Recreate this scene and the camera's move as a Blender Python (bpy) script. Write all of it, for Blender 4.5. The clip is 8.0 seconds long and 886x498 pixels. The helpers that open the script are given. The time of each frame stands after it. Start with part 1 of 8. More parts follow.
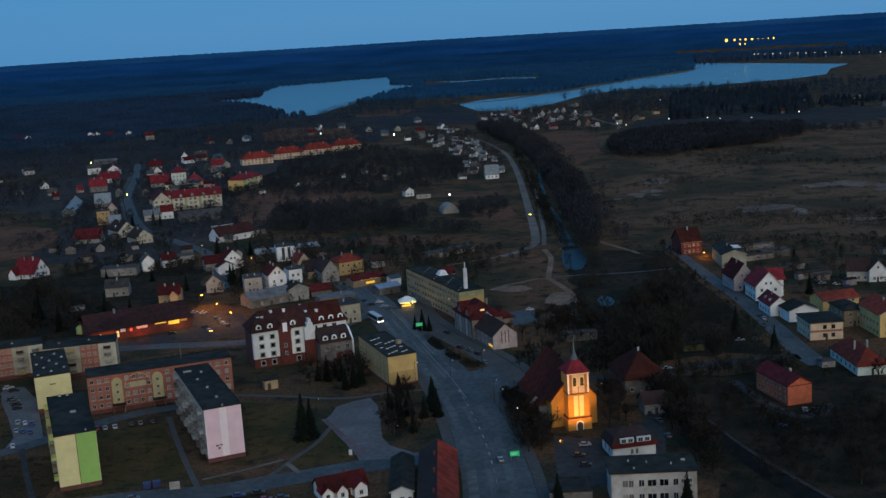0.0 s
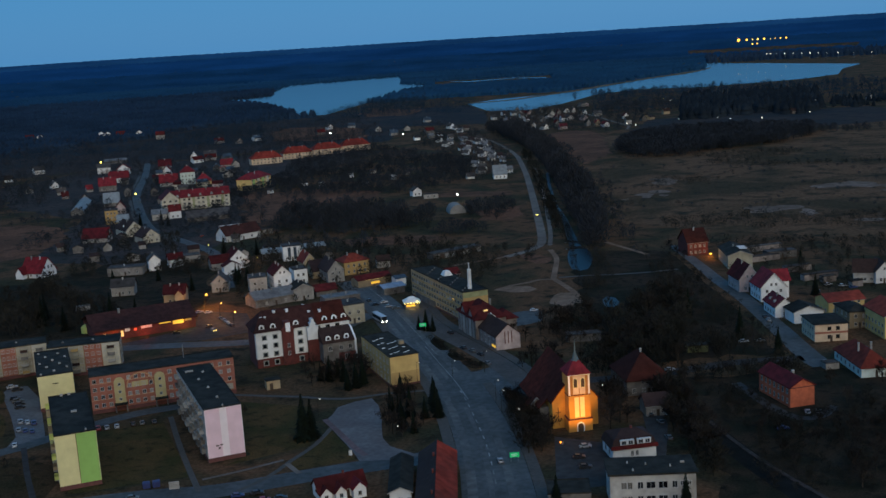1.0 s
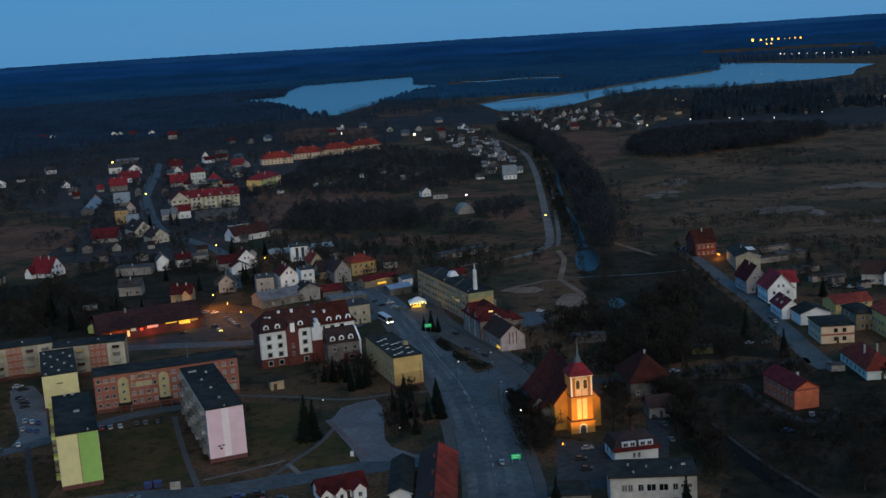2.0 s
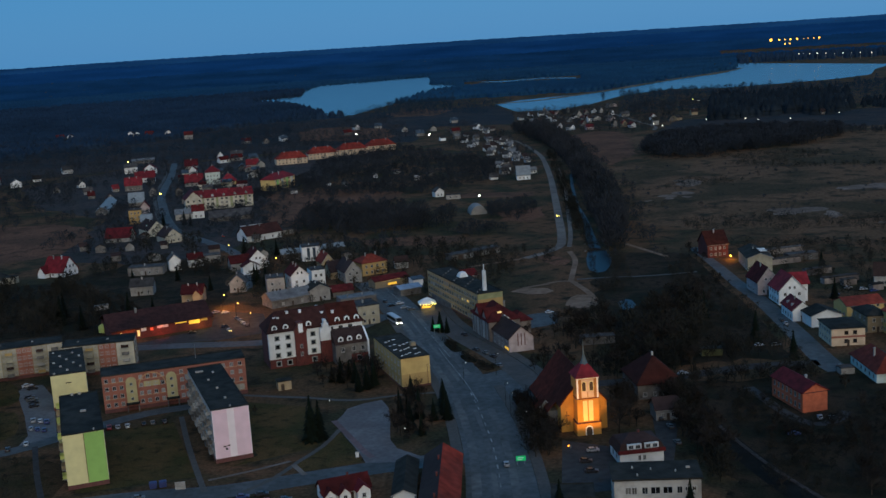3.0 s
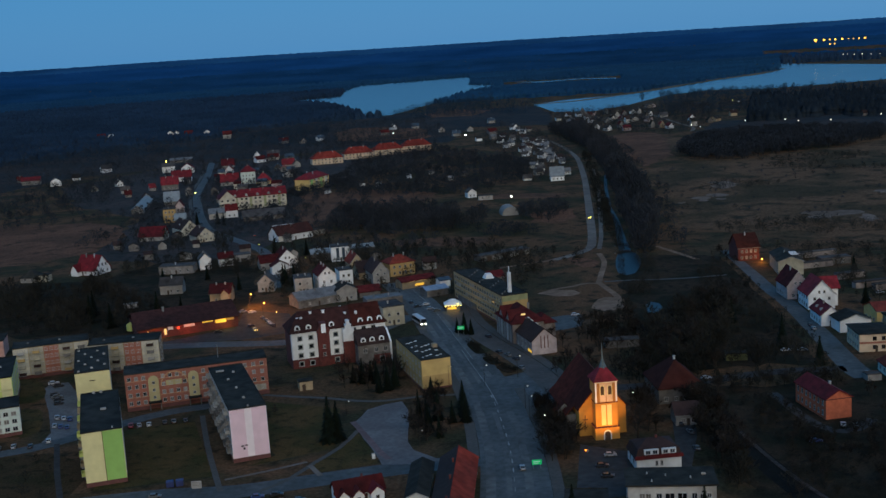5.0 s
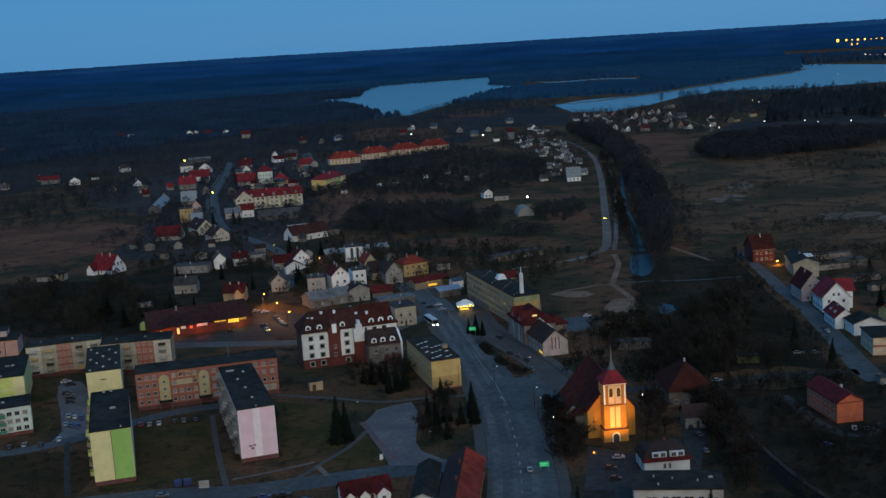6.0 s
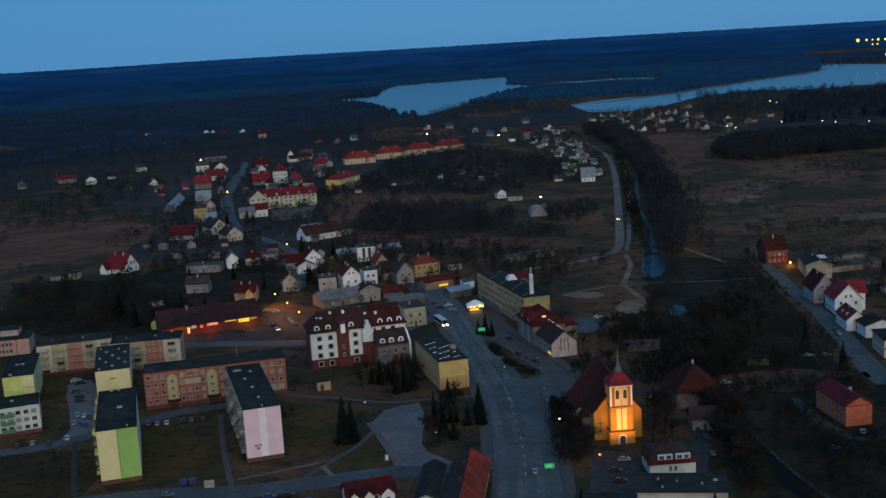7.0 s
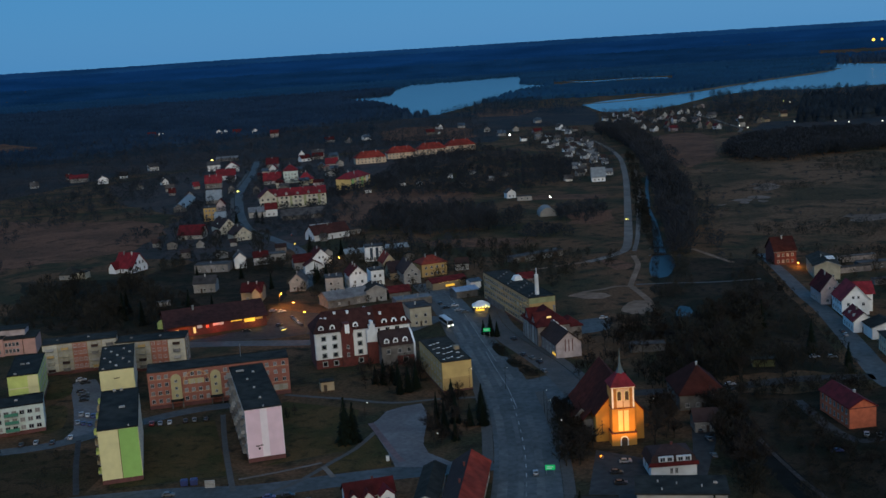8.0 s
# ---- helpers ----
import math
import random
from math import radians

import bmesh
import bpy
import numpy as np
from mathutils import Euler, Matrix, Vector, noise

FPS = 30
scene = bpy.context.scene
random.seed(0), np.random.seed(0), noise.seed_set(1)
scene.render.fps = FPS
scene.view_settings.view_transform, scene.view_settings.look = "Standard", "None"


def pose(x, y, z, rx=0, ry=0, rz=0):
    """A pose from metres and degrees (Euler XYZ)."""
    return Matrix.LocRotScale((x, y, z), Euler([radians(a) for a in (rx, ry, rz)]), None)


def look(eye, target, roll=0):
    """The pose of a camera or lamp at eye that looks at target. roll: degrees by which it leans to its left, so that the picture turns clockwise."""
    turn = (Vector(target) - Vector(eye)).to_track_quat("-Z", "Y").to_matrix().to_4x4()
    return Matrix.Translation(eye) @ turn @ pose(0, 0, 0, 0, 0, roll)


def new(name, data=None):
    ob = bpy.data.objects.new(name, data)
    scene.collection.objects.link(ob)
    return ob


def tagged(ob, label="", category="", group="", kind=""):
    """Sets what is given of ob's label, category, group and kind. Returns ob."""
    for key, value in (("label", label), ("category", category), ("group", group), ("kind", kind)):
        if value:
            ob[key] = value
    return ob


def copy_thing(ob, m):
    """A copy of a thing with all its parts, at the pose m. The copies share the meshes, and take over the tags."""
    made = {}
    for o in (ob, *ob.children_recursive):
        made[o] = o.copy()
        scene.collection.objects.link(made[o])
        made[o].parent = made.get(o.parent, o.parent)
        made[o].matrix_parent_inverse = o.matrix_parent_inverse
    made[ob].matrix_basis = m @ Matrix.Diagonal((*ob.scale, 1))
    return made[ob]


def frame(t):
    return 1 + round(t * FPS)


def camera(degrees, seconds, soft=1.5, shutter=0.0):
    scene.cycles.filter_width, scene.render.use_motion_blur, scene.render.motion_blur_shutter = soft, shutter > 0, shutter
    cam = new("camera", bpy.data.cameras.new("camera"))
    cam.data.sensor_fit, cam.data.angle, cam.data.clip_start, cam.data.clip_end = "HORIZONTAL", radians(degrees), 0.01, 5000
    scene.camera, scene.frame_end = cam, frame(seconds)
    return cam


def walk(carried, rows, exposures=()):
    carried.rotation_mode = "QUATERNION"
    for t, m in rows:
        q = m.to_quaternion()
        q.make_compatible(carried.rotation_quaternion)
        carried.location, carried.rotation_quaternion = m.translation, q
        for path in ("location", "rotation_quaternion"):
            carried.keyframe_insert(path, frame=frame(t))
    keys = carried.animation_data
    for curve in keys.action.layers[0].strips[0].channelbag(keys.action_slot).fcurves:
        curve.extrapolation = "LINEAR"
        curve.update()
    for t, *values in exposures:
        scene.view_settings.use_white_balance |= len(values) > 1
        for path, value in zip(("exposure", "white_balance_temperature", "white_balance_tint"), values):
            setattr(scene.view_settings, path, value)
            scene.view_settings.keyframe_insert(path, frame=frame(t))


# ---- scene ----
cam = camera(42.6, 8.0)
# seconds, eye x y z, heading to the left of +y, pitch, roll
PATH = [
    (0, 4.92, -2.90, 110.04, 0.057, -10.575, -3.548),
    (0.5, 6.44, -2.61, 110.01, 0.366, -10.567, -3.537),
    (1, 7.99, -2.31, 109.98, 0.662, -10.553, -3.540),
    (1.5, 9.56, -2.00, 109.94, 0.987, -10.533, -3.552),
    (3, 14.29, -1.01, 109.86, 2.249, -10.450, -3.593),
    (3.5, 15.85, -0.66, 109.83, 2.752, -10.418, -3.598),
    (4, 17.40, -0.31, 109.81, 3.278, -10.384, -3.597),
    (4.5, 18.93, 0.06, 109.78, 3.812, -10.351, -3.589),
    (6, 23.54, 1.22, 109.72, 5.371, -10.261, -3.542),
    (6.5, 25.10, 1.65, 109.69, 5.851, -10.237, -3.529),
    (7, 26.70, 2.11, 109.67, 6.297, -10.218, -3.524),
    (7.5, 28.37, 2.59, 109.66, 6.697, -10.205, -3.534),
    (8, 30.11, 3.12, 109.64, 7.029, -10.198, -3.565),
]


def aim(x, y, z, yaw, pitch, roll):
    a, p = radians(yaw), radians(pitch)
    way = Vector((-math.sin(a) * math.cos(p), math.cos(a) * math.cos(p), math.sin(p)))
    return look((x, y, z), Vector((x, y, z)) + 10 * way, roll)


walk(cam, [(t, aim(*row)) for t, *row in PATH], exposures=((0.0, 0.0), (8.0, 0.0)))

# ---------------------------------------------------------------- light
world = bpy.data.worlds.new("dusk")
scene.world = world
world.use_nodes = True
wn = world.node_tree
sky = wn.nodes.new("ShaderNodeTexSky")
sky.sky_type, sky.sun_disc = "NISHITA", False
sky.sun_elevation, sky.sun_rotation = radians(9), radians(200)
sky.air_density, sky.dust_density, sky.ozone_density = 1.0, 0.3, 4.0
tint = wn.nodes.new("ShaderNodeMix")
tint.data_type = "RGBA"
tint.inputs["Factor"].default_value = 0.9
tint.inputs["B"].default_value = (0.41, 2.06, 4.5, 1)
wn.links.new(sky.outputs["Color"], tint.inputs["A"])
wn.links.new(tint.outputs["Result"], wn.nodes["Background"].inputs["Color"])
wn.nodes["Background"].inputs["Strength"].default_value = 0.119

glow = bpy.data.lights.new("afterglow", "SUN")
glow.energy, glow.angle, glow.color = 1.75, radians(70), (1.0, 0.82, 0.52)
ob = new("afterglow", glow)
ob.matrix_world = look((0, 0, 300), (-70, 200, 222))

# ---------------------------------------------------------------- materials
def mat(name, colour, rough=0.8, vary=0.25, scale=1.5, bump=0.0, metal=0.0, second=None, each=0.0, spec=0.5):
    """Two scales of noise over one base colour; second: a colour that the large noise mixes in; each: brightness by object."""
    m = bpy.data.materials.new(name)
    m.use_nodes = True
    n, l = m.node_tree.nodes, m.node_tree.links
    b = n["Principled BSDF"]
    b.inputs["Roughness"].default_value, b.inputs["Metallic"].default_value = rough, metal
    b.inputs["Specular IOR Level"].default_value = spec
    co = n.new("ShaderNodeNewGeometry")
    fine, wide = n.new("ShaderNodeTexNoise"), n.new("ShaderNodeTexNoise")
    fine.inputs["Scale"].default_value, wide.inputs["Scale"].default_value = scale, scale * 0.13
    fine.inputs["Detail"].default_value, wide.inputs["Detail"].default_value = 6, 5
    for t in (fine, wide):
        l.new(co.outputs["Position"], t.inputs["Vector"])
    mix = n.new("ShaderNodeMix")
    mix.data_type = "RGBA"
    ramp = n.new("ShaderNodeMapRange")
    ramp.inputs["From Min"].default_value, ramp.inputs["From Max"].default_value = 0.38, 0.62
    l.new(wide.outputs["Fac"], ramp.inputs["Value"])
    l.new(ramp.outputs["Result"], mix.inputs["Factor"])
    other = second or tuple(c * (1 - vary * 0.8) for c in colour)
    mix.inputs["A"].default_value, mix.inputs["B"].default_value = (*colour, 1), (*other, 1)
    hsv = n.new("ShaderNodeHueSaturation")
    l.new(mix.outputs["Result"], hsv.inputs["Color"])
    val = n.new("ShaderNodeMapRange")
    val.inputs["From Min"].default_value, val.inputs["From Max"].default_value = 0.3, 0.7
    val.inputs["To Min"].default_value, val.inputs["To Max"].default_value = 1 - vary, 1 + vary
    l.new(fine.outputs["Fac"], val.inputs["Value"])
    out = val.outputs["Result"]
    if each:
        info, rnd, mul = n.new("ShaderNodeObjectInfo"), n.new("ShaderNodeMapRange"), n.new("ShaderNodeMath")
        rnd.inputs["To Min"].default_value, rnd.inputs["To Max"].default_value = 1 - each, 1 + each
        mul.operation = "MULTIPLY"
        l.new(info.outputs["Random"], rnd.inputs["Value"])
        l.new(rnd.outputs["Result"], mul.inputs[0])
        l.new(out, mul.inputs[1])
        out = mul.outputs["Value"]
    l.new(out, hsv.inputs["Value"])
    l.new(hsv.outputs["Color"], b.inputs["Base Color"])
    if bump:
        bm_ = n.new("ShaderNodeBump")
        bm_.inputs["Strength"].default_value, bm_.inputs["Distance"].default_value = bump, 0.1
        l.new(fine.outputs["Fac"], bm_.inputs["Height"])
        l.new(bm_.outputs["Normal"], b.inputs["Normal"])
    return m


def soil(name, base, patch, dark, size):
    """Natural ground: two tones in patches of about so many metres, dark tufts, and fine grain."""
    m = bpy.data.materials.new(name)
    m.use_nodes = True
    n, l = m.node_tree.nodes, m.node_tree.links
    b = n["Principled BSDF"]
    b.inputs["Roughness"].default_value, b.inputs["Specular IOR Level"].default_value = 0.95, 0.03
    co = n.new("ShaderNodeNewGeometry")

    def layer(scale, detail, lo, hi, warp=0.0):
        t, r = n.new("ShaderNodeTexNoise"), n.new("ShaderNodeMapRange")
        t.inputs["Scale"].default_value, t.inputs["Detail"].default_value, t.inputs["Distortion"].default_value = scale, detail, warp
        r.inputs["From Min"].default_value, r.inputs["From Max"].default_value = lo, hi
        l.new(co.outputs["Position"], t.inputs["Vector"])
        l.new(t.outputs["Fac"], r.inputs["Value"])
        return r.outputs["Result"]

    def blend(fac, a, c):
        x = n.new("ShaderNodeMix")
        x.data_type = "RGBA"
        l.new(fac, x.inputs["Factor"])
        for k, v in (("A", a), ("B", c)):
            if isinstance(v, tuple):
                x.inputs[k].default_value = (*v, 1)
            else:
                l.new(v, x.inputs[k])
        return x.outputs["Result"]

    col = blend(layer(1.0 / size, 6, 0.42, 0.60, 0.6), base, patch)
    col = blend(layer(4.5 / size, 5, 0.52, 0.68), col, dark)
    hsv, val = n.new("ShaderNodeHueSaturation"), n.new("ShaderNodeMapRange")
    grain = layer(30.0 / size, 5, 0.3, 0.7)
    val.inputs["To Min"].default_value, val.inputs["To Max"].default_value = 0.62, 1.38
    l.new(grain, val.inputs["Value"])
    l.new(val.outputs["Result"], hsv.inputs["Value"])
    l.new(col, hsv.inputs["Color"])
    l.new(hsv.outputs["Color"], b.inputs["Base Color"])
    return m


def lit(name, colour, power):
    m = bpy.data.materials.new(name)
    m.use_nodes = True
    b = m.node_tree.nodes["Principled BSDF"]
    b.inputs["Base Color"].default_value = (*[c * 0.5 for c in colour], 1)
    b.inputs["Emission Color"].default_value = (*colour, 1)
    b.inputs["Emission Strength"].default_value = power
    return m


GRASS = soil("winter_grass", (0.102, 0.055, 0.031), (0.036, 0.034, 0.020), (0.022, 0.020, 0.014), 32)
LAWN = soil("lawn", (0.080, 0.050, 0.022), (0.042, 0.038, 0.016), (0.030, 0.025, 0.013), 14)
MEADOW = soil("dry_meadow", (0.122, 0.068, 0.040), (0.054, 0.039, 0.023), (0.028, 0.026, 0.017), 60)
EARTH = mat("bare_earth", (0.215, 0.138, 0.098), 0.95, 0.25, 0.3, second=(0.150, 0.096, 0.068), spec=0.03)
ASPHALT = mat("asphalt", (0.080, 0.085, 0.089), 0.75, 0.28, 0.5, second=(0.056, 0.060, 0.062), spec=0.15)
PAVING = mat("paving", (0.084, 0.076, 0.072), 0.8, 0.18, 0.8, second=(0.066, 0.060, 0.058), spec=0.12)
SIDEWALK = mat("concrete_slabs", (0.080, 0.073, 0.068), 0.85, 0.16, 0.9, second=(0.070, 0.064, 0.060), spec=0.15)
PALESAND = mat("pale_sand", (0.185, 0.135, 0.110), 0.95, 0.3, 0.25, second=(0.11, 0.078, 0.062), spec=0.03)
PAINT = mat("road_paint", (0.25, 0.255, 0.26), 0.8, 0.6, 0.8)
# far grassland with distance haze put into its bluish tones
HAZEGRASS = soil("haze_tinted_grassland", (0.046, 0.037, 0.035), (0.027, 0.030, 0.033), (0.018, 0.022, 0.026), 70)
PLOUGH = soil("ploughed_field", (0.138, 0.066, 0.042), (0.092, 0.049, 0.032), (0.056, 0.036, 0.024), 40)
DIMPINK = mat("dim_pink_render", (0.40, 0.33, 0.33), 0.9, 0.25, 0.5)
PALECREAM = mat("pale_cream_render", (0.50, 0.47, 0.38), 0.9, 0.2, 0.4, second=(0.40, 0.37, 0.30))
# grove lifted towards blue-grey, its haze painted in
GROVE = mat("hazed_grove", (0.033, 0.038, 0.046), 0.95, 0.2, 0.02, second=(0.027, 0.032, 0.040), spec=0.02)
LONGTILE = mat("worn_orange_tiles", (0.27, 0.036, 0.020), 0.85, 0.35, 0.4, second=(0.13, 0.026, 0.017), spec=0.1)
SQUAREPAVING = mat("pale_worn_paving", (0.138, 0.130, 0.134), 0.8, 0.18, 0.7, second=(0.104, 0.094, 0.097), spec=0.12)
RECTORYTILE = mat("old_red_brown_tiles", (0.060, 0.016, 0.011), 0.9, 0.3, 0.5, second=(0.036, 0.012, 0.010), spec=0.08)
ROSEPAVING = mat("dull_rose_paving", (0.150, 0.098, 0.100), 0.85, 0.2, 0.6, second=(0.115, 0.078, 0.080), spec=0.12)
FARROAD = mat("worn_dirt_road", (0.168, 0.138, 0.120), 0.9, 0.25, 0.15, second=(0.120, 0.096, 0.082), spec=0.08)
SCHOOLPINK = mat("dim_salmon_render", (0.46, 0.26, 0.22), 0.9, 0.15, 0.4)
OLDASPHALT = mat("old_dark_asphalt", (0.050, 0.047, 0.047), 0.85, 0.3, 0.4, second=(0.036, 0.034, 0.034), spec=0.08)
WORNLANE = mat("worn_pale_asphalt", (0.108, 0.112, 0.114), 0.8, 0.3, 0.35, second=(0.074, 0.078, 0.081), spec=0.12)
ROWTILE = mat("deep_red_tiles", (0.200, 0.030, 0.022), 0.9, 0.35, 0.4, second=(0.120, 0.022, 0.017), spec=0.1)
DIMCREAM = mat("dim_cream_render", (0.34, 0.31, 0.235), 0.9, 0.25, 0.4, second=(0.25, 0.225, 0.17))
GARDEN = soil("garden_soil", (0.060, 0.047, 0.044), (0.038, 0.037, 0.036), (0.022, 0.024, 0.025), 26)
BAYCREAM = mat("dull_cream_render", (0.43, 0.36, 0.185), 0.9, 0.12, 0.4)
TANLINE = mat("tan_moulding", (0.44, 0.25, 0.13), 0.9, 0.12, 0.4)
BELFRY = mat("brown_ochre_render", (0.30, 0.145, 0.040), 0.9, 0.15, 0.4, second=(0.24, 0.115, 0.034))
PEACH = mat("peach_render", (0.56, 0.43, 0.31), 0.9, 0.15, 0.4, second=(0.47, 0.36, 0.26))
PALEBLUE = mat("pale_blue_sheet", (0.22, 0.235, 0.24), 0.6, 0.2, 0.5, spec=0.3)
STALLBLUE = mat("blue_stall_sheet", (0.21, 0.27, 0.36), 0.6, 0.2, 0.5, spec=0.3)
REED = mat("dry_reed", (0.17, 0.115, 0.075), 0.95, 0.3, 0.05, second=(0.10, 0.08, 0.06), spec=0.02)
PALETEAL = mat("pale_teal_render", (0.52, 0.60, 0.57), 0.9, 0.15, 0.4, second=(0.42, 0.49, 0.46))
BANDGREEN = mat("dull_green_render", (0.27, 0.29, 0.15), 0.9, 0.2, 0.4)
OLIVEWALL = mat("dark_olive_boards", (0.10, 0.11, 0.05), 0.9, 0.3, 0.5)
WARMFACADE = mat("warm_beige_render", (0.36, 0.265, 0.135), 0.9, 0.2, 0.4, second=(0.28, 0.20, 0.10))
ESTATELAWN = soil("dark_estate_lawn", (0.055, 0.034, 0.019), (0.033, 0.027, 0.014), (0.022, 0.019, 0.011), 18)
UNDERGROWTH = soil("dark_undergrowth", (0.040, 0.027, 0.018), (0.018, 0.018, 0.012), (0.012, 0.011, 0.009), 16)
# rough near-black ditch surface, dark tree reflections put into the colour
DITCHDARK = mat("dark_ditch_surface", (0.014, 0.015, 0.015), 1.0, 0.3, 0.3, spec=0.02)
WATER = mat("lake_water", (0.02, 0.035, 0.05), 0.22, 0.1, 0.02)
STREAM = mat("stream_water", (0.010, 0.018, 0.026), 0.45, 0.2, 0.1, spec=0.25)
# blue in this forest colour stands in for distance haze
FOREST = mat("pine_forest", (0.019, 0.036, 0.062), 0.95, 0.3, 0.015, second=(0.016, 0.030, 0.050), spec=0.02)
DARKPANE = mat("unlit_dormer_pane", (0.008, 0.009, 0.011), 0.5, 0.2, 1.0, spec=0.1)
HOTELTILE = mat("hotel_roof_tiles", (0.052, 0.020, 0.017), 0.9, 0.3, 0.6, second=(0.030, 0.014, 0.013), spec=0.1)
TEAL = mat("teal_panel", (0.05, 0.19, 0.13), 0.8, 0.15, 0.6)
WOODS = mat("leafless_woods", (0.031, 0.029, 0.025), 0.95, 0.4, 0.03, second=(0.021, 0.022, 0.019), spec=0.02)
# WOODS again, lightened and blued in place of haze
MIDWOODS = mat("hazed_leafless_woods", (0.036, 0.039, 0.046), 0.95, 0.3, 0.03, second=(0.028, 0.033, 0.040), spec=0.02)
# hill and far-forest base colours carry the blue of distance haze
HILL = mat("hazed_hills", (0.012, 0.060, 0.150), 1.0, 0.25, 0.004, second=(0.010, 0.049, 0.124), spec=0.0)
HILLNEAR = mat("hazed_forest_slope", (0.012, 0.051, 0.112), 1.0, 0.25, 0.006, second=(0.011, 0.043, 0.093), spec=0.0)
HILLFAR = mat("hazed_crest_forest", (0.022, 0.085, 0.175), 1.0, 0.25, 0.004, second=(0.017, 0.068, 0.15), spec=0.0)
FORESTFAR = mat("hazed_far_pines", (0.014, 0.054, 0.104), 0.95, 0.2, 0.01, second=(0.013, 0.045, 0.088), spec=0.02)
PALESHEET = mat("pale_sheet_roof", (0.15, 0.15, 0.155), 0.75, 0.3, 0.5, spec=0.2)
CHURCHTILE = mat("church_roof_tiles", (0.078, 0.017, 0.011), 0.9, 0.35, 0.6, second=(0.046, 0.013, 0.009), spec=0.08)
TIMBERWALL = mat("stained_timbered_wall", (0.24, 0.21, 0.20), 0.9, 0.35, 0.5, second=(0.12, 0.10, 0.095))
LAKEWOOD = mat("dark_mixed_wood", (0.016, 0.022, 0.028), 0.95, 0.35, 0.02, second=(0.012, 0.017, 0.022), spec=0.02)
# haze tint mixed into the base colour of the far woods
FARWOODS = mat("hazed_mixed_forest", (0.022, 0.042, 0.068), 0.95, 0.35, 0.02, second=(0.019, 0.035, 0.056), spec=0.02)
BARK = mat("bark", (0.035, 0.029, 0.024), 0.95, 0.3, 1.0, each=0.3, spec=0.1)
TWIG = mat("twigs", (0.026, 0.021, 0.018), 0.95, 0.3, 0.4, each=0.4, spec=0.05)
SPRUCE = mat("spruce_needles", (0.006, 0.010, 0.006), 0.9, 0.4, 0.6, each=0.3, spec=0.1)
BITUMEN = mat("bitumen_roof", (0.032, 0.030, 0.026), 0.9, 0.45, 0.3, second=(0.020, 0.020, 0.018), spec=0.08)
REDTILE = mat("red_roof_tiles", (0.158, 0.013, 0.018), 0.85, 0.35, 0.5, second=(0.092, 0.012, 0.015), each=0.45, spec=0.2)
DARKRED = mat("dark_red_tiles", (0.085, 0.012, 0.012), 0.9, 0.35, 0.5, second=(0.05, 0.011, 0.011), each=0.25, spec=0.1)
ORANGETILE = mat("orange_roof_tiles", (0.20, 0.034, 0.02), 0.85, 0.35, 0.5, second=(0.11, 0.022, 0.016), each=0.3, spec=0.15)
BROWNTILE = mat("brown_roof_tiles", (0.040, 0.022, 0.018), 0.85, 0.25, 0.6, second=(0.028, 0.015, 0.014), each=0.25, spec=0.2)
GREYROOF = mat("grey_sheet_roof", (0.060, 0.056, 0.056), 0.85, 0.4, 0.35, second=(0.040, 0.036, 0.035), each=0.5, spec=0.06)
BLUEROOF = mat("blue_sheet_roof", (0.055, 0.080, 0.110), 0.75, 0.3, 0.5, each=0.4, spec=0.1)
WHITE = mat("white_render", (0.74, 0.76, 0.78), 0.85, 0.12, 0.4, second=(0.58, 0.59, 0.60), each=0.12)
OFFWHITE = mat("weathered_white_render", (0.30, 0.295, 0.285), 0.85, 0.25, 0.4, second=(0.19, 0.18, 0.17), each=0.35)
GREYWALL = mat("grey_render", (0.15, 0.14, 0.135), 0.9, 0.35, 0.5, second=(0.085, 0.078, 0.074), each=0.35)
PINK = mat("pink_render", (0.74, 0.54, 0.62), 0.85, 0.06, 0.4, second=(0.68, 0.49, 0.56))
PALEPINK = mat("pale_pink_render", (0.80, 0.70, 0.74), 0.85, 0.06, 0.4)
CREAM = mat("cream_render", (0.66, 0.60, 0.31), 0.85, 0.08, 0.4, second=(0.59, 0.53, 0.28))
GREEN = mat("apple_green_render", (0.27, 0.47, 0.12), 0.85, 0.07, 0.4)
LIME = mat("lime_yellow_render", (0.55, 0.60, 0.17), 0.85, 0.12, 0.4, second=(0.42, 0.47, 0.14))
SALMON = mat("salmon_render", (0.30, 0.108, 0.074), 0.85, 0.15, 0.4, second=(0.24, 0.090, 0.062))
YELLOW = mat("yellow_render", (0.60, 0.42, 0.16), 0.85, 0.12, 0.4, second=(0.50, 0.35, 0.13), each=0.12)
CHURCHWALL = mat("church_render", (0.46, 0.225, 0.042), 0.9, 0.12, 0.4, second=(0.38, 0.175, 0.034))
OCHRE = mat("ochre_render", (0.42, 0.28, 0.11), 0.85, 0.12, 0.4, second=(0.35, 0.23, 0.09))
BEIGE = mat("beige_render", (0.31, 0.24, 0.15), 0.85, 0.2, 0.4, second=(0.22, 0.17, 0.11), each=0.25)
BRICK = mat("red_brick", (0.115, 0.024, 0.020), 0.9, 0.25, 1.5, second=(0.08, 0.020, 0.017), bump=0.2)
BRICKLIT = mat("orange_brick", (0.43, 0.105, 0.048), 0.9, 0.2, 1.0, second=(0.33, 0.085, 0.042))
PLINTH = mat("dark_red_plinth", (0.12, 0.045, 0.04), 0.9, 0.2, 0.8)
GLASS = mat("window_glass", (0.010, 0.013, 0.018), 0.15, 0.1, 0.5, each=0.7, spec=0.25)
CURTAIN = mat("curtained_window", (0.16, 0.15, 0.14), 0.3, 0.2, 0.5, each=0.7)
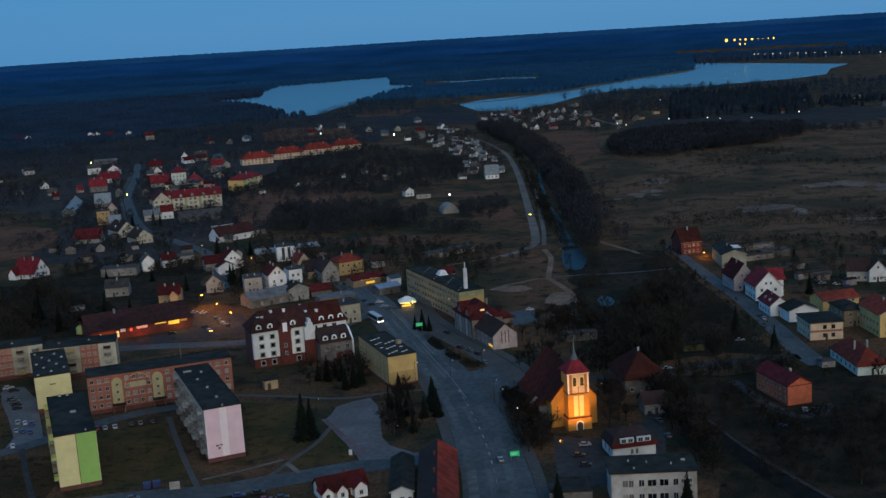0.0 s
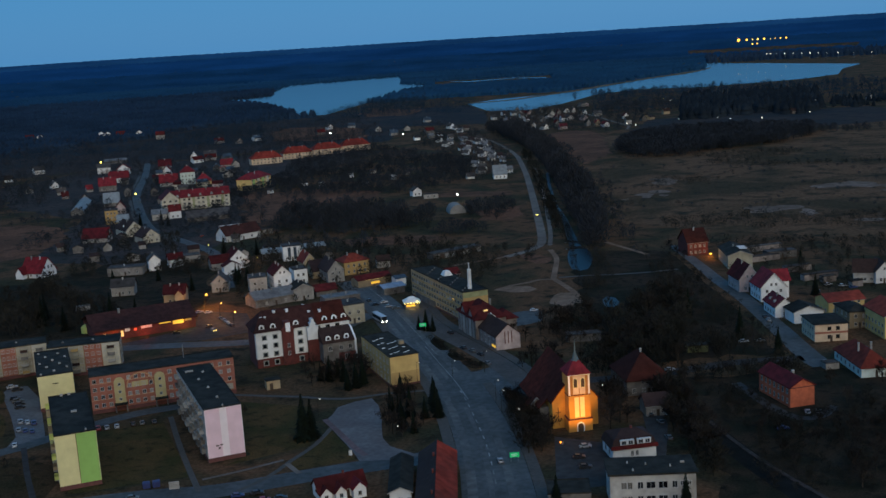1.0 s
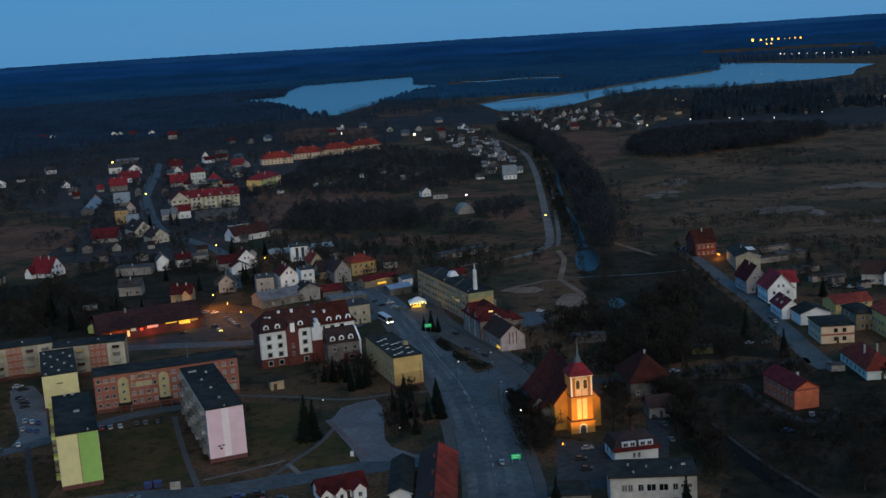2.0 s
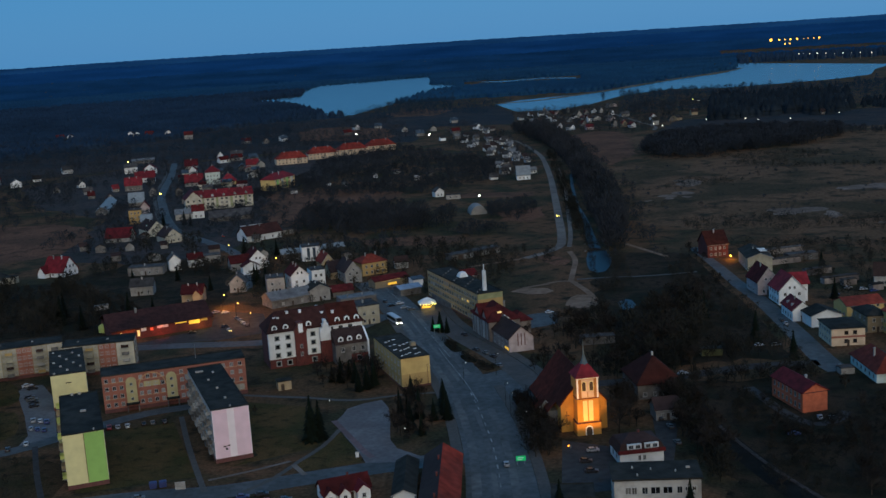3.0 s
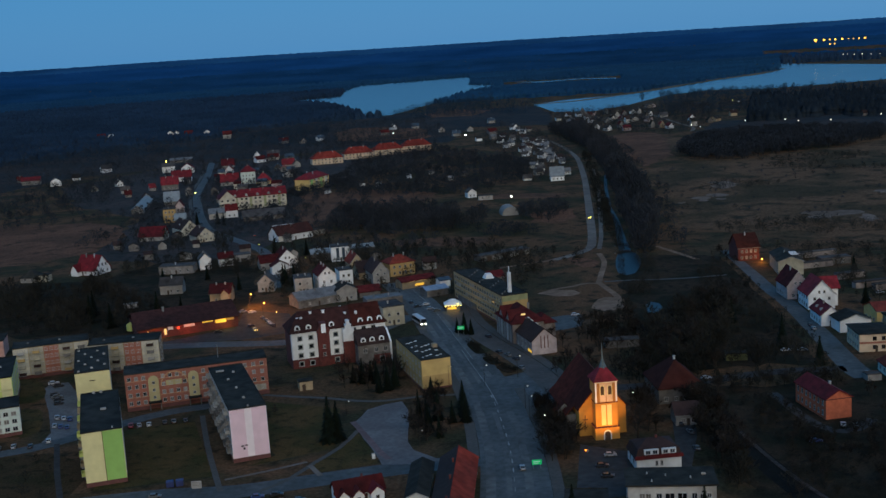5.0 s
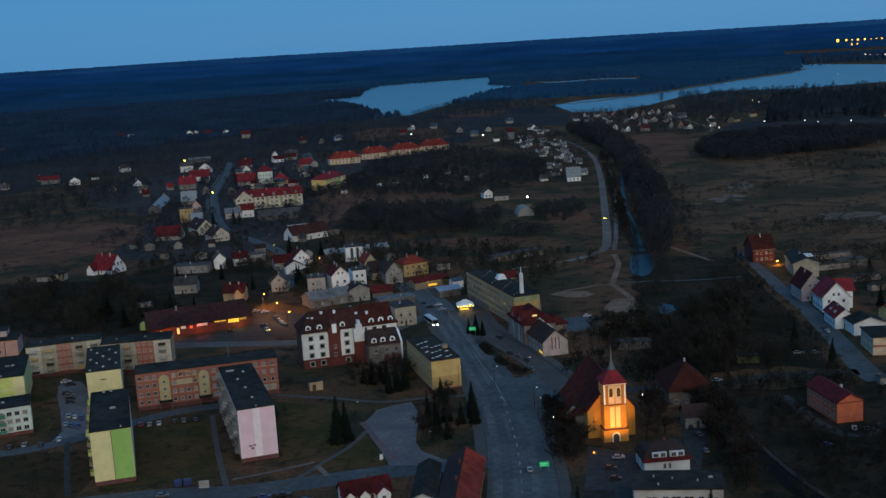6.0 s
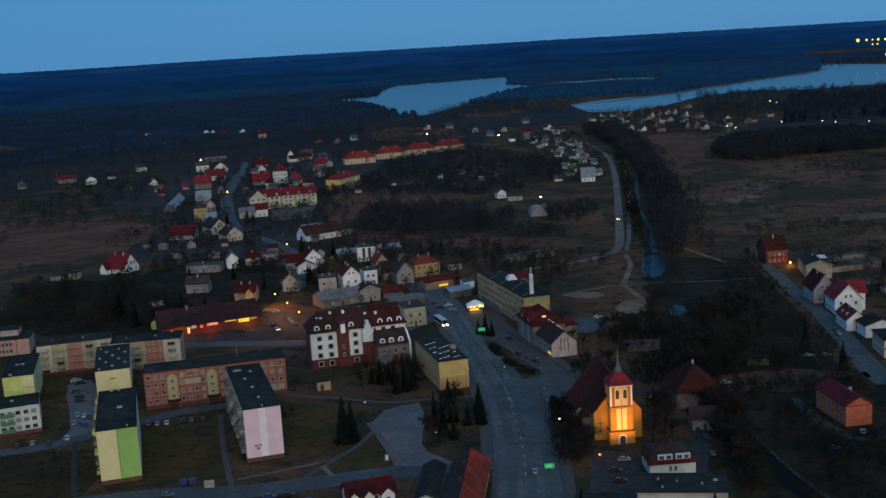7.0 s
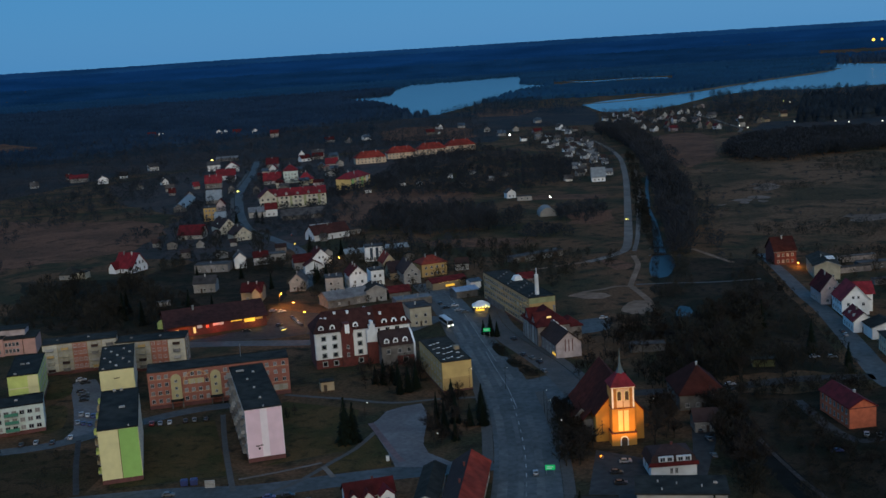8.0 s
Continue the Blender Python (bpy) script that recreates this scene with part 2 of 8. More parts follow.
FRAME = mat("white_window_frame", (0.36, 0.36, 0.36), 0.6, 0.15, 1.0)
GREYFRAME = mat("grey_window_frame", (0.24, 0.26, 0.25), 0.7, 0.1, 1.0)
DARKWOOD = mat("dark_wood", (0.05, 0.032, 0.022), 0.8, 0.3, 1.0)
CONCRETE = mat("concrete", (0.22, 0.21, 0.20), 0.9, 0.2, 0.5, each=0.2)
METAL = mat("galvanised_steel", (0.30, 0.31, 0.32), 0.45, 0.1, 1.0, metal=0.8)
COPPER = mat("slate_spire_metal", (0.085, 0.115, 0.12), 0.6, 0.2, 1.0)
RUBBER = mat("tyre_rubber", (0.02, 0.02, 0.02), 0.9, 0.1, 1.0)
CARGLASS = mat("car_glass", (0.015, 0.018, 0.022), 0.08, 0.0, 1.0)
# emission put into the sign boards keeps them bright; no lamp there
SIGNGREEN = lit("glowing_sign_green", (0.0, 0.55, 0.16), 0.45)
BLUEBIN = mat("blue_plastic", (0.022, 0.036, 0.13), 0.5, 0.2, 1.0)
FARSODIUM = lit("far_sodium_lamp", (1.0, 0.52, 0.06), 3.0)
FARWHITE = lit("far_white_lamp", (1.0, 0.9, 0.7), 2.0)
SODIUM = lit("sodium_lamp", (1.0, 0.42, 0.04), 30.0)
AMBERLAMP = lit("amber_lamp", (1.0, 0.30, 0.02), 4.0)
WHITELAMP = lit("white_lamp", (1.0, 0.93, 0.7), 18.0)
YELLOWLAMP = lit("yellow_lamp", (1.0, 0.75, 0.12), 8.0)
SHOPLIGHT = lit("lit_shop_window", (1.0, 0.55, 0.06), 0.8)
REDSIGN = lit("lit_red_sign", (1.0, 0.10, 0.04), 0.9)
WARMWIN = lit("lit_window", (1.0, 0.66, 0.24), 0.8)
CARPAINT = {k: mat(k + "_car_paint", c, 0.3, 0.05, 1.0) for k, c in
            (("white", (0.46, 0.46, 0.48)), ("silver", (0.25, 0.26, 0.28)), ("black", (0.02, 0.02, 0.024)),
             ("red", (0.22, 0.02, 0.025)), ("blue", (0.022, 0.042, 0.14)), ("grey", (0.10, 0.105, 0.11)))}

# ---------------------------------------------------------------- building tools
def obj(name, data, m=None, parent=None, label=""):
    ob = new(name, data)
    if m is not None:
        data.materials.clear()
        data.materials.append(m)
    if parent is not None:
        ob.parent = parent
    if label:
        tagged(ob, label)
    return ob


def part(name, bm, m, parent, label=""):
    if name in ("wall", "nave_wall", "rear_wall", "wing_wall") and parent is not None:
        xs, ys = [v.co.x for v in bm.verts], [v.co.y for v in bm.verts]
        FOOT.append((parent.matrix_world.inverted(), min(xs), max(xs), min(ys), max(ys)))
    me = bpy.data.meshes.new(name)
    bm.to_mesh(me)
    bm.free()
    return obj(name, me, m, parent, label)


def thing(name, at, rot, label, category, group="", kind=""):
    ob = new(name)
    ob.matrix_world = pose(*at, 0, 0, rot)
    return tagged(ob, label, category, group, kind)


def add_box(bm, x0, y0, z0, x1, y1, z1, taper=0.0):
    v = [bm.verts.new(p) for p in ((x0, y0, z0), (x1, y0, z0), (x1, y1, z0), (x0, y1, z0),
         (x0 + taper, y0 + taper, z1), (x1 - taper, y0 + taper, z1), (x1 - taper, y1 - taper, z1), (x0 + taper, y1 - taper, z1))]
    for f in ((3, 2, 1, 0), (4, 5, 6, 7), (0, 1, 5, 4), (1, 2, 6, 5), (2, 3, 7, 6), (3, 0, 4, 7)):
        bm.faces.new([v[i] for i in f])
    return bm


def box(*a, taper=0.0):
    return add_box(bmesh.new(), *a, taper=taper)


def prism(outline, y0, y1, axis="y"):
    """A solid from an outline in x and z, drawn out along y (or in y and z, along x)."""
    bm = bmesh.new()
    place = (lambda u, z, s: (u, s, z)) if axis == "y" else (lambda u, z, s: (s, u, z))
    a = [bm.verts.new(place(u, z, y0)) for u, z in outline]
    b = [bm.verts.new(place(u, z, y1)) for u, z in outline]
    bm.faces.new(a)
    bm.faces.new(b[::-1])
    for i in range(len(a)):
        j = (i + 1) % len(a)
        bm.faces.new((a[j], a[i], b[i], b[j]))
    bmesh.ops.recalc_face_normals(bm, faces=bm.faces)
    return bm


def tube(bm, p, q, r0, r1, sides=8):
    p, q = Vector(p), Vector(q)
    turn = (q - p).to_track_quat("Z", "Y")
    rings = []
    for c, r in ((p, r0), (q, r1)):
        rings.append([bm.verts.new(c + turn @ Vector((r * math.cos(6.2832 * i / sides), r * math.sin(6.2832 * i / sides), 0)))
                      for i in range(sides)])
    for i in range(sides):
        j = (i + 1) % sides
        bm.faces.new((rings[0][i], rings[0][j], rings[1][j], rings[1][i]))
    if r0 > 0.02:
        bm.faces.new(rings[0][::-1])
    if r1 > 0.02:
        bm.faces.new(rings[1])
    return bm


FOOT = []


def inside(poly, x, y):
    r, j = False, len(poly) - 1
    for i in range(len(poly)):
        (xi, yi), (xj, yj) = poly[i], poly[j]
        if (yi > y) != (yj > y) and x < (xj - xi) * (y - yi) / (yj - yi) + xi:
            r = not r
        j = i
    return r


SHARED = {}


def shared(key, make):
    if key not in SHARED:
        bm = make()
        me = bpy.data.meshes.new(key[0])
        bm.to_mesh(me)
        bm.free()
        SHARED[key] = me
    return SHARED[key]


def frame_bm(w, h, mullion=True, t=0.12):
    bm = bmesh.new()
    a = w / 2
    add_box(bm, -a, -0.07, 0, -a + t, 0.03, h)
    add_box(bm, a - t, -0.07, 0, a, 0.03, h)
    add_box(bm, -a + t, -0.065, h - t, a - t, 0.03, h)
    add_box(bm, -a - 0.06, -0.16, -0.07, a + 0.06, 0.03, t * 0.6)
    if mullion:
        add_box(bm, -0.05, -0.055, t * 0.6, 0.05, 0.03, h - t)
    return bm


def face_pose(face, u, z, w, d):
    if face == "F":
        return pose(u, 0, z)
    if face == "R":
        return pose(w, u, z, 0, 0, 90)
    if face == "L":
        return pose(0, d - u, z, 0, 0, -90)
    return pose(w - u, d, z, 0, 0, 180)


def window(b, m, ww, wh, fm=None, glass=None, mullion=True, label="", t=0.12):
    """One window in its wall: a frame with a sill and a pane set back in it."""
    fm, glass = fm or FRAME, glass or GLASS
    key = (fm.name, round(ww, 2), round(wh, 2), mullion, t)
    me = shared(("window", *key), lambda: frame_bm(ww, wh, mullion, t))
    if not me.materials:
        me.materials.append(fm)
    f = obj("window", me, None, b, label)
    f.matrix_local = m
    pm = shared(("pane", glass.name, round(ww, 2), round(wh, 2)), lambda: box(-ww / 2 + 0.05, -0.03, 0.04, ww / 2 - 0.05, 0.02, wh - 0.05))
    if not pm.materials:
        pm.materials.append(glass)
    obj("pane", pm, None, f)
    return f


RND = random.Random(7)


def windows(b, face, w, d, n, floors, first, step, ww=1.3, wh=1.4, u0=1.2, u1=None, fm=None, curtains=0.25, lit_share=0.0):
    length = w if face in "FK" else d
    u1 = length - u0 if u1 is None else u1
    for k in range(floors):
        for i in range(n):
            u = u0 + (u1 - u0) * (i + 0.5) / n
            g = WARMWIN if RND.random() < lit_share else CURTAIN if RND.random() < curtains else GLASS
            window(b, face_pose(face, u, first + k * step, w, d), ww, wh, fm, g)


def gable_roof(w, d, h, rh, ridge="x", over=0.5, t=0.25):
    """A ridged roof slab over w by d with its eaves at h."""
    if ridge == "x":
        s = rh / (d / 2)
        o = [(-over, h - over * s), (d / 2, h + rh), (d + over, h - over * s), (d + over, h - over * s + t),
             (d / 2, h + rh + t * 1.3), (-over, h - over * s + t)]
        return prism(o, -over, w + over, "x")
    s = rh / (w / 2)
    o = [(-over, h - over * s), (w / 2, h + rh), (w + over, h - over * s), (w + over, h - over * s + t),
         (w / 2, h + rh + t * 1.3), (-over, h - over * s + t)]
    return prism(o, -over, d + over)


def hip_roof(w, d, h, rh, over=0.5, inset=None, t=0.2):
    bm = bmesh.new()
    x0, y0, x1, y1 = -over, -over, w + over, d + over
    k = min(w, d) / 2 + over if inset is None else inset
    if w >= d:
        a, b = (x0 + k, d / 2), (x1 - k, d / 2)
    else:
        a, b = (w / 2, y0 + k), (w / 2, y1 - k)
    lo = [bm.verts.new((x, y, h - 0.05)) for x, y in ((x0, y0), (x1, y0), (x1, y1), (x0, y1))]
    up = [bm.verts.new((v.co.x, v.co.y, h + t)) for v in lo]
    r0, r1 = bm.verts.new((*a, h + rh)), bm.verts.new((*b, h + rh))
    bm.faces.new(lo[::-1])
    for i in range(4):
        j = (i + 1) % 4
        bm.faces.new((lo[i], lo[j], up[j], up[i]))
    if w >= d:
        fs = ((up[0], up[1], r1, r0), (up[1], up[2], r1), (up[2], up[3], r0, r1), (up[3], up[0], r0))
    else:
        fs = ((up[0], up[1], r0), (up[1], up[2], r1, r0), (up[2], up[3], r1), (up[3], up[0], r0, r1))
    for f in fs:
        bm.faces.new(f)
    return bm


def flat_roof(w, d, h, over=0.15, rim=0.3):
    """A slab with a raised rim."""
    bm = box(-over, -over, h, w + over, d + over, h + 0.12)
    for a in ((-over, -over, w + over, -over + 0.2), (-over, d + over - 0.2, w + over, d + over),
              (-over, -over + 0.2, -over + 0.2, d + over - 0.2), (w + over - 0.2, -over + 0.2, w + over, d + over - 0.2)):
        add_box(bm, a[0], a[1], h + 0.12, a[2], a[3], h + rim)
    return bm


def walls_bm(w, d, h, rh=0.0, ridge="x"):
    if rh <= 0:
        return box(0, 0, -0.3, w, d, h)
    if ridge == "x":
        return prism([(0, -0.3), (d, -0.3), (d, h), (d / 2, h + rh), (0, h)], 0, w, "x")
    return prism([(0, -0.3), (w, -0.3), (w, h), (w / 2, h + rh), (0, h)], 0, d)


def chimney(b, x, y, z0, z1, m=None, s=0.5):
    bm = box(x - s / 2, y - s / 2, z0, x + s / 2, y + s / 2, z1)
    add_box(bm, x - s / 2 - 0.08, y - s / 2 - 0.08, z1, x + s / 2 + 0.08, y + s / 2 + 0.08, z1 + 0.15)
    part("chimney", bm, m or OFFWHITE, b)


def house(label, x, y, rot, w, d, h, rh, wall, roof, kind="gable", ridge="x", wins=(), chims=1, group="", name="house", category="house", over=0.5, ww=1.1, wh=1.3, fm=None):
    """A whole house. wins: (face, columns, floors)."""
    if len(label.split()) < 5:
        label += " in its garden"
    b = thing(name, (x, y, 0), rot, label, category, group)
    part("wall", walls_bm(w, d, h, rh if kind == "gable" else 0, ridge), wall, b)
    bm = gable_roof(w, d, h, rh, ridge, over) if kind == "gable" else hip_roof(w, d, h, rh, over) if kind == "hip" else flat_roof(w, d, h)
    part("roof", bm, roof, b)
    if not wins and category == "house" and y < 1250 and h > 2.5:
        wins = (("F", 2, 1),) if w > 4 else ()
    for face, n, floors in wins:
        if n:
            windows(b, face, w, d, n, floors, 0.9, 2.9, ww, wh, 0.7, fm=fm)
    if category in ("house", "shop") and y < 700 and h > 2.5:
        n = max([n for face, n, floors in wins if face == "F"] or [2])
        u = w / 2 if n % 2 == 0 else 0.7 + (w - 1.4) / n
        part("door", box(u - 0.42, -0.05, -0.05, u + 0.42, 0.02, 2.05), DARKWOOD, b, "dark wooden front door")
    if kind == "gable" and y < 700 and category == "house":
        if ridge == "y":
            a = rh / (w / 2)
            for x0, x1, z0, z1 in ((-over, w / 2, h - over * a, h + rh), (w / 2, w + over, h + rh, h - over * a)):
                part("bargeboard", prism([(x0, z0 - 0.02), (x1, z1 - 0.02), (x1, z1 + 0.28), (x0, z0 + 0.28)], -over - 0.06, -over - 0.01), OFFWHITE, b)
            if rh > 3.2:
                for u in ((-0.95, 0.95) if w > 8 else (0.0,)):
                    window(b, pose(w / 2 + u, 0, h + 0.35), 0.9, 1.1, fm)
        else:
            part("gutter", box(-over, -over - 0.12, h - over * rh / (d / 2) - 0.05, w + over, -over - 0.01, h - over * rh / (d / 2) + 0.1), CONCRETE, b)
    for i in range(chims):
        if kind == "flat":
            chimney(b, w * (i + 0.6) / (chims + 0.4), d * 0.5, h, h + 1.1)
        elif ridge == "x" or kind == "hip":
            chimney(b, w * (i + 0.7) / (chims + 0.4), d * 0.42, h + rh * 0.4, h + rh + 0.8)
        else:
            chimney(b, w * 0.42, d * (i + 0.7) / (chims + 0.4), h + rh * 0.4, h + rh + 0.8)
    return b


def uneven(pts):
    """The outline with a ragged, wandering rim."""
    out = []
    for (x0, y0), (x1, y1) in zip(pts, pts[1:] + pts[:1]):
        ln = math.hypot(x1 - x0, y1 - y0)
        n = max(2, min(14, int(ln / 5)))
        amp = min(0.10 * ln, 6.0)
        for k in range(n):
            t = k / n
            x, y = x0 + (x1 - x0) * t, y0 + (y1 - y0) * t
            w = amp * (noise.noise((x * 0.07, y * 0.07, 3.0)) + 0.6 * noise.noise((x * 0.23, y * 0.23, 9.0)))
            out.append((x + (y1 - y0) / ln * w, y - (x1 - x0) / ln * w))
    return out


def sheet(name, pts, z, m, label, category, thick=0.0, kind="structure"):
    """A flat piece of ground with an outline; thick: a raised slab."""
    if name.startswith(("field", "sand", "undergrowth")):
        pts = uneven(pts)
    bm = bmesh.new()
    top = [bm.verts.new((x, y, z)) for x, y in pts]
    f = bm.faces.new(top)
    if f.normal.z == 0:
        f.normal_update()
    if f.normal.z < 0:
        f.normal_flip()
    if thick:
        r = bmesh.ops.extrude_face_region(bm, geom=[f])
        for v in r["geom"]:
            if isinstance(v, bmesh.types.BMVert):
                v.co.z -= thick
        bmesh.ops.recalc_face_normals(bm, faces=bm.faces)
    bmesh.ops.triangulate(bm, faces=bm.faces)
    me = bpy.data.meshes.new(name)
    bm.to_mesh(me)
    bm.free()
    return tagged(obj(name, me, m), label, category, kind=kind)


ROADS = []


def clear_of(x, y, gap=0.8):
    """Whether a spot stands clear of every street and every house."""
    if any((p.x - x) ** 2 + (p.y - y) ** 2 < (w + gap) ** 2 for p, w in ROADS):
        return False
    for m, x0, x1, y0, y1 in FOOT:
        q = m @ Vector((x, y, 0))
        if x0 - gap < q.x < x1 + gap and y0 - gap < q.y < y1 + gap:
            return False
    return True


def smooth_line(pts, step=6.0):
    """Points along a rounded line through the given ones."""
    out = []
    p = [Vector(q) for q in pts]
    p = [2 * p[0] - p[1]] + p + [2 * p[-1] - p[-2]]
    for i in range(1, len(p) - 2):
        n = max(2, int((p[i + 1] - p[i]).length / step))
        for k in range(n):
            t = k / n
            out.append(0.5 * (2 * p[i] + (p[i + 1] - p[i - 1]) * t + (2 * p[i - 1] - 5 * p[i] + 4 * p[i + 1] - p[i + 2]) * t * t
                              + (3 * p[i] - p[i - 1] - 3 * p[i + 1] + p[i + 2]) * t ** 3))
    return out + [p[-2]]


def ribbon(name, pts, width, z, m, label, category, shift=0.0, thick=0.0):
    """A strip along a rounded line; width and shift (to the right of the line) at its start and end."""
    line = smooth_line(pts)
    w0, w1 = width if isinstance(width, tuple) else (width, width)
    s0, s1 = shift if isinstance(shift, tuple) else (shift, shift)
    bm = bmesh.new()
    rows = []
    for i, p in enumerate(line):
        a, b = line[max(i - 1, 0)], line[min(i + 1, len(line) - 1)]
        side = Vector((b.y - a.y, a.x - b.x)).normalized()
        hw = (w0 + (w1 - w0) * i / (len(line) - 1)) / 2
        shift = s0 + (s1 - s0) * i / (len(line) - 1)
        if name.startswith("road"):
            ROADS.append((p + side * shift, hw))
        l, r = p + side * (shift - hw), p + side * (shift + hw)
        rows.append((bm.verts.new((*l, z)), bm.verts.new((*r, z))))
        if thick:
            rows[-1] += (bm.verts.new((*l, z - thick)), bm.verts.new((*r, z - thick)))
    for a, b in zip(rows, rows[1:]):
        bm.faces.new((a[0], a[1], b[1], b[0]))
        if thick:
            bm.faces.new((a[2], a[0], b[0], b[2]))
            bm.faces.new((a[1], a[3], b[3], b[1]))
    bmesh.ops.recalc_face_normals(bm, faces=bm.faces)
    if sum(f.normal.z for f in bm.faces) < 0:
        bmesh.ops.reverse_faces(bm, faces=bm.faces)
    me = bpy.data.meshes.new(name)
    bm.to_mesh(me)
    bm.free()
    return tagged(obj(name, me, m), label, category, kind="structure")

# ---------------------------------------------------------------- land
def land_height(x, y):
    """Flat round the town; far off the land is raised to fit the camera's horizon."""
    r = math.hypot(x, y)
    return 0.0 if r < 3600 else (r - 3600) * 0.0715 + 5.0 * noise.noise((x * 0.0011, y * 0.0011, 3)) * min(1, (r - 3600) / 700)


def make_ground():
    radii = [0, 60, 120, 200, 300, 450, 650, 900, 1200, 1600, 2100, 2700, 3300, 3600, 3800, 4000, 4200, 4400, 4600, 4750, 4870, 4960]
    n = 120
    verts, faces = [(0, 0, 0)], []
    for r in radii[1:]:
        for k in range(n):
            a = 2 * math.pi * k / n
            x, y = r * math.sin(a), r * math.cos(a)
            verts.append((x, y, land_height(x, y)))
    for k in range(n):
        faces.append((0, 1 + (k + 1) % n, 1 + k))
    for i in range(len(radii) - 2):
        for k in range(n):
            a, b = 1 + i * n + k, 1 + i * n + (k + 1) % n
            faces.append((a, b, b + n, a + n))
    me = bpy.data.meshes.new("ground")
    me.from_pydata(verts, [], faces)
    ob = tagged(obj("ground", me, GRASS), "dark brown winter grassland raised far off to the camera's horizon", "ground", kind="structure")
    ob.data.update()
    return ob


make_ground()

LAKE_WEST = [(-532, 2540), (-447, 2565), (-395, 2620), (-430, 2900), (-438, 3271), (-332, 3312), (-132, 3479), (-110, 3150),
             (-101, 2870), (-36, 2724), (-37, 2520), (-80, 2430), (-112, 2200), (-150, 2010), (-185, 1800), (-225, 1800), (-282, 2000), (-353, 2220)]
LAKE_EAST = [(40, 1860), (87, 1935), (209, 2018), (312, 2195), (395, 2316), (599, 2628), (694, 3040), (780, 2780), (890, 2444),
             (792, 2271), (719, 2080), (634, 2000), (529, 1960), (427, 1930), (345, 1990), (255, 1900), (180, 1715), (123, 1625), (68, 1650)]
sheet("water_lake_west", LAKE_WEST, 0.5, WATER, "pale lake mirroring the evening sky", "lake")
sheet("water_lake_east", LAKE_EAST, 0.5, WATER, "long lake mirroring the evening sky", "lake")
sheet("water_pond", [(-3, 2860), (65, 2735), (175, 2790), (243, 2700), (250, 2750), (178, 2850), (66, 2800)], 0.5, WATER, "narrow strip of water among the woods", "lake")
sheet("field_plough", [(-150, 868), (-101, 874), (-52, 846), (-44, 832), (-50, 798), (-70, 760), (-91, 720), (-112, 700), (-130, 735), (-144, 800)], 0.05, PLOUGH, "fallow brown field below the apartment rows", "field")
sheet("field_strip_south", [(-62, 634), (-40, 640), (-8, 634), (8, 620), (-12, 608), (-45, 612)], 0.05, PLOUGH, "narrow brown strip below the grove", "field")
sheet("field_strip_north", [(-12, 806), (20, 806), (48, 796), (50, 776), (20, 780), (-10, 788)], 0.05, PLOUGH, "narrow brown strip above the grove", "field")
sheet("field_strip_east", [(22, 712), (50, 722), (52, 690), (40, 668), (24, 676)], 0.05, PLOUGH, "brown patch beside the road", "field")
# greyer soil over the hillside, haze put into its colour
sheet("field_gardens", [(-340, 1150), (-400, 1000), (-330, 860), (-250, 780), (-230, 620), (-150, 590), (-110, 690), (-140, 780), (-150, 870), (-110, 1000), (-60, 1150), (-180, 1200)], 0.032, GARDEN, "dark garden ground, greyed for haze, between the hillside houses", "field")
sheet("field_west", [(-390, 790), (-305, 768), (-285, 772), (-250, 743), (-236, 700), (-237, 640), (-254, 628), (-292, 595), (-420, 560)], 0.05, PLOUGH, "dry brown field at the edge of town", "field")
sheet("field_east", [(105, 900), (150, 935), (300, 1000), (420, 1010), (520, 800), (420, 560), (215, 545), (105, 630), (95, 760)], 0.05, MEADOW, "wide dry river meadow", "field")
sheet("field_far_east", [(150, 1190), (70, 1000), (110, 930), (200, 1150)], 0.06, MEADOW, "dry meadow beside the road", "field")
sheet("field_far_side", [(310, 1010), (380, 1290), (560, 1300), (540, 1000), (420, 1012)], 0.06, MEADOW, "dry meadow behind the grove", "field")
sheet("field_far_west", [(-853, 1671), (-714, 1534), (-671, 1412), (-760, 1400), (-900, 1560)], 0.05, PLOUGH, "pale clearing among the woods", "field")

sheet("field_damp", [(-1000, 1120), (-620, 900), (-470, 900), (-425, 1090), (-300, 1165), (-200, 1230), (-60, 1260), (-40, 1560), (-140, 1800), (-330, 2000), (-1100, 2000)], 0.045, HAZEGRASS, "dark haze-tinted grassland below the forest", "field")
PATCH = random.Random(4)
for x, y, a, c in ((119, 723, 3, 3), (140, 739, 10, 15), (262, 727, 20, 18), (281, 715, 12, 14), (192, 650, 17, 15), (208, 628, 5, 16), (160, 800, 12, 16), (290, 690, 16, 10), (330, 780, 22, 20), (236, 600, 14, 8)):
    for k in range(4):
        px, py, pa = x + PATCH.uniform(-0.7, 0.7) * a, y + PATCH.uniform(-0.7, 0.7) * c, PATCH.uniform(0.3, 0.8)
        rim = [(px + a * pa * math.cos(0.7854 * q) * PATCH.uniform(0.6, 1.2), py + c * pa * math.sin(0.7854 * q) * PATCH.uniform(0.6, 1.2)) for q in range(8)]
        sheet("field_sand", rim, 0.075 + 0.004 * k, PALESAND, "pale sandy patch in the meadow", "field")
ribbon("bank_reeds", [(40, 1868), (109, 1893), (170, 1968), (248, 2073), (341, 2232), (432, 2381), (523, 2495), (622, 2715)], (14, 34), 0.7, REED, "strip of dry reeds along the far lake shore", "reeds")
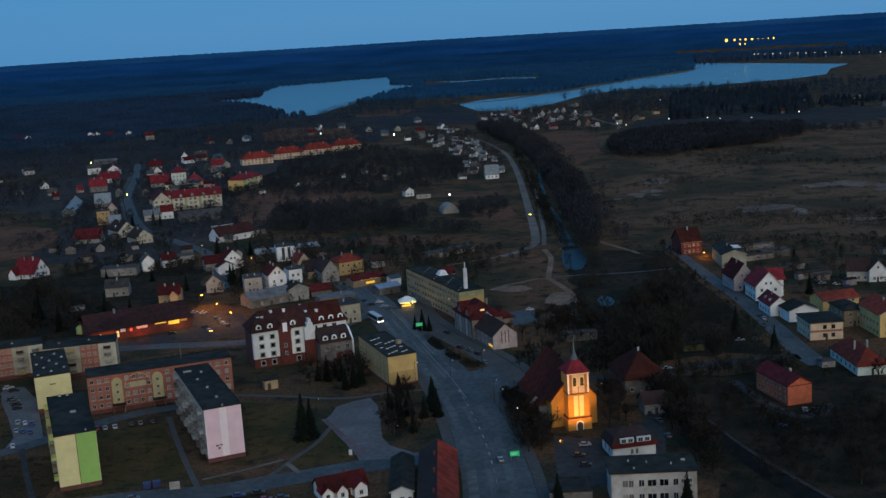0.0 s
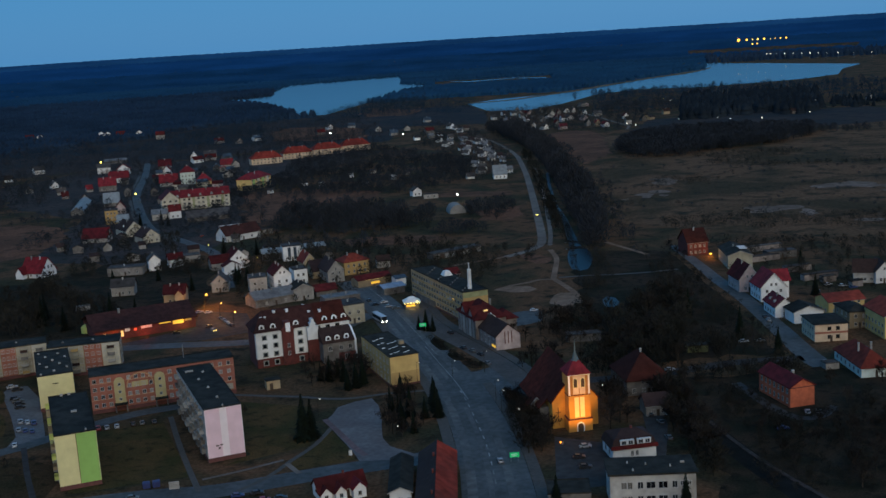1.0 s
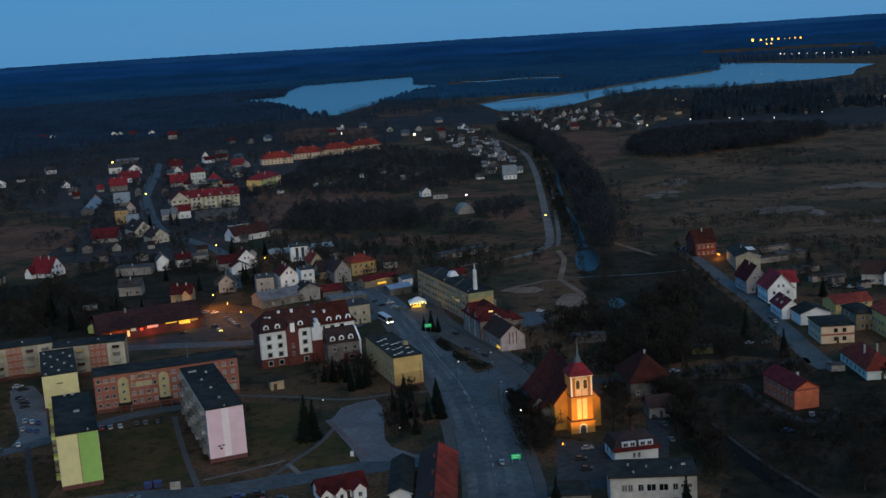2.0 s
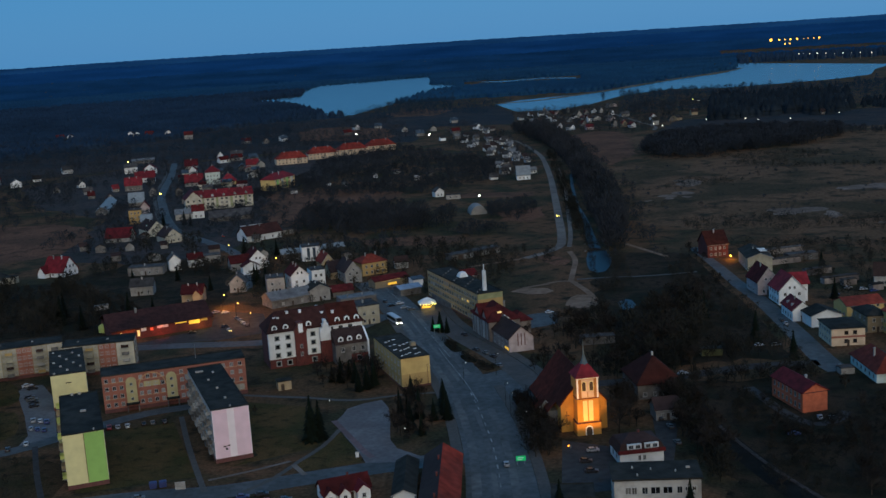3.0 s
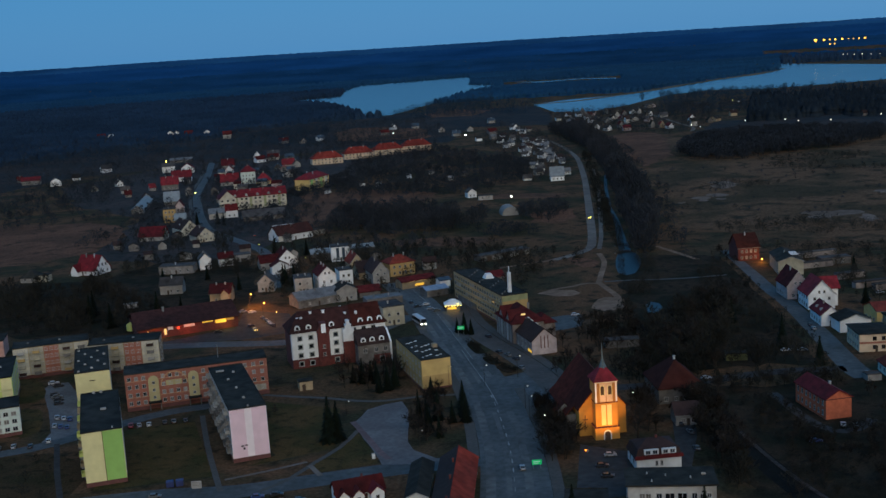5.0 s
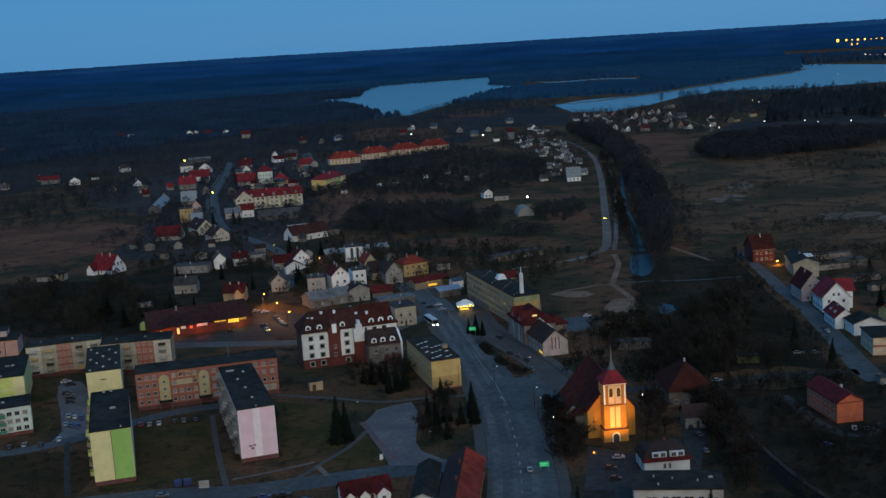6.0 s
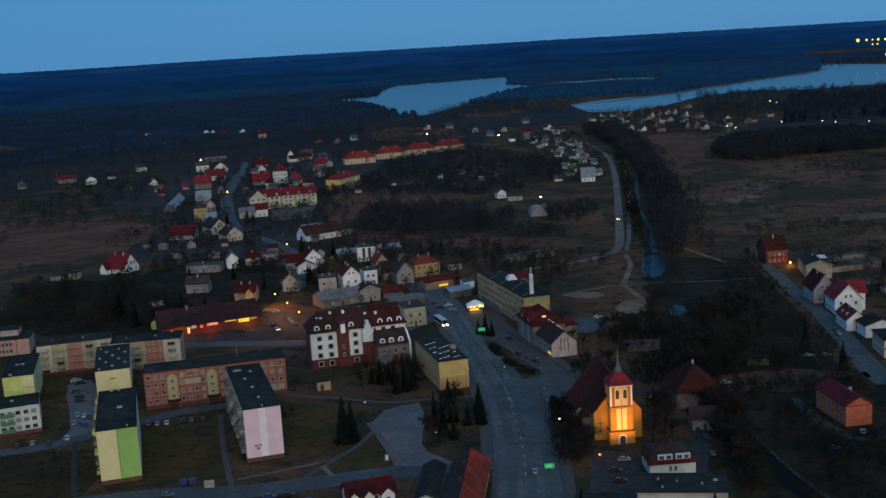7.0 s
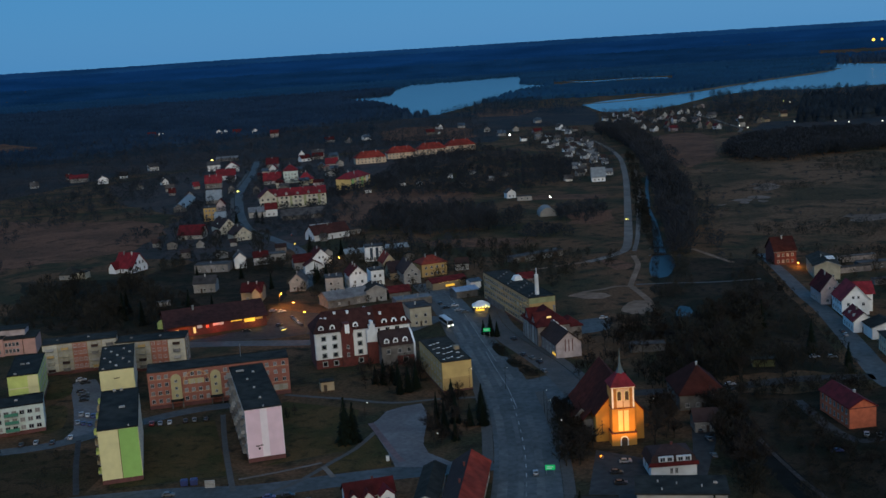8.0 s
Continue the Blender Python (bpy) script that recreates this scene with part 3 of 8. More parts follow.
sheet("field_lamps", [(730, 3690), (820, 3560), (1100, 3440), (1240, 3420), (1240, 3720), (1000, 3800), (860, 3830)], 6.5, REED, "pale dry field below the lamp masts", "field")
# streets
MAIN = [(14.5, 236), (14.8, 259), (13.5, 290), (10.5, 318), (6.0, 347), (-1, 378), (-10.5, 416), (-20.5, 456), (-29.5, 487), (-41, 520)]
ribbon("road_main", MAIN, (18.5, 11), 0.04, ASPHALT, "wide asphalt main street", "road")
for i, (sh, wd) in enumerate((((-6.4, -4.0), (2.6, 1.6)), ((-1.6, -1.0), (1.4, 0.9)), ((3.6, 2.4), (2.2, 1.4)))):
    ribbon("lane_%d" % (i + 1), MAIN, wd, 0.046, WORNLANE, "pale worn wheel track of the main street", "road", shift=sh)
sheet("road_junction", [(1.6, 352), (5, 362), (12, 362), (17, 366), (24, 354), (32, 347.5), (32, 339), (25, 336), (22, 326), (4.5, 326)], 0.052, ASPHALT, "wide asphalt junction before the church", "road")
CROSS = [(12, 342), (28, 343), (44, 345), (70, 347.5), (96, 355), (119, 355.5)]
ribbon("road_cross", CROSS, 6.0, 0.05, OLDASPHALT, "asphalt cross street over the stream", "road")
EAST = [(123, 346), (121.5, 357), (122, 397), (122, 441), (120, 473), (119, 517), (117, 560)]
ribbon("verge_east", EAST, (5.0, 3.0), 0.046, GRASS, "worn grass verge of the eastern street", "verge", shift=(-6.4, -3.6))
ribbon("road_east", EAST, (8.6, 4.6), 0.05, ASPHALT, "asphalt side street past the eastern houses", "road")
LOWER = [(-150, 252), (-84.8, 268.2), (-57.7, 270.6), (-34.1, 277.6), (-15.4, 283), (5, 287)]
ribbon("road_lower", LOWER, 9, 0.05, ASPHALT, "asphalt housing estate street", "road")
SERVICE = [(25, 344), (19, 366), (10, 389), (0, 412), (-8, 436), (-14, 467)]
ribbon("road_service", SERVICE, 8.5, 0.055, PAVING, "paved parking lane beside the main street", "road", shift=2.6)
ribbon("pavement_service", SERVICE, 3.4, 0.17, SIDEWALK, "concrete pavement with a kerb before the houses", "pavement", shift=8.7, thick=0.2)
ribbon("road_far", [(40, 1240), (53, 1180), (62, 1109), (68, 1028), (67.6, 940), (66, 866), (62.6, 775), (58.6, 679), (56, 622), (53.2, 588), (48.5, 575), (41.5, 565), (33, 556)], (4.0, 4.8), 0.05, FARROAD, "pale worn road out of town", "road")
ribbon("road_west", [(-305, 1170), (-286, 1090), (-272, 1029), (-256, 950), (-243, 893), (-220, 815), (-205, 768), (-184, 712), (-163, 678), (-145, 650), (-127, 619), (-112, 570), (-100, 520)], (6.5, 6.5), 0.05, ASPHALT, "street climbing through the western houses", "road")
ribbon("pavement_west_street", [(-286, 1090), (-272, 1029), (-256, 950), (-243, 893), (-220, 815), (-205, 768), (-184, 712)], 2.5, 0.15, SIDEWALK, "concrete pavement with a kerb", "pavement", shift=5.2, thick=0.2)
ribbon("road_market", [(-150, 419), (-107, 420), (-73, 418), (-45, 426), (-28, 452)], 8, 0.05, ASPHALT, "street behind the housing blocks", "road")
sheet("square", [(-34.1, 319.6), (-32.2, 325.9), (-31.2, 332.6), (-26.3, 337.3), (-21.2, 339.7), (-18.6, 332), (-17.2, 322), (-16.5, 311), (-15.8, 303), (-13.4, 296), (-8.4, 291), (-5, 287.5), (-11.6, 285.5), (-21.2, 286), (-22.4, 290), (-24, 294.4), (-26, 300), (-28.5, 306), (-31.1, 313)], 0.06, SQUAREPAVING, "paved square of pale concrete", "square")
sheet("lawn_island", [(-165, 384), (-156, 380), (-151.8, 375), (-147, 366), (-144.4, 358.5), (-145.5, 353.5), (-150, 352.5), (-160, 360)], 0.085, LAWN, "worn grass island beside the yard", "lawn")
sheet("lawn_block_front", [(-146.8, 346.1), (-141, 346), (-138.5, 343), (-134.1, 333), (-131.5, 324), (-133.8, 318.2), (-140, 321)], 0.085, LAWN, "worn grass before the white block", "lawn")
sheet("lawn_triangle", [(-31.2, 311.5), (-29.4, 307), (-27, 301.2), (-25, 295.4), (-23.4, 291), (-22.2, 287), (-30, 284.2), (-38.3, 281.8), (-41, 286), (-35.6, 298)], 0.075, LAWN, "worn lawn between the paths", "lawn")
sheet("car_park_market", [(-128, 424), (-100, 446), (-104, 476), (-82, 466), (-73, 434), (-92, 425)], 0.06, OLDASPHALT, "asphalt car park of the market hall", "car park")
sheet("car_park_estate", [(-136, 342), (-149, 368), (-149, 375), (-143, 376), (-133, 360), (-117, 319), (-121, 311), (-126, 309), (-127, 322)], 0.06, SQUAREPAVING, "asphalt yard between the housing blocks", "car park")
sheet("car_park_church", [(32, 296), (29, 258), (56, 262), (64, 300), (66, 325), (60, 325), (57, 290), (47, 288)], 0.06, OLDASPHALT, "dark asphalt yard below the church", "car park")
ribbon("road_estate", [(-175, 303), (-150, 301), (-128, 308), (-115, 320), (-95, 338), (-70, 346)], 6, 0.065, ASPHALT, "narrow estate lane", "road")
ribbon("pavement_block", [(-83, 333), (-74, 306), (-64.5, 280), (-61, 271)], 1.6, 0.07, SIDEWALK, "concrete path along the block", "path")
ribbon("pavement_diagonal", [(-51, 270), (-44.9, 277.5), (-39.6, 289.7), (-34.6, 300.5), (-31.4, 314)], 1.5, 0.08, SIDEWALK, "diagonal trodden path over the lawn", "path")
ribbon("pavement_diagonal_branch", [(-40.8, 287.2), (-38.6, 283.2), (-36.5, 279.5)], 1.5, 0.085, FARROAD, "short branch of the path", "path")
ribbon("pavement_lawn", [(-62, 279), (-52, 284), (-42, 290)], 1.2, 0.072, FARROAD, "narrow path over the lawn", "path")
ribbon("pavement_west", [(-121, 312), (-112, 290), (-103, 270)], 1.6, 0.07, OLDASPHALT, "concrete path beside the block", "path")
ribbon("pavement_rose", [(-34.1, 321.8), (-30.3, 313.1), (-26.1, 303.4), (-22.1, 294.2), (-19.6, 289.8)], 1.8, 0.1, ROSEPAVING, "dull rose paving strip along the square", "pavement")
ribbon("pavement_rear", [(-68, 352), (-52.9, 347.7), (-45.1, 345.7), (-35.4, 341.8), (-26.3, 340.9), (-15.9, 343.8), (-4, 344.4)], 1.8, 0.078, SIDEWALK, "path behind the lawn", "path")
ribbon("pavement_main_west", MAIN[2:], 3.0, 0.16, SIDEWALK, "concrete pavement with a kerb", "pavement", shift=(-10.1, -7.1), thick=0.2)
ribbon("pavement_main_east", MAIN[:5], 3.0, 0.16, SIDEWALK, "concrete pavement with a kerb", "pavement", shift=(10.8, 9.5), thick=0.2)
ribbon("path_river", [(56, 568), (57, 545), (53.7, 518), (51.0, 498)], 2.6, 0.07, EARTH, "sandy path by the stream", "path")
ribbon("path_yard", [(51.2, 498), (55.0, 481), (57.6, 465), (57.4, 449)], 2.8, 0.075, EARTH, "sandy path to the yard", "path")
ribbon("path_stream_crossing", [(53.8, 500.3), (66.9, 501), (80, 499.8), (94, 500.3), (108, 503)], 2.0, 0.11, PAVING, "narrow path over the stream", "path")
ribbon("path_brick_house", [(91.5, 334), (93.2, 324), (95.6, 310.7), (100.2, 299.5), (107, 300.5), (113, 308)], 3.4, 0.06, OLDASPHALT, "dark worn drive round the brick house", "path")
ribbon("path_gardens", [(86, 580), (89.6, 571), (95.2, 556), (101, 541)], 2.6, 0.06, EARTH, "dirt path to the eastern gardens", "path")
ribbon("path_garages", [(5.5, 542), (15, 546.8), (24, 552), (34, 556)], 3.2, 0.06, EARTH, "dirt track past the garages", "path")
sheet("sand_bend", [(39.5, 559.7), (49.1, 557), (56, 545), (52, 535), (46, 534), (42, 545)], 0.055, PLOUGH, "worn sandy ground inside the road bend", "yard")
sheet("sand_strip", [(24.4, 481.8), (31.4, 488.4), (39.7, 486), (42, 480), (38.4, 475), (30.9, 475.4)], 0.055, EARTH, "worn sandy patch on the town meadow", "yard")
sheet("sand_yard", [(46.2, 460), (48.4, 466), (51.1, 470), (57.5, 469), (58.4, 460), (57.1, 448.8), (53, 446), (49, 445.6), (44.9, 452)], 0.06, EARTH, "trodden sandy yard", "yard")
sheet("car_park_meadow", [(28.1, 439.2), (33.8, 441.6), (40.1, 441.8), (41.0, 434.0), (39.4, 423.5), (33.2, 419.7), (27.6, 417.7)], 0.065, ASPHALT, "small grey car park behind the houses", "car park")
ribbon("path_meadow", [(50.5, 497.4), (44.9, 498.5), (39.4, 493.7), (31.5, 489.8), (24.4, 481.8)], 2.4, 0.065, EARTH, "dirt track over the meadow", "path")
ribbon("water_stream_upper", [(84, 890), (82.7, 877), (79, 828), (75.9, 771), (73.8, 728)], 2.2, 0.09, STREAM, "dark narrow stream", "stream")
ribbon("water_stream_middle", [(73.6, 720), (73.4, 686), (72.8, 655), (70.4, 601), (69.4, 568)], (1.6, 6.0), 0.09, STREAM, "dark narrow stream", "stream")
sheet("water_stream_lower", [(66.6, 571), (72.4, 571), (74.6, 561), (74.8, 548), (73.4, 535), (71.2, 524), (68.6, 515), (64.8, 512), (61.4, 518), (61.4, 530), (62.4, 545), (64.4, 560)], 0.09, STREAM, "dark widened pond of the stream", "stream")
sheet("water_pool", [(66.2, 440), (70.6, 438.5), (73, 447), (72.4, 455), (69.3, 458), (66.4, 452)], 0.09, STREAM, "small dark pool among the trees", "stream")
for x0, y0, x1, y1 in ((65.2, 585.8, 73.2, 583.6), (63.6, 566.6, 75.2, 565.2)):
    ln = math.hypot(x1 - x0, y1 - y0)
    b = thing("footbridge", (x0, y0, 0), math.degrees(math.atan2(y1 - y0, x1 - x0)), "narrow dark footbridge over the stream", "footbridge", "footbridges")
    part("deck", box(0, -0.6, 0.35, ln, 0.6, 0.55), BARK, b)
    for v in (-0.6, 0.54):
        part("railing", box(0, v, 1.2, ln, v + 0.06, 1.3), BARK, b)
        for k in range(5):
            part("post", box(0.1 + (ln - 0.3) * k / 4, v, 0.55, 0.2 + (ln - 0.3) * k / 4, v + 0.06, 1.2), BARK, b)
    for u in (0.2, ln - 0.8):
        part("abutment", box(u, -0.9, -0.2, u + 0.6, 0.9, 0.35), CONCRETE, b)
sheet("field_behind_row", [(-226, 1500), (-205, 1560), (-163, 1550), (-106, 1476), (-88, 1330), (-150, 1326), (-200, 1350)], 0.06, PLOUGH, "brown field behind the red-roofed row", "field")
sheet("field_shore", [(-132, 1780), (-108, 1850), (-60, 1850), (-28, 1780), (-50, 1680), (-110, 1691)], 0.06, PLOUGH, "brown field above the lake shore", "field")
sheet("field_lake_village", [(90, 1110), (112, 1225), (137, 1250), (164, 1232), (164, 1146), (150, 1000), (120, 930)], 0.066, PLOUGH, "brown field below the lake village", "field")
ribbon("road_lake_village", [(187, 1522), (195.5, 1421), (203, 1332), (208, 1269), (200, 1228)], 4, 0.05, FARROAD, "pale lane through the lake village", "road")
sheet("field_dark", [(185, 1165), (240, 1150), (330, 1130), (440, 1140), (520, 1220), (500, 1340), (300, 1345), (240, 1330), (215, 1240)], 0.068, HAZEGRASS, "dark haze-tinted ground behind the grove", "field")
sheet("field_lakeside", [(-150, 1490), (60, 1430), (62, 1640), (40, 1830), (-190, 1830)], 0.05, HAZEGRASS, "dim grass above the lake shore", "field")
sheet("undergrowth", [(62, 225), (160, 225), (152, 300), (126, 344), (80, 342), (66, 342), (70, 300)], 0.035, UNDERGROWTH, "dark winter undergrowth beside the ditch", "ground")
sheet("estate_lawn", [(-196, 258), (-101, 262), (-101.5, 292), (-118, 303.5), (-140, 301), (-196, 300)], 0.035, ESTATELAWN, "dark trodden winter lawn before the housing blocks", "lawn")
sheet("undergrowth_market", [(-262, 560), (-225, 470), (-170, 425), (-140, 428), (-136, 455), (-108, 468), (-105, 505), (-118, 560), (-135, 600), (-175, 606), (-200, 560), (-232, 556)], 0.034, UNDERGROWTH, "dark scrubby ground behind the market hall", "ground")
sheet("undergrowth_stream", [(56, 362), (112, 362), (117, 400), (117, 470), (113, 545), (78, 560), (60, 500), (58, 420)], 0.04, UNDERGROWTH, "dark undergrowth along the stream", "ground")
ribbon("ditch", [(62, 420), (63, 400), (68, 365), (72, 338), (73.5, 310), (75, 294), (80, 268), (88, 240)], (1.5, 8), 0.09, DITCHDARK, "dark overgrown ditch of the stream", "ditch")
ribbon("path_stream", [(76.5, 936), (74.3, 863), (70.4, 772), (65.9, 699), (60.9, 620), (57, 580)], 2.4, 0.06, FARROAD, "narrow track beside the road", "path")
ribbon("bank_east", [(71, 345), (78, 296), (84, 268), (93, 240)], 1.2, 0.25, GARDEN, "earth bank of the stream", "bank", shift=1.4, thick=0.3)

# ---------------------------------------------------------------- housing blocks
def vents(b, w, d, h, spots, m=None, top=0.6):
    for fx, fy, lx, ly in spots:
        bm = box(w * fx, d * fy, h + 0.1, w * fx + lx, d * fy + ly, h + top, taper=0.04)
        part("roof_vent", bm, m or OFFWHITE, b)


def balcony(b, m, bw=2.6, panel=None):
    """A slab with a front panel and two cheeks."""
    panel = panel or BEIGE
    me = shared(("balcony", bw), lambda: box(-bw / 2, -1.15, -0.15, bw / 2, 0.02, 0.0))
    if not me.materials:
        me.materials.append(CONCRETE)
    s = obj("balcony", me, None, b)
    s.matrix_local = m

    def front():
        bm = box(-bw / 2, -1.15, 0.08, bw / 2, -1.09, 1.05)
        add_box(bm, -bw / 2, -1.09, 0.08, -bw / 2 + 0.05, 0, 1.05)
        return add_box(bm, bw / 2 - 0.05, -1.09, 0.08, bw / 2, 0, 1.05)

    pm = shared(("balcony_panel", bw, panel.name), front)
    if not pm.materials:
        pm.materials.append(panel)
    obj("panel", pm, None, s)
    return s


def block(label, x, y, rot, w, d, h, wall, side, floors, plinth=1.2):
    b = thing("apartment_block", (x, y, 0), rot, label, "apartment block", "housing estate blocks")
    part("wall", box(0, 0, -0.3, w, d, h), wall, b)
    part("plinth", box(-0.05, -0.05, -0.3, w + 0.05, d + 0.05, plinth), PLINTH if wall is not OFFWHITE else GREYWALL, b)
    part("roof", flat_roof(w, d, h), BITUMEN, b)
    return b


# pink block: blank gable with paler stripes
b = block("five-storey block with pink striped gable, dark flat roof", -62.5, 291, 22, 10.1, 46, 15, PALEPINK, None, 5)
part("painted_panel", box(0.15, -0.03, 1.2, 4.05, 0.02, 14.9), PINK, b, "pink rendered gable panel")
part("painted_panel", box(6.0, -0.03, 1.2, 9.95, 0.02, 14.9), PINK, b, "pink rendered gable panel")
part("facade", box(-0.04, 0.1, 1.2, 0.02, 45.9, 14.9), OFFWHITE, b, "weathered white balcony side of the block")
windows(b, "L", 10.1, 46, 14, 5, 2.0, 2.75, 1.5, 1.4, 0.8, curtains=0.5)
for k in range(5):
    for i in range(7):
        balcony(b, face_pose("L", 2.4 + i * 6.45, 1.75 + 2.75 * k, 10.1, 46), 2.7, (OFFWHITE, CONCRETE, OFFWHITE, GREYWALL)[(i * 3 + k) % 4])
vents(b, 10.1, 46, 15, ((0.15, 0.86, 2.4, 0.5), (0.6, 0.8, 0.7, 0.5), (0.35, 0.64, 0.7, 0.5), (0.45, 0.43, 0.7, 0.5), (0.5, 0.2, 0.7, 0.5), (0.5, 0.02, 0.5, 0.5)))
for i, (u, z, ln) in enumerate(((2.3, 4.3, 0.9), (3.4, 4.4, 0.8), (2.9, 3.4, 0.6))):
    part("lettering_bar", box(u, -0.05, z, u + ln, -0.02, z + (0.35 if i < 2 else 0.6)), DARKWOOD, b)

# green and cream block
b = block("five-storey block with cream and green gable", -98.3, 276.6, 21, 10.4, 37.5, 14.9, CREAM, None, 5)
part("painted_panel", box(5.35, -0.03, 1.2, 10.3, 0.02, 14.8), GREEN, b, "apple-green rendered gable panel")
part("painted_panel", box(5.2, -0.035, 1.2, 5.34, 0.02, 14.8), BRICK, b, "thin brown gable joint")
windows(b, "L", 10.4, 37.5, 12, 5, 2.0, 2.75, 1.5, 1.4, 0.8)
windows(b, "R", 10.4, 37.5, 12, 5, 2.0, 2.75, 1.5, 1.4, 0.8)
for k in range(5):
    for i in range(5):
        balcony(b, face_pose("L", 3.4 + i * 7.2, 1.75 + 2.75 * k, 10.4, 37.5), 2.7, (LIME, BEIGE)[(i + k) % 2])
vents(b, 10.4, 37.5, 14.9, ((0.5, 0.5, 1.6, 0.7), (0.75, 0.03, 0.4, 0.4), (0.3, 0.97, 0.8, 0.9), (0.5, 0.97, 0.8, 0.9)))

# cream block behind it
b = block("four-storey block with plain cream gable and vented roof", -127.4, 345.2, 21, 10.9, 33, 11.6, CREAM, None, 4)
windows(b, "R", 10.9, 33, 11, 4, 1.8, 2.6, 1.5, 1.3, 0.8)
vents(b, 10.9, 33, 11.6, [(0.08 + 0.21 * ((i * 7) % 5) * 0.9, 0.04 + 0.085 * i, 0.8, 0.4) for i in range(11)], OFFWHITE)
part("lettering_bar", box(4.4, -0.06, 8.6, 6.2, 0.0, 8.9), DARKWOOD, b)

# lime block and white block at the estate's western edge
b = block("four-storey block with lime yellow gable", -157.3, 341.5, 21, 9.6, 28, 11.6, LIME, None, 4)
part("painted_panel", box(0.1, -0.03, 7.2, 9.5, 0.02, 7.6), CREAM, b)
part("painted_panel", box(6.2, -0.03, 1.2, 9.5, 0.025, 11.4), CREAM, b, "cream gable panel")
windows(b, "R", 9.6, 28, 8, 4, 1.8, 2.6, 1.5, 1.3, 0.8)
vents(b, 9.6, 28, 11.6, ((0.3, 0.5, 1.4, 0.6), (0.5, 0.5, 1.0, 0.6), (0.2, 0.05, 1.0, 0.5)))
b = block("white three-storey block with green stair panels", -173.9, 304.0, 25, 42, 12, 8.9, PALETEAL, None, 3)
windows(b, "F", 42, 12, 18, 3, 1.6, 2.4, 1.5, 1.3, 0.6, curtains=0.4)
for i, u in enumerate((6, 18.5, 31)):
    for k in range(3):
        balcony(b, face_pose("F", u + 1.6, 1.4 + 2.4 * k, 42, 12), 4.0, TEAL)
windows(b, "R", 42, 12, 1, 3, 1.6, 2.4, 1.2, 1.3, 0.8)
vents(b, 42, 12, 8.9, ((0.6, 0.4, 1.4, 0.6), (0.8, 0.5, 1.0, 0.6)))

# salmon block with cream stair towers and a round arch
b = block("salmon-coloured four-storey block with cream stair bays", -109, 339.7, 18.8, 45, 11, 12, SALMON, None, 4)
for u0, u1, n in ((0.2, 6.9, 3), (10.7, 19.6, 4), (23.2, 44.6, 8)):
    windows(b, "F", 45, 11, n, 4, 1.9, 2.65, 1.15, 1.25, u0, u1, fm=FRAME, curtains=0.5, lit_share=0.015)
for u in (7.1, 19.6):
    o = [(u, 2.7), (u + 3.3, 2.7), (u + 3.3, 9.2)] + [(u + 1.65 + 1.65 * math.cos(a * math.pi / 8), 9.2 + 1.7 * math.sin(a * math.pi / 8)) for a in range(1, 8)] + [(u, 9.2)]
    part("stair_bay", prism(o, -0.7, 0.02), BAYCREAM, b, "dull cream stair bay with a round top")
    for k in range(3):
        window(b, pose(u + 1.65, -0.7, 3.5 + 2.4 * k), 0.9, 0.9)
    part("porch", box(u - 0.4, -2.2, 2.3, u + 3.7, 0.0, 2.65), BITUMEN, b, "dark flat porch roof")
    part("porch_wall", box(u - 0.2, -2.0, -0.2, u + 0.1, -0.06, 2.3), GREYWALL, b)
    part("porch_wall", box(u + 3.2, -2.0, -0.2, u + 3.5, -0.06, 2.3), GREYWALL, b)
arch = bmesh.new()
for k in range(16):
    a0, a1 = math.pi * k / 16, math.pi * (k + 1) / 16
    o = [(15.2 + r * math.cos(a), 7.2 + 1.02 * r * math.sin(a)) for r, a in ((4.0, a0), (4.35, a0), (4.35, a1), (4.0, a1))]
    t_ = prism(o, -0.12, 0.02)
    me = bpy.data.meshes.new("tmp")
    t_.to_mesh(me)
    t_.free()
    arch.from_mesh(me)
    bpy.data.meshes.remove(me)
part("arch_moulding", arch, TANLINE, b, "pale round arch moulding")
part("painted_panel", box(12.6, -0.035, 7.1, 17.6, 0.02, 8.8), BAYCREAM, b, "cream panel under the arch")
part("painted_panel", box(39.6, -0.035, 1.5, 44.2, 0.02, 3.5), DIMCREAM, b, "pale entrance panel")
for z in (4.25, 9.55):
    for u0, u1 in ((0.1, 7.0), (10.5, 19.5), (23.0, 44.9)):
        part("string_course", box(u0, -0.06, z, u1, 0.02, z + 0.16), TANLINE, b)
part("mast", tube(bmesh.new(), (30, 8, 12), (30, 8, 16.5), 0.12, 0.08), METAL, b)

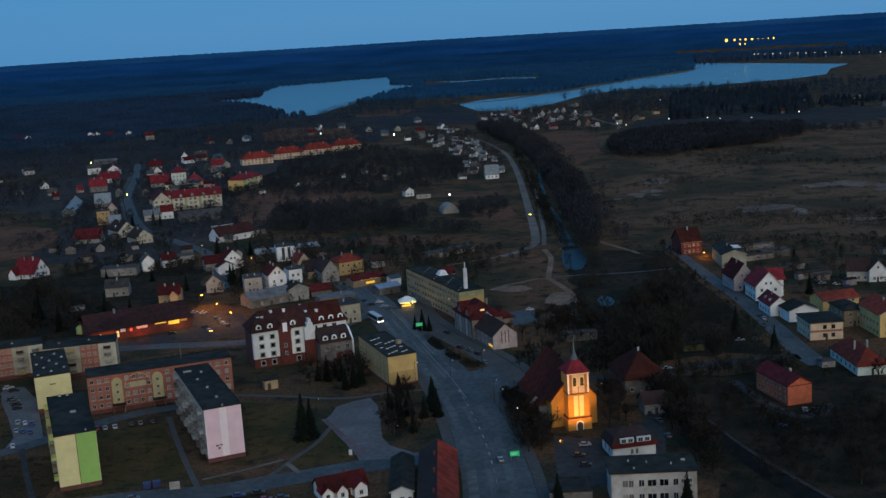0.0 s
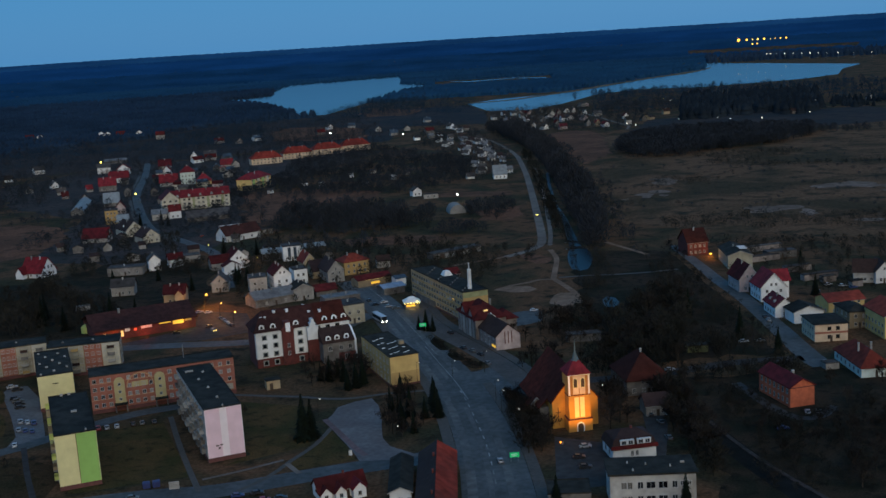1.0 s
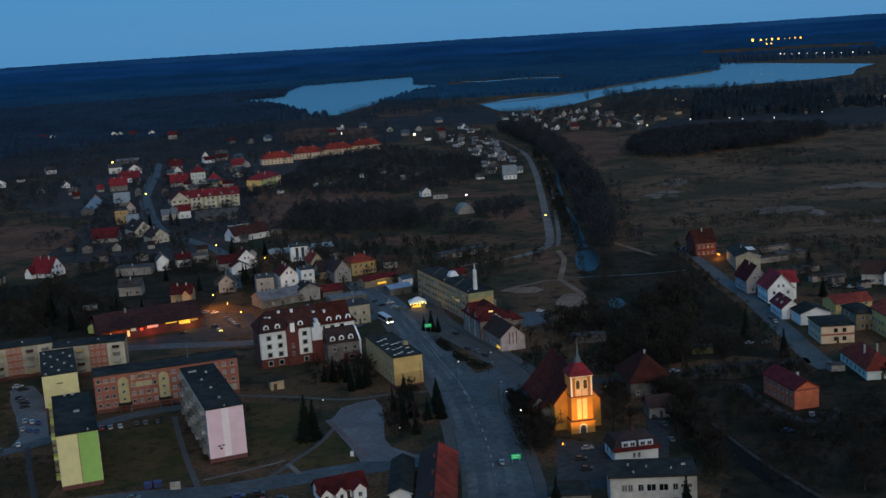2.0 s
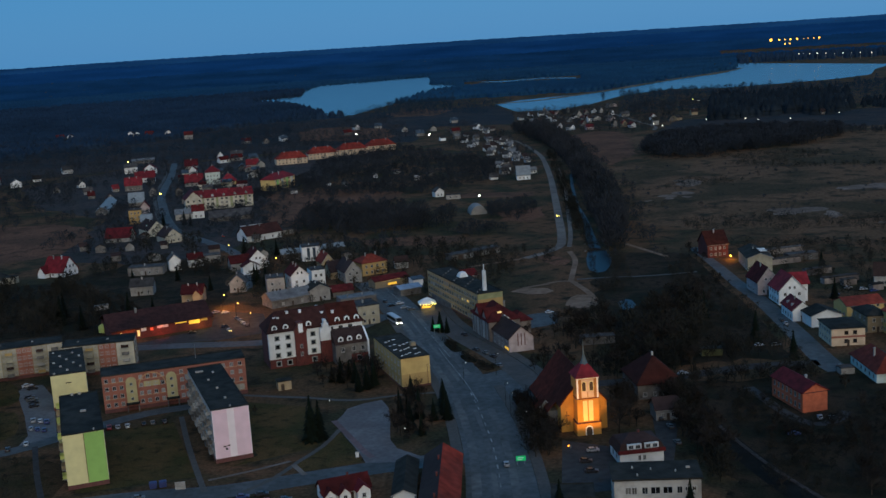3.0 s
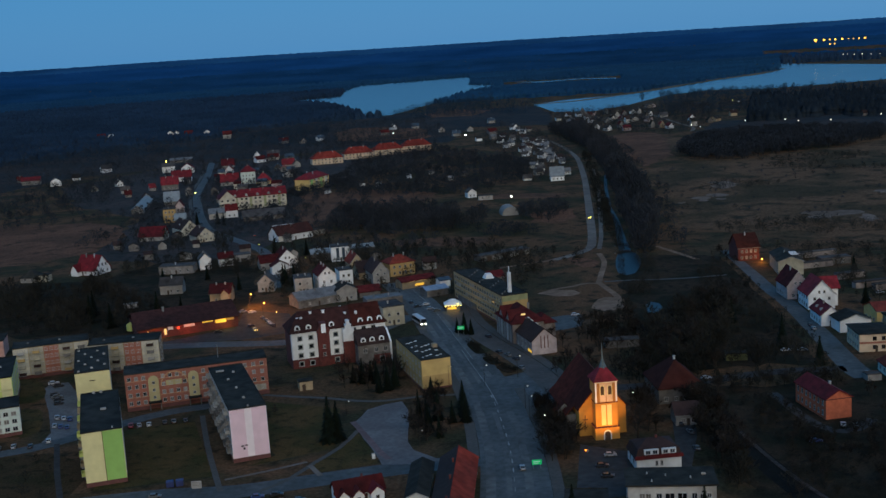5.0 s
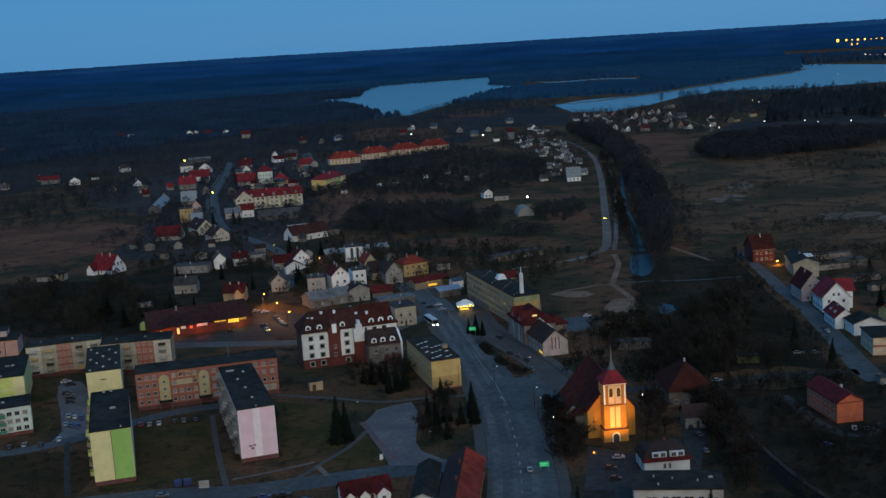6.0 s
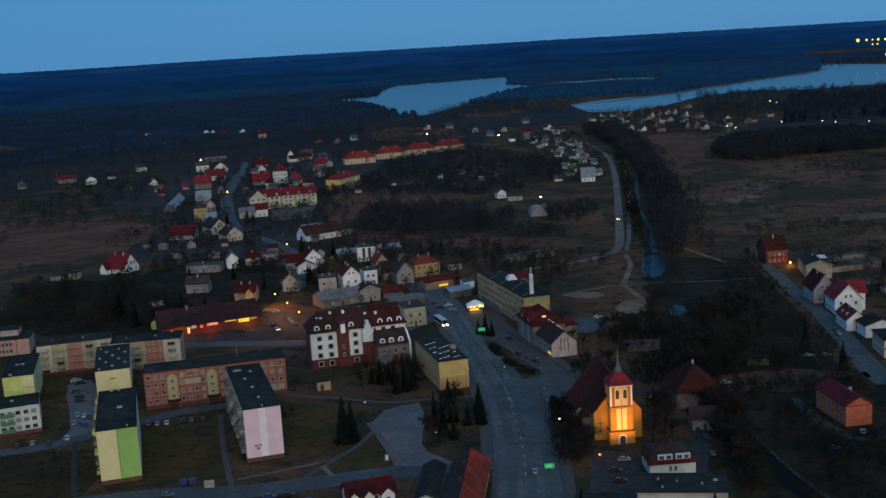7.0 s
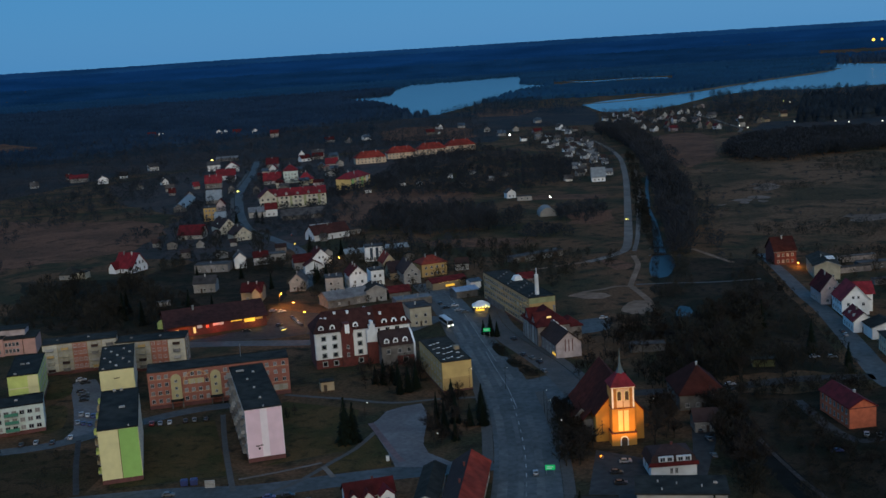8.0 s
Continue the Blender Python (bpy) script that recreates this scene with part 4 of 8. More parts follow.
# rear blocks with patched facades
def patched(label, x, y, rot, w, h):
    b = block(label, x, y, rot, w, 11, h, BEIGE, None, 4)
    n = int(w / 5.2)
    for i in range(n):
        tone, lb = (SALMON, "salmon-painted facade panel") if i == n // 2 else (PALECREAM, "pale cream facade panel") if i in (0, n - 1) else (DIMCREAM, "dull cream facade panel")
        part("painted_panel", box(w * i / n + 0.1, -0.035, 1.2, w * (i + 1) / n - 0.1, 0.02, h - 0.2), tone, b, lb)
    windows(b, "F", w, 11, n * 3, 4, 1.8, 2.55, 1.15, 1.3, 0.3, curtains=0.5)
    for i in range(n):
        if i != n // 2:
            for k in range(4):
                balcony(b, face_pose("F", w * (i + 0.5) / n, 1.4 + 2.55 * k, w, 11), 2.4, (BROWNTILE, OFFWHITE, DIMCREAM, GREYWALL, OCHRE)[(i * 3 + k * 2) % 5])
    windows(b, "R", w, 11, 2, 4, 1.8, 2.55, 1.0, 1.3, 1.5)
    vents(b, w, 11, h, [(0.18 + 0.42 * i, 0.5, 0.8, 0.5) for i in range(2)], GREYWALL)
    return b


patched("four-storey block with patched beige and salmon facade", -164.5, 381.4, 21, 26, 11.3)
patched("four-storey block with beige facade and small balconies", -137.5, 383.2, 12, 24.6, 11.0)

# school at the western edge
b = thing("school", (-224, 402, 0), 17, "low pink school with dark flat roofs", "school")
part("wall", box(0, 0, -0.3, 30, 16, 7), SCHOOLPINK, b)
part("roof", flat_roof(30, 16, 7), BITUMEN, b)
part("wing", box(30, 0.8, -0.3, 42, 13, 6.2), SCHOOLPINK, b, "lower pink side wing")
part("wing_roof", box(29.9, 0.6, 6.2, 42.2, 13.2, 6.7), BITUMEN, b)
windows(b, "F", 30, 16, 10, 2, 1.2, 3.2, 1.6, 1.4, 0.6)
for k in range(2):
    for u in (30.9, 32.3, 33.7, 35.1):
        window(b, pose(u, 0.8, 1.1 + 2.6 * k), 1.1, 1.5)
part("downpipe", tube(bmesh.new(), (37.2, 0.7, -0.2), (37.2, 0.7, 6.2), 0.12, 0.12, 6), DARKWOOD, b)
part("raised_storey", box(20, 6, 6.7, 37.5, 14, 9.0), DIMPINK, b, "pale raised storey on the roof")
part("raised_roof", box(19.7, 5.7, 9.0, 37.8, 14.3, 9.3), BITUMEN, b)

# yellow block by the main street
b = block("three-storey yellow block with speckled dark roof", -15.3, 350, 21, 9.7, 31.5, 9.9, YELLOW, None, 3, 0.6)
part("facade", box(-0.04, 0.1, 0.6, 0.02, 31.4, 9.8), OCHRE, b, "ochre long side")
part("painted_panel", box(0.1, -0.03, 0.7, 9.6, 0.02, 4.6), OCHRE, b, "ochre lower gable")
windows(b, "L", 9.7, 31.5, 8, 3, 1.2, 3.0, 1.5, 1.5, 0.8, curtains=0.4)
vents(b, 9.7, 31.5, 9.9, [(0.12 + 0.16 * (i % 5), 0.1 + 0.2 * (i // 5) + 0.03 * (i % 3), 0.85 + 0.3 * (i % 2), 0.22) for i in range(18)], WHITE, 0.28)
part("stair_tower", box(7.8, 13, 9.9, 9.4, 15, 11.2), BEIGE, b)

# long grey-beige block with the boiler chimney
b = block("long three-storey block with a stepped green roof edge", 9.6, 428, 22, 10.6, 58, 12, WARMFACADE, None, 4, 0.8)
part("painted_panel", box(0.1, -0.03, 9.8, 10.5, 0.02, 11.9), BANDGREEN, b, "green upper gable band")
part("painted_panel", box(0.1, -0.03, 0.9, 10.5, 0.02, 9.7), OCHRE, b, "ochre gable")
windows(b, "L", 10.6, 58, 20, 4, 1.2, 2.7, 1.7, 1.4, 0.6, fm=GREYFRAME, curtains=0.2)
for k in range(4):
    part("band", box(-0.05, 0.3, 0.75 + 2.7 * k, 0.0, 57.7, 1.05 + 2.7 * k), OCHRE, b, "ochre band under the windows")
part("shop_front", box(-0.5, 30, 0, -0.05, 52, 2.6), GREYWALL, b)
vents(b, 10.6, 58, 12, [(0.1 + 0.22 * (i % 4), 0.05 + 0.055 * i, 0.55, 0.4) for i in range(16)], GREYWALL)
part("roof_hut", box(5.5, 33, 12, 9.5, 37, 14, taper=0.9), WHITE, b, "pale roof hut")
bm = tube(bmesh.new(), (5.2, 5, 12), (5.2, 5, 20), 0.85, 0.75, 12)
tube(bm, (5.2, 5, 20), (5.2, 5, 22.5), 0.2, 0.18, 8)
part("boiler_chimney", bm, WHITE, b, "tall white round chimney")


# ---------------------------------------------------------------- hotel
def round_dormer(b, x, y, z, s=1.0):
    """A round-headed dormer with a pale rim."""
    o = [(x - s, z), (x + s, z), (x + s, z + 0.8 * s)] + [(x + s * math.cos(a * math.pi / 8), z + 0.8 * s + s * math.sin(a * math.pi / 8)) for a in range(1, 8)] + [(x - s, z + 0.8 * s)]
    dm = part("dormer", prism(o, y, y + 2.6), HOTELTILE, b, "round-headed dormer with white rim")
    part("rim", prism([(x + (u - x) * 1.06, z + (v - z) * 1.05) for u, v in o], y - 0.16, y - 0.01), WHITE, dm, "white rim")
    i = [(x + (u - x) * 0.55, z + 0.25 * s + (v - z) * 0.62) for u, v in o]
    part("pane", prism(i, y - 0.22, y - 0.1), DARKPANE, dm, "dark dormer window")
    return dm


hotel = thing("hotel", (-63.4, 380.4, 0), 21, "white and brick hotel with steep dark red roof", "hotel")
part("wall", box(0, 0, -0.3, 34, 13, 13), WHITE, hotel)
part("base_wall", box(-0.06, -0.06, -0.3, 34.06, 13.06, 3.3), BRICK, hotel, "red brick ground floor")
part("side_wall", box(-0.08, 2.0, 3.3, 0.0, 13.02, 13.0), BRICK, hotel, "red brick side wall")
part("roof", hip_roof(34, 13, 12.9, 6.2, 0.7, 4.5), HOTELTILE, hotel)
part("roof_slope", prism([(-0.75, 12.95), (6.45, 19.2), (6.45, 19.35), (-0.75, 13.15)], 22.0, 33.2, "x"), RECTORYTILE, hotel, "newer red tiled roof slope")
part("stair_bay", box(9.2, -0.9, -0.3, 13.4, 0.3, 12.2), BRICK, hotel, "projecting red brick stair bay")
bay = part("gablet", prism([(9.0, 12.2), (13.6, 12.2), (13.6, 13.0), (12.4, 14.4), (12.4, 15.6), (10.2, 15.6), (10.2, 14.4), (9.0, 13.0)], -1.0, 2.0), BRICK, hotel)
part("stair_window", box(10.6, -1.06, 12.0, 12.2, -0.9, 15.2), WHITE, hotel, "tall white stair window")
for z in (3.6, 6.4):
    window(hotel, pose(11.3, -0.9, z), 1.0, 1.4)
for u in (3.0, 6.9):
    for k in range(4):
        window(hotel, pose(u, -0.06 if k == 0 else 0, 0.7 + 3.05 * k), 1.9, 1.8 if k else 1.9, GREYFRAME, None, False, t=0.32)
for u in (15.8,):
    for k in range(4):
        window(hotel, pose(u, -0.06 if k == 0 else 0, 0.7 + 3.05 * k), 1.9, 1.8, GREYFRAME, None, False, t=0.32)
for u in (2.4, 6.4, 14.6, 25, 28.5, 32):
    round_dormer(hotel, u, 0.3, 13.7, 0.92)
# stepped white gablet over brick, then the lower wing with its own dark roof
part("corner_bay", box(18.2, -1.6, -0.3, 22.0, 1.0, 9.0), BRICK, hotel, "red brick corner bay")
part("stepped_gable", prism([(18.1, 8.0), (22.1, 8.0), (22.1, 12.6), (21.2, 12.6), (21.2, 14.0), (20.6, 14.0), (20.6, 15.4), (19.6, 15.4), (19.6, 14.0), (19.0, 14.0), (19.0, 12.6), (18.1, 12.6)], -1.75, 1.0), WHITE, hotel, "white stepped gable")
part("wing_wall", box(22.0, -7.0, -0.3, 33.6, 0, 7.6), GREYWALL, hotel, "grey-patched lower wing")
part("wing_base", box(27.5, -7.06, -0.3, 33.66, -5.5, 3.2), BRICK, hotel)
part("wing_roof", prism([(-7.6, 7.2), (0.2, 7.2), (0.2, 11.4), (-1.8, 11.2), (-6.6, 8.4)], 21.8, 33.4, "x"), BROWNTILE, hotel, "dark brown wing roof")
part("wing_gable", prism([(-7.0, -0.3), (0, -0.3), (0, 11.0), (-1.8, 10.8), (-7.0, 7.4)], 33.45, 34.2, "x"), WHITE, hotel, "white wing gable")
for u in (24, 27.2, 30.6):
    round_dormer(hotel, u, -6.9, 8.2, 0.9)
for u in (24.5, 28.5, 31.8):
    window(hotel, pose(u, -7.0, 4.3), 1.3, 1.6)
window(hotel, pose(30.5, -7.06, 0.8), 1.8, 1.9)
windows(hotel, "R", 34.2, 13, 3, 3, 1.0, 3.1, 1.3, 1.6, 1.0)
for u in (22.5, 26, 29.5):
    window(hotel, pose(u, 0, 11.0), 1.6, 1.3, GREYFRAME)
for u, v in ((3.2, 4.5), (4.6, 4.2), (8.2, 5.5), (12.8, 5.2), (19.5, 8.0), (20.4, 4.0), (23.0, 6.5), (24.2, 3.4), (27.5, 8.2), (28.5, 7.5)):
    chimney(hotel, u, v, 14.0, 18.6 if v > 5 else 17.2, WHITE, 0.85)

b = thing("shed", (-56.3, 354.6, 0), 21, "small beige shed with a dark roof", "shed")
part("wall", box(0, 0, -0.1, 4.4, 3.6, 3.0), BEIGE, b)
part("roof", box(-0.25, -0.25, 3.0, 4.65, 3.85, 3.25), BITUMEN, b)
part("door", box(0.9, -0.06, 0, 2.0, 0.0, 2.1), DARKWOOD, b)
house("two-storey cream house with flat grey roof", -38.1, 436.4, 22, 8.8, 12, 7.6, 0, DIMCREAM, GREYROOF, "flat", wins=(("F", 2, 2), ("R", 3, 2)), chims=1)

# ---------------------------------------------------------------- church
church = thing("church", (32.3, 302.3, 0), 10, "floodlit ochre church with red tile roofs and slim spire", "church")
part("nave_wall", prism([(0, -0.3), (13.2, -0.3), (13.2, 8.2), (6.6, 15.6), (0, 8.2)], 0, 27), CHURCHWALL, church)
part("nave_roof", gable_roof(13.2, 27, 8.0, 7.8, "y", 0.5, 0.35), CHURCHTILE, church)
# aisle wall in grey instead of ochre, so its colour holds the shade
part("aisle_wall", box(-2.6, 4, -0.3, 0.02, 26.5, 5.2), GREYWALL, church, "low side aisle, shade put into its grey wall")
part("aisle_roof", prism([(0.3, 8.35), (-3.1, 4.95), (-3.1, 5.3), (0.3, 8.7)], 3.6, 26.9), CHURCHTILE, church)
part("apse", box(2.5, 27, -0.3, 10.7, 32, 7), CHURCHWALL, church)
part("apse_roof", prism([(1.9, 6.9), (11.3, 6.9), (6.6, 13)], 27.3, 32.4), CHURCHTILE, church)
tower = part("tower", box(3.75, -4.0, -0.3, 9.85, 2.0, 16.3), CHURCHWALL, church, "square ochre bell tower")
part("tower_base", box(3.4, -4.4, -0.3, 10.2, 2.0, 3.4), CHURCHWALL, church)
part("cornice", box(3.3, -4.5, 3.4, 10.3, 2.0, 3.65), BRICK, church, "dark red cornice")
part("cornice", box(3.63, -4.12, 10.3, 9.97, 2.1, 10.55), BRICK, church, "dark red cornice")
part("cornice", box(3.57, -4.18, 16.1, 10.03, 2.2, 16.4), WHITE, church, "pale tower cornice")
for u in (3.75, 9.4):
    part("pilaster", box(u, -4.07, 10.55, u + 0.45, -3.98, 16.1), WHITE, church, "pale corner pilaster")
bm = bmesh.new()
lo = [bm.verts.new(p) for p in ((3.25, -4.5, 16.4), (10.35, -4.5, 16.4), (10.35, 2.5, 16.4), (3.25, 2.5, 16.4))]
up = [bm.verts.new(p) for p in ((5.8, -2.0, 19.7), (7.8, -2.0, 19.7), (7.8, 0.0, 19.7), (5.8, 0.0, 19.7))]
bm.faces.new(lo[::-1]), bm.faces.new(up)
for i in range(4):
    bm.faces.new((lo[i], lo[(i + 1) % 4], up[(i + 1) % 4], up[i]))
part("tower_roof", bm, REDTILE, church, "steep red tower roof")
bm = tube(bmesh.new(), (6.8, -1.0, 19.5), (6.8, -1.0, 20.7), 1.2, 0.68, 8)
tube(bm, (6.8, -1.0, 20.7), (6.8, -1.0, 22.2), 0.68, 0.26, 8)
tube(bm, (6.8, -1.0, 22.2), (6.8, -1.0, 26.4), 0.26, 0.06, 8)
part("spire", bm, COPPER, church, "slim grey metal spire")
for u in (5.35, 6.95):
    part("recessed_panel", box(u, -4.06, 4.0, u + 1.25, -3.98, 9.8), CREAM, church, "pale niche panel")
for u0, u1 in ((4.2, 5.0), (8.6, 9.4)):
    part("flank_panel", box(u0, -4.05, 10.6, u1, -3.98, 16.0), BELFRY, church, "brown-ochre flank of the belfry")
part("recessed_panel", box(5.05, -4.06, 10.7, 8.55, -3.98, 15.9), PEACH, church, "pale belfry panel")
part("niche_edge", box(6.7, -4.09, 10.7, 6.9, -4.0, 12.4), BELFRY, church, "narrow pier between the niches")


def arched(x, y, z, w, h, m, name, label=""):
    o = [(x - w / 2, z), (x + w / 2, z), (x + w / 2, z + h - w / 2)] + [(x + w / 2 * math.cos(a * math.pi / 6), z + h - w / 2 + w / 2 * math.sin(a * math.pi / 6)) for a in range(1, 6)] + [(x - w / 2, z + h - w / 2)]
    return part(name, prism(o, y - 0.04, y + 0.06), m, church, label)


for u in (5.75, 7.85):
    arched(u, -4.1, 12.6, 1.35, 2.8, CREAM, "belfry_surround")
    arched(u, -4.16, 12.7, 1.0, 2.5, DARKWOOD, "belfry_opening", "dark louvred belfry opening")
arched(6.8, -4.42, -0.2, 2.2, 3.0, WHITE, "door_surround", "white arched door surround")
arched(6.8, -4.48, -0.2, 1.6, 2.6, DARKWOOD, "door", "dark arched church door")
for z, wd, m_ in ((6.0, 0.25, DARKWOOD),):
    part("cross", add_box(box(1.55, -0.1, 2.2, 1.75, 0.02, 6.0), 0.9, -0.1, 4.6, 2.4, 0.02, 4.8), DARKWOOD, church, "dark wooden cross")
part("annex_wall", prism([(-5.0, -0.3), (-0.1, -0.3), (-0.1, 4.0), (-2.5, 6.6), (-5.0, 4.0)], 8.0, 14.0), GREYWALL, church, "small gabled side chapel")
part("gable_edge", prism([(-5.5, 3.7), (-2.5, 6.9), (0.0, 4.2), (0.0, 4.6), (-2.5, 7.35), (-5.5, 4.1)], 7.45, 7.58), OFFWHITE, church, "pale gable edge")
part("annex_roof", prism([(-5.5, 3.6), (-2.5, 6.8), (0.0, 4.1), (0.0, 4.5), (-2.5, 7.2), (-5.5, 4.0)], 7.6, 14.4), CHURCHTILE, church)
for k in range(4):
    o = part("nave_window", box(13.18, 4.5 + 5.5 * k, 3, 13.24, 5.9 + 5.5 * k, 6.8), GLASS, church)

house("large house with hipped red roof behind the church", 57.0, 327, 8, 13.5, 17, 4.6, 7.0, GREYWALL, RECTORYTILE, "hip", wins=(("F", 4, 1),), chims=1, name="rectory", category="house")
house("low stone-patched house with a dark roof", 59.4, 307.8, 6, 7.0, 6.5, 3.4, 2.4, OFFWHITE, BROWNTILE, "gable", "x", (("F", 2, 1),), 0)

b = thing("parish_house", (45.2, 275.6, 0), 9, "white house with dark red mansard roof", "house")
part("wall", box(0, 0, -0.3, 11.6, 9, 3.1), WHITE, b)
part("lower_roof", box(-0.4, -0.4, 3.0, 12.0, 9.4, 5.3, taper=0.9), BROWNTILE, b, "steep dark lower roof")
part("eave_strip", box(-0.5, -0.5, 2.95, 12.1, 0.0, 3.9, taper=0.1), DARKRED, b, "dark red tiled eave")
part("roof", hip_roof(9.8, 7.2, 5.3, 1.7, 0.15, 3.2), BROWNTILE, b).location = (0.9, 0.9, 0)
for u in (3.9, 8.4):
    dm = part("dormer", box(u - 1.85, -0.1, 4.0, u + 1.85, 2.2, 5.3), WHITE, b, "white flat dormer")
    for k in (-0.9, 0.9):
        window(b, pose(u + k, -0.11, 4.1), 1.3, 1.05)
for u in (5.2, 6.5):
    window(b, pose(u, 0, 0.9), 0.8, 1.4)
windows(b, "L", 11.6, 9, 2, 1, 1.0, 3, 1.2, 1.4)
chimney(b, 6.3, 4.4, 6.4, 7.4, BRICK, 0.5)

b = thing("office_building", (40.4, 246.6, 0), -2.5, "white two-storey office with dark flat roof", "office")
part("wall", box(0, 0, -0.3, 19.8, 10, 7.9), OFFWHITE, b)
part("roof", box(-0.5, -0.5, 7.9, 20.3, 10.5, 8.3), BITUMEN, b)
for k in range(2):
    for u, ww in ((3.2, 1.4), (4.6, 1.2), (7.0, 1.4), (9.4, 2.2), (12.2, 2.2), (14.9, 1.3), (16.6, 1.0), (18.2, 1.0)):
        window(b, pose(u, 0, 1.1 + 3.4 * k + (0.5 if ww < 1.1 else 0)), ww, 1.7 if ww > 1.1 else 1.1, None, CURTAIN if u < 5 else GLASS)
windows(b, "L", 19.8, 10, 3, 2, 1.2, 3.4)
vents(b, 19.8, 10, 8.2, ((0.23, 0.62, 0.35, 0.35), (0.27, 0.15, 0.35, 0.35), (0.44, 0.5, 0.35, 0.35), (0.72, 0.35, 0.35, 0.35), (0.86, 0.55, 1.0, 0.25)))
house("low garage with dark flat roof", 26, 247.5, -3, 10, 8.5, 3.8, 0, GREYWALL, BITUMEN, "flat", wins=(), chims=0, name="garage", category="garage")

# ---------------------------------------------------------------- houses at the foot of the street
b = house("long house with weathered orange tile roof", -4.6, 236, -0.5, 8.8, 43, 4.0, 2.8, BEIGE, LONGTILE, "gable", "y", (("R", 8, 1),), 0, over=0.6)
for v in (9, 22, 33):
    chimney(b, 3.6, v, 5.4, 7.6, BRICK, 0.45)
# brown overlay paints the left slope's shade over the orange tiles
part("dark_roof_slope", prism([(-0.66, 3.95), (4.3, 7.10), (4.3, 7.16), (-0.66, 4.01)], -0.62, 43.62), BROWNTILE, b, "roof slope with its shade painted dark brown")
house("narrow house with dark sheet roof and white wall", -11.4, 254.5, 1, 5.2, 22.5, 3.6, 1.2, WHITE, BITUMEN, "gable", "y", (("F", 1, 1),), 0)
b = thing("cottage", (-29.0, 259.8, 0), 22, "white cottage with many dark red gables", "cottage")
part("wall", walls_bm(14, 7, 2.9, 2.8, "x"), WHITE, b)
part("roof", gable_roof(14, 7, 2.9, 2.8, "x", 0.5), DARKRED, b)
for x0, x1, dy, e in ((0.2, 3.4, -1.4, 2.5), (4.4, 7.6, -2.0, 2.6), (9.4, 13.2, -2.8, 3.0)):
    c = (x0 + x1) / 2
    part("gable_wall", prism([(x0, -0.3), (x1, -0.3), (x1, e), (c, e + 1.7), (x0, e)], dy, 3.2), WHITE, b)
    part("gable_roof", prism([(x0 - 0.4, e - 0.35), (c, e + 1.75), (x1 + 0.4, e - 0.35), (x1 + 0.4, e - 0.05), (c, e + 2.1), (x0 - 0.4, e - 0.05)], dy - 0.4, 3.6), REDTILE if e == 3.0 else DARKRED, b, "small steep gable roof")
    window(b, pose(c, dy, 0.9), 1.1, 1.3)
part("door", box(8.0, -0.08, -0.05, 9.0, 0.02, 2.1), DARKWOOD, b, "dark front door")
chimney(b, 8.4, 3.6, 4.6, 6.6, BRICK, 0.5)
b.matrix_world = b.matrix_world @ Matrix.Diagonal((0.86, 0.86, 0.86, 1))

# half-timbered house by the main street, two roofs
b = thing("corner_house", (20.2, 385.6, 0), 19, "timbered house with dark roof and red-tiled corner", "house")
part("wall", prism([(0, -0.3), (9.2, -0.3), (9.2, 5.2), (4.6, 9.0), (0, 5.2)], 0, 17), DIMPINK, b)
part("side_front", box(-0.05, 0.2, 0, 0.0, 17, 5.4), TIMBERWALL, b, "stained timbered street front")
part("roof", gable_roof(9.2, 17, 5.2, 3.9, "y", 0.5), BROWNTILE, b)
part("rear_wall", box(-1.2, 17, -0.3, 10.8, 36, 7.6), TIMBERWALL, b)
part("rear_roof", hip_roof(12.0, 19, 7.5, 5.4, 0.7, 8.0), DARKRED, b, "steep red hipped roof").location = (-1.2, 17, 0)
part("side_wing", box(10.8, 22, -0.3, 17, 32, 5.0), TIMBERWALL, b)
part("side_wing_roof", hip_roof(6.6, 10, 5.0, 3.0, 0.5), DARKRED, b).location = (10.7, 22, 0)
windows(b, "L", 10.5, 17, 4, 2, 0.9, 2.7, 1.1, 1.4, 0.5)
for i in range(5):
    part("infill", box(-1.235, 18.5 + 3.3 * i, 0.3, -1.19, 21.1 + 3.3 * i, 7.2), OFFWHITE, b, "pale plaster between the timbers")
for i in range(4):
    part("infill", box(-0.075, 4.9 + 3.0 * i, 0.3, -0.05, 5.9 + 3.0 * i, 5.0), OFFWHITE, b, "pale plaster between the timbers")
for i in range(6):
    part("timber", box(-1.26, 18 + 3.3 * i, 0, -1.19, 18.35 + 3.3 * i, 7.5), DARKWOOD, b)
for i in range(3):
    part("timber", box(3.2 + 1.3 * i, -0.06, 2.2, 3.55 + 1.3 * i, 0.01, 6.6), PLINTH, b)
part("dormer", box(4.2, 15.5, 8.0, 5.4, 18.5, 9.2), TIMBERWALL, b)
part("parapet", prism([(4.8, 8.6), (9.6, 4.7), (9.6, 5.7), (4.8, 9.75)], 16.7, 17.3), WHITE, b, "white gable parapet between the roofs")
for v in (18.5, 26.5):
    part("cross_gable", prism([(v, 7.0), (v + 6.5, 7.0), (v + 3.25, 11.4)], -1.3, 3.2, "x"), TIMBERWALL, b, "timbered cross gable")
    part("cross_gable_roof", prism([(v - 0.5, 6.8), (v + 3.25, 11.6), (v + 7.0, 6.8), (v + 7.0, 7.2), (v + 3.25, 12.0), (v - 0.5, 7.2)], -1.6, 3.4, "x"), DARKRED, b, "small red gable roof")
part("shop_window", box(-0.12, 0.6, 0.8, -0.02, 4.2, 1.7), SHOPLIGHT, b, "lit shop window")
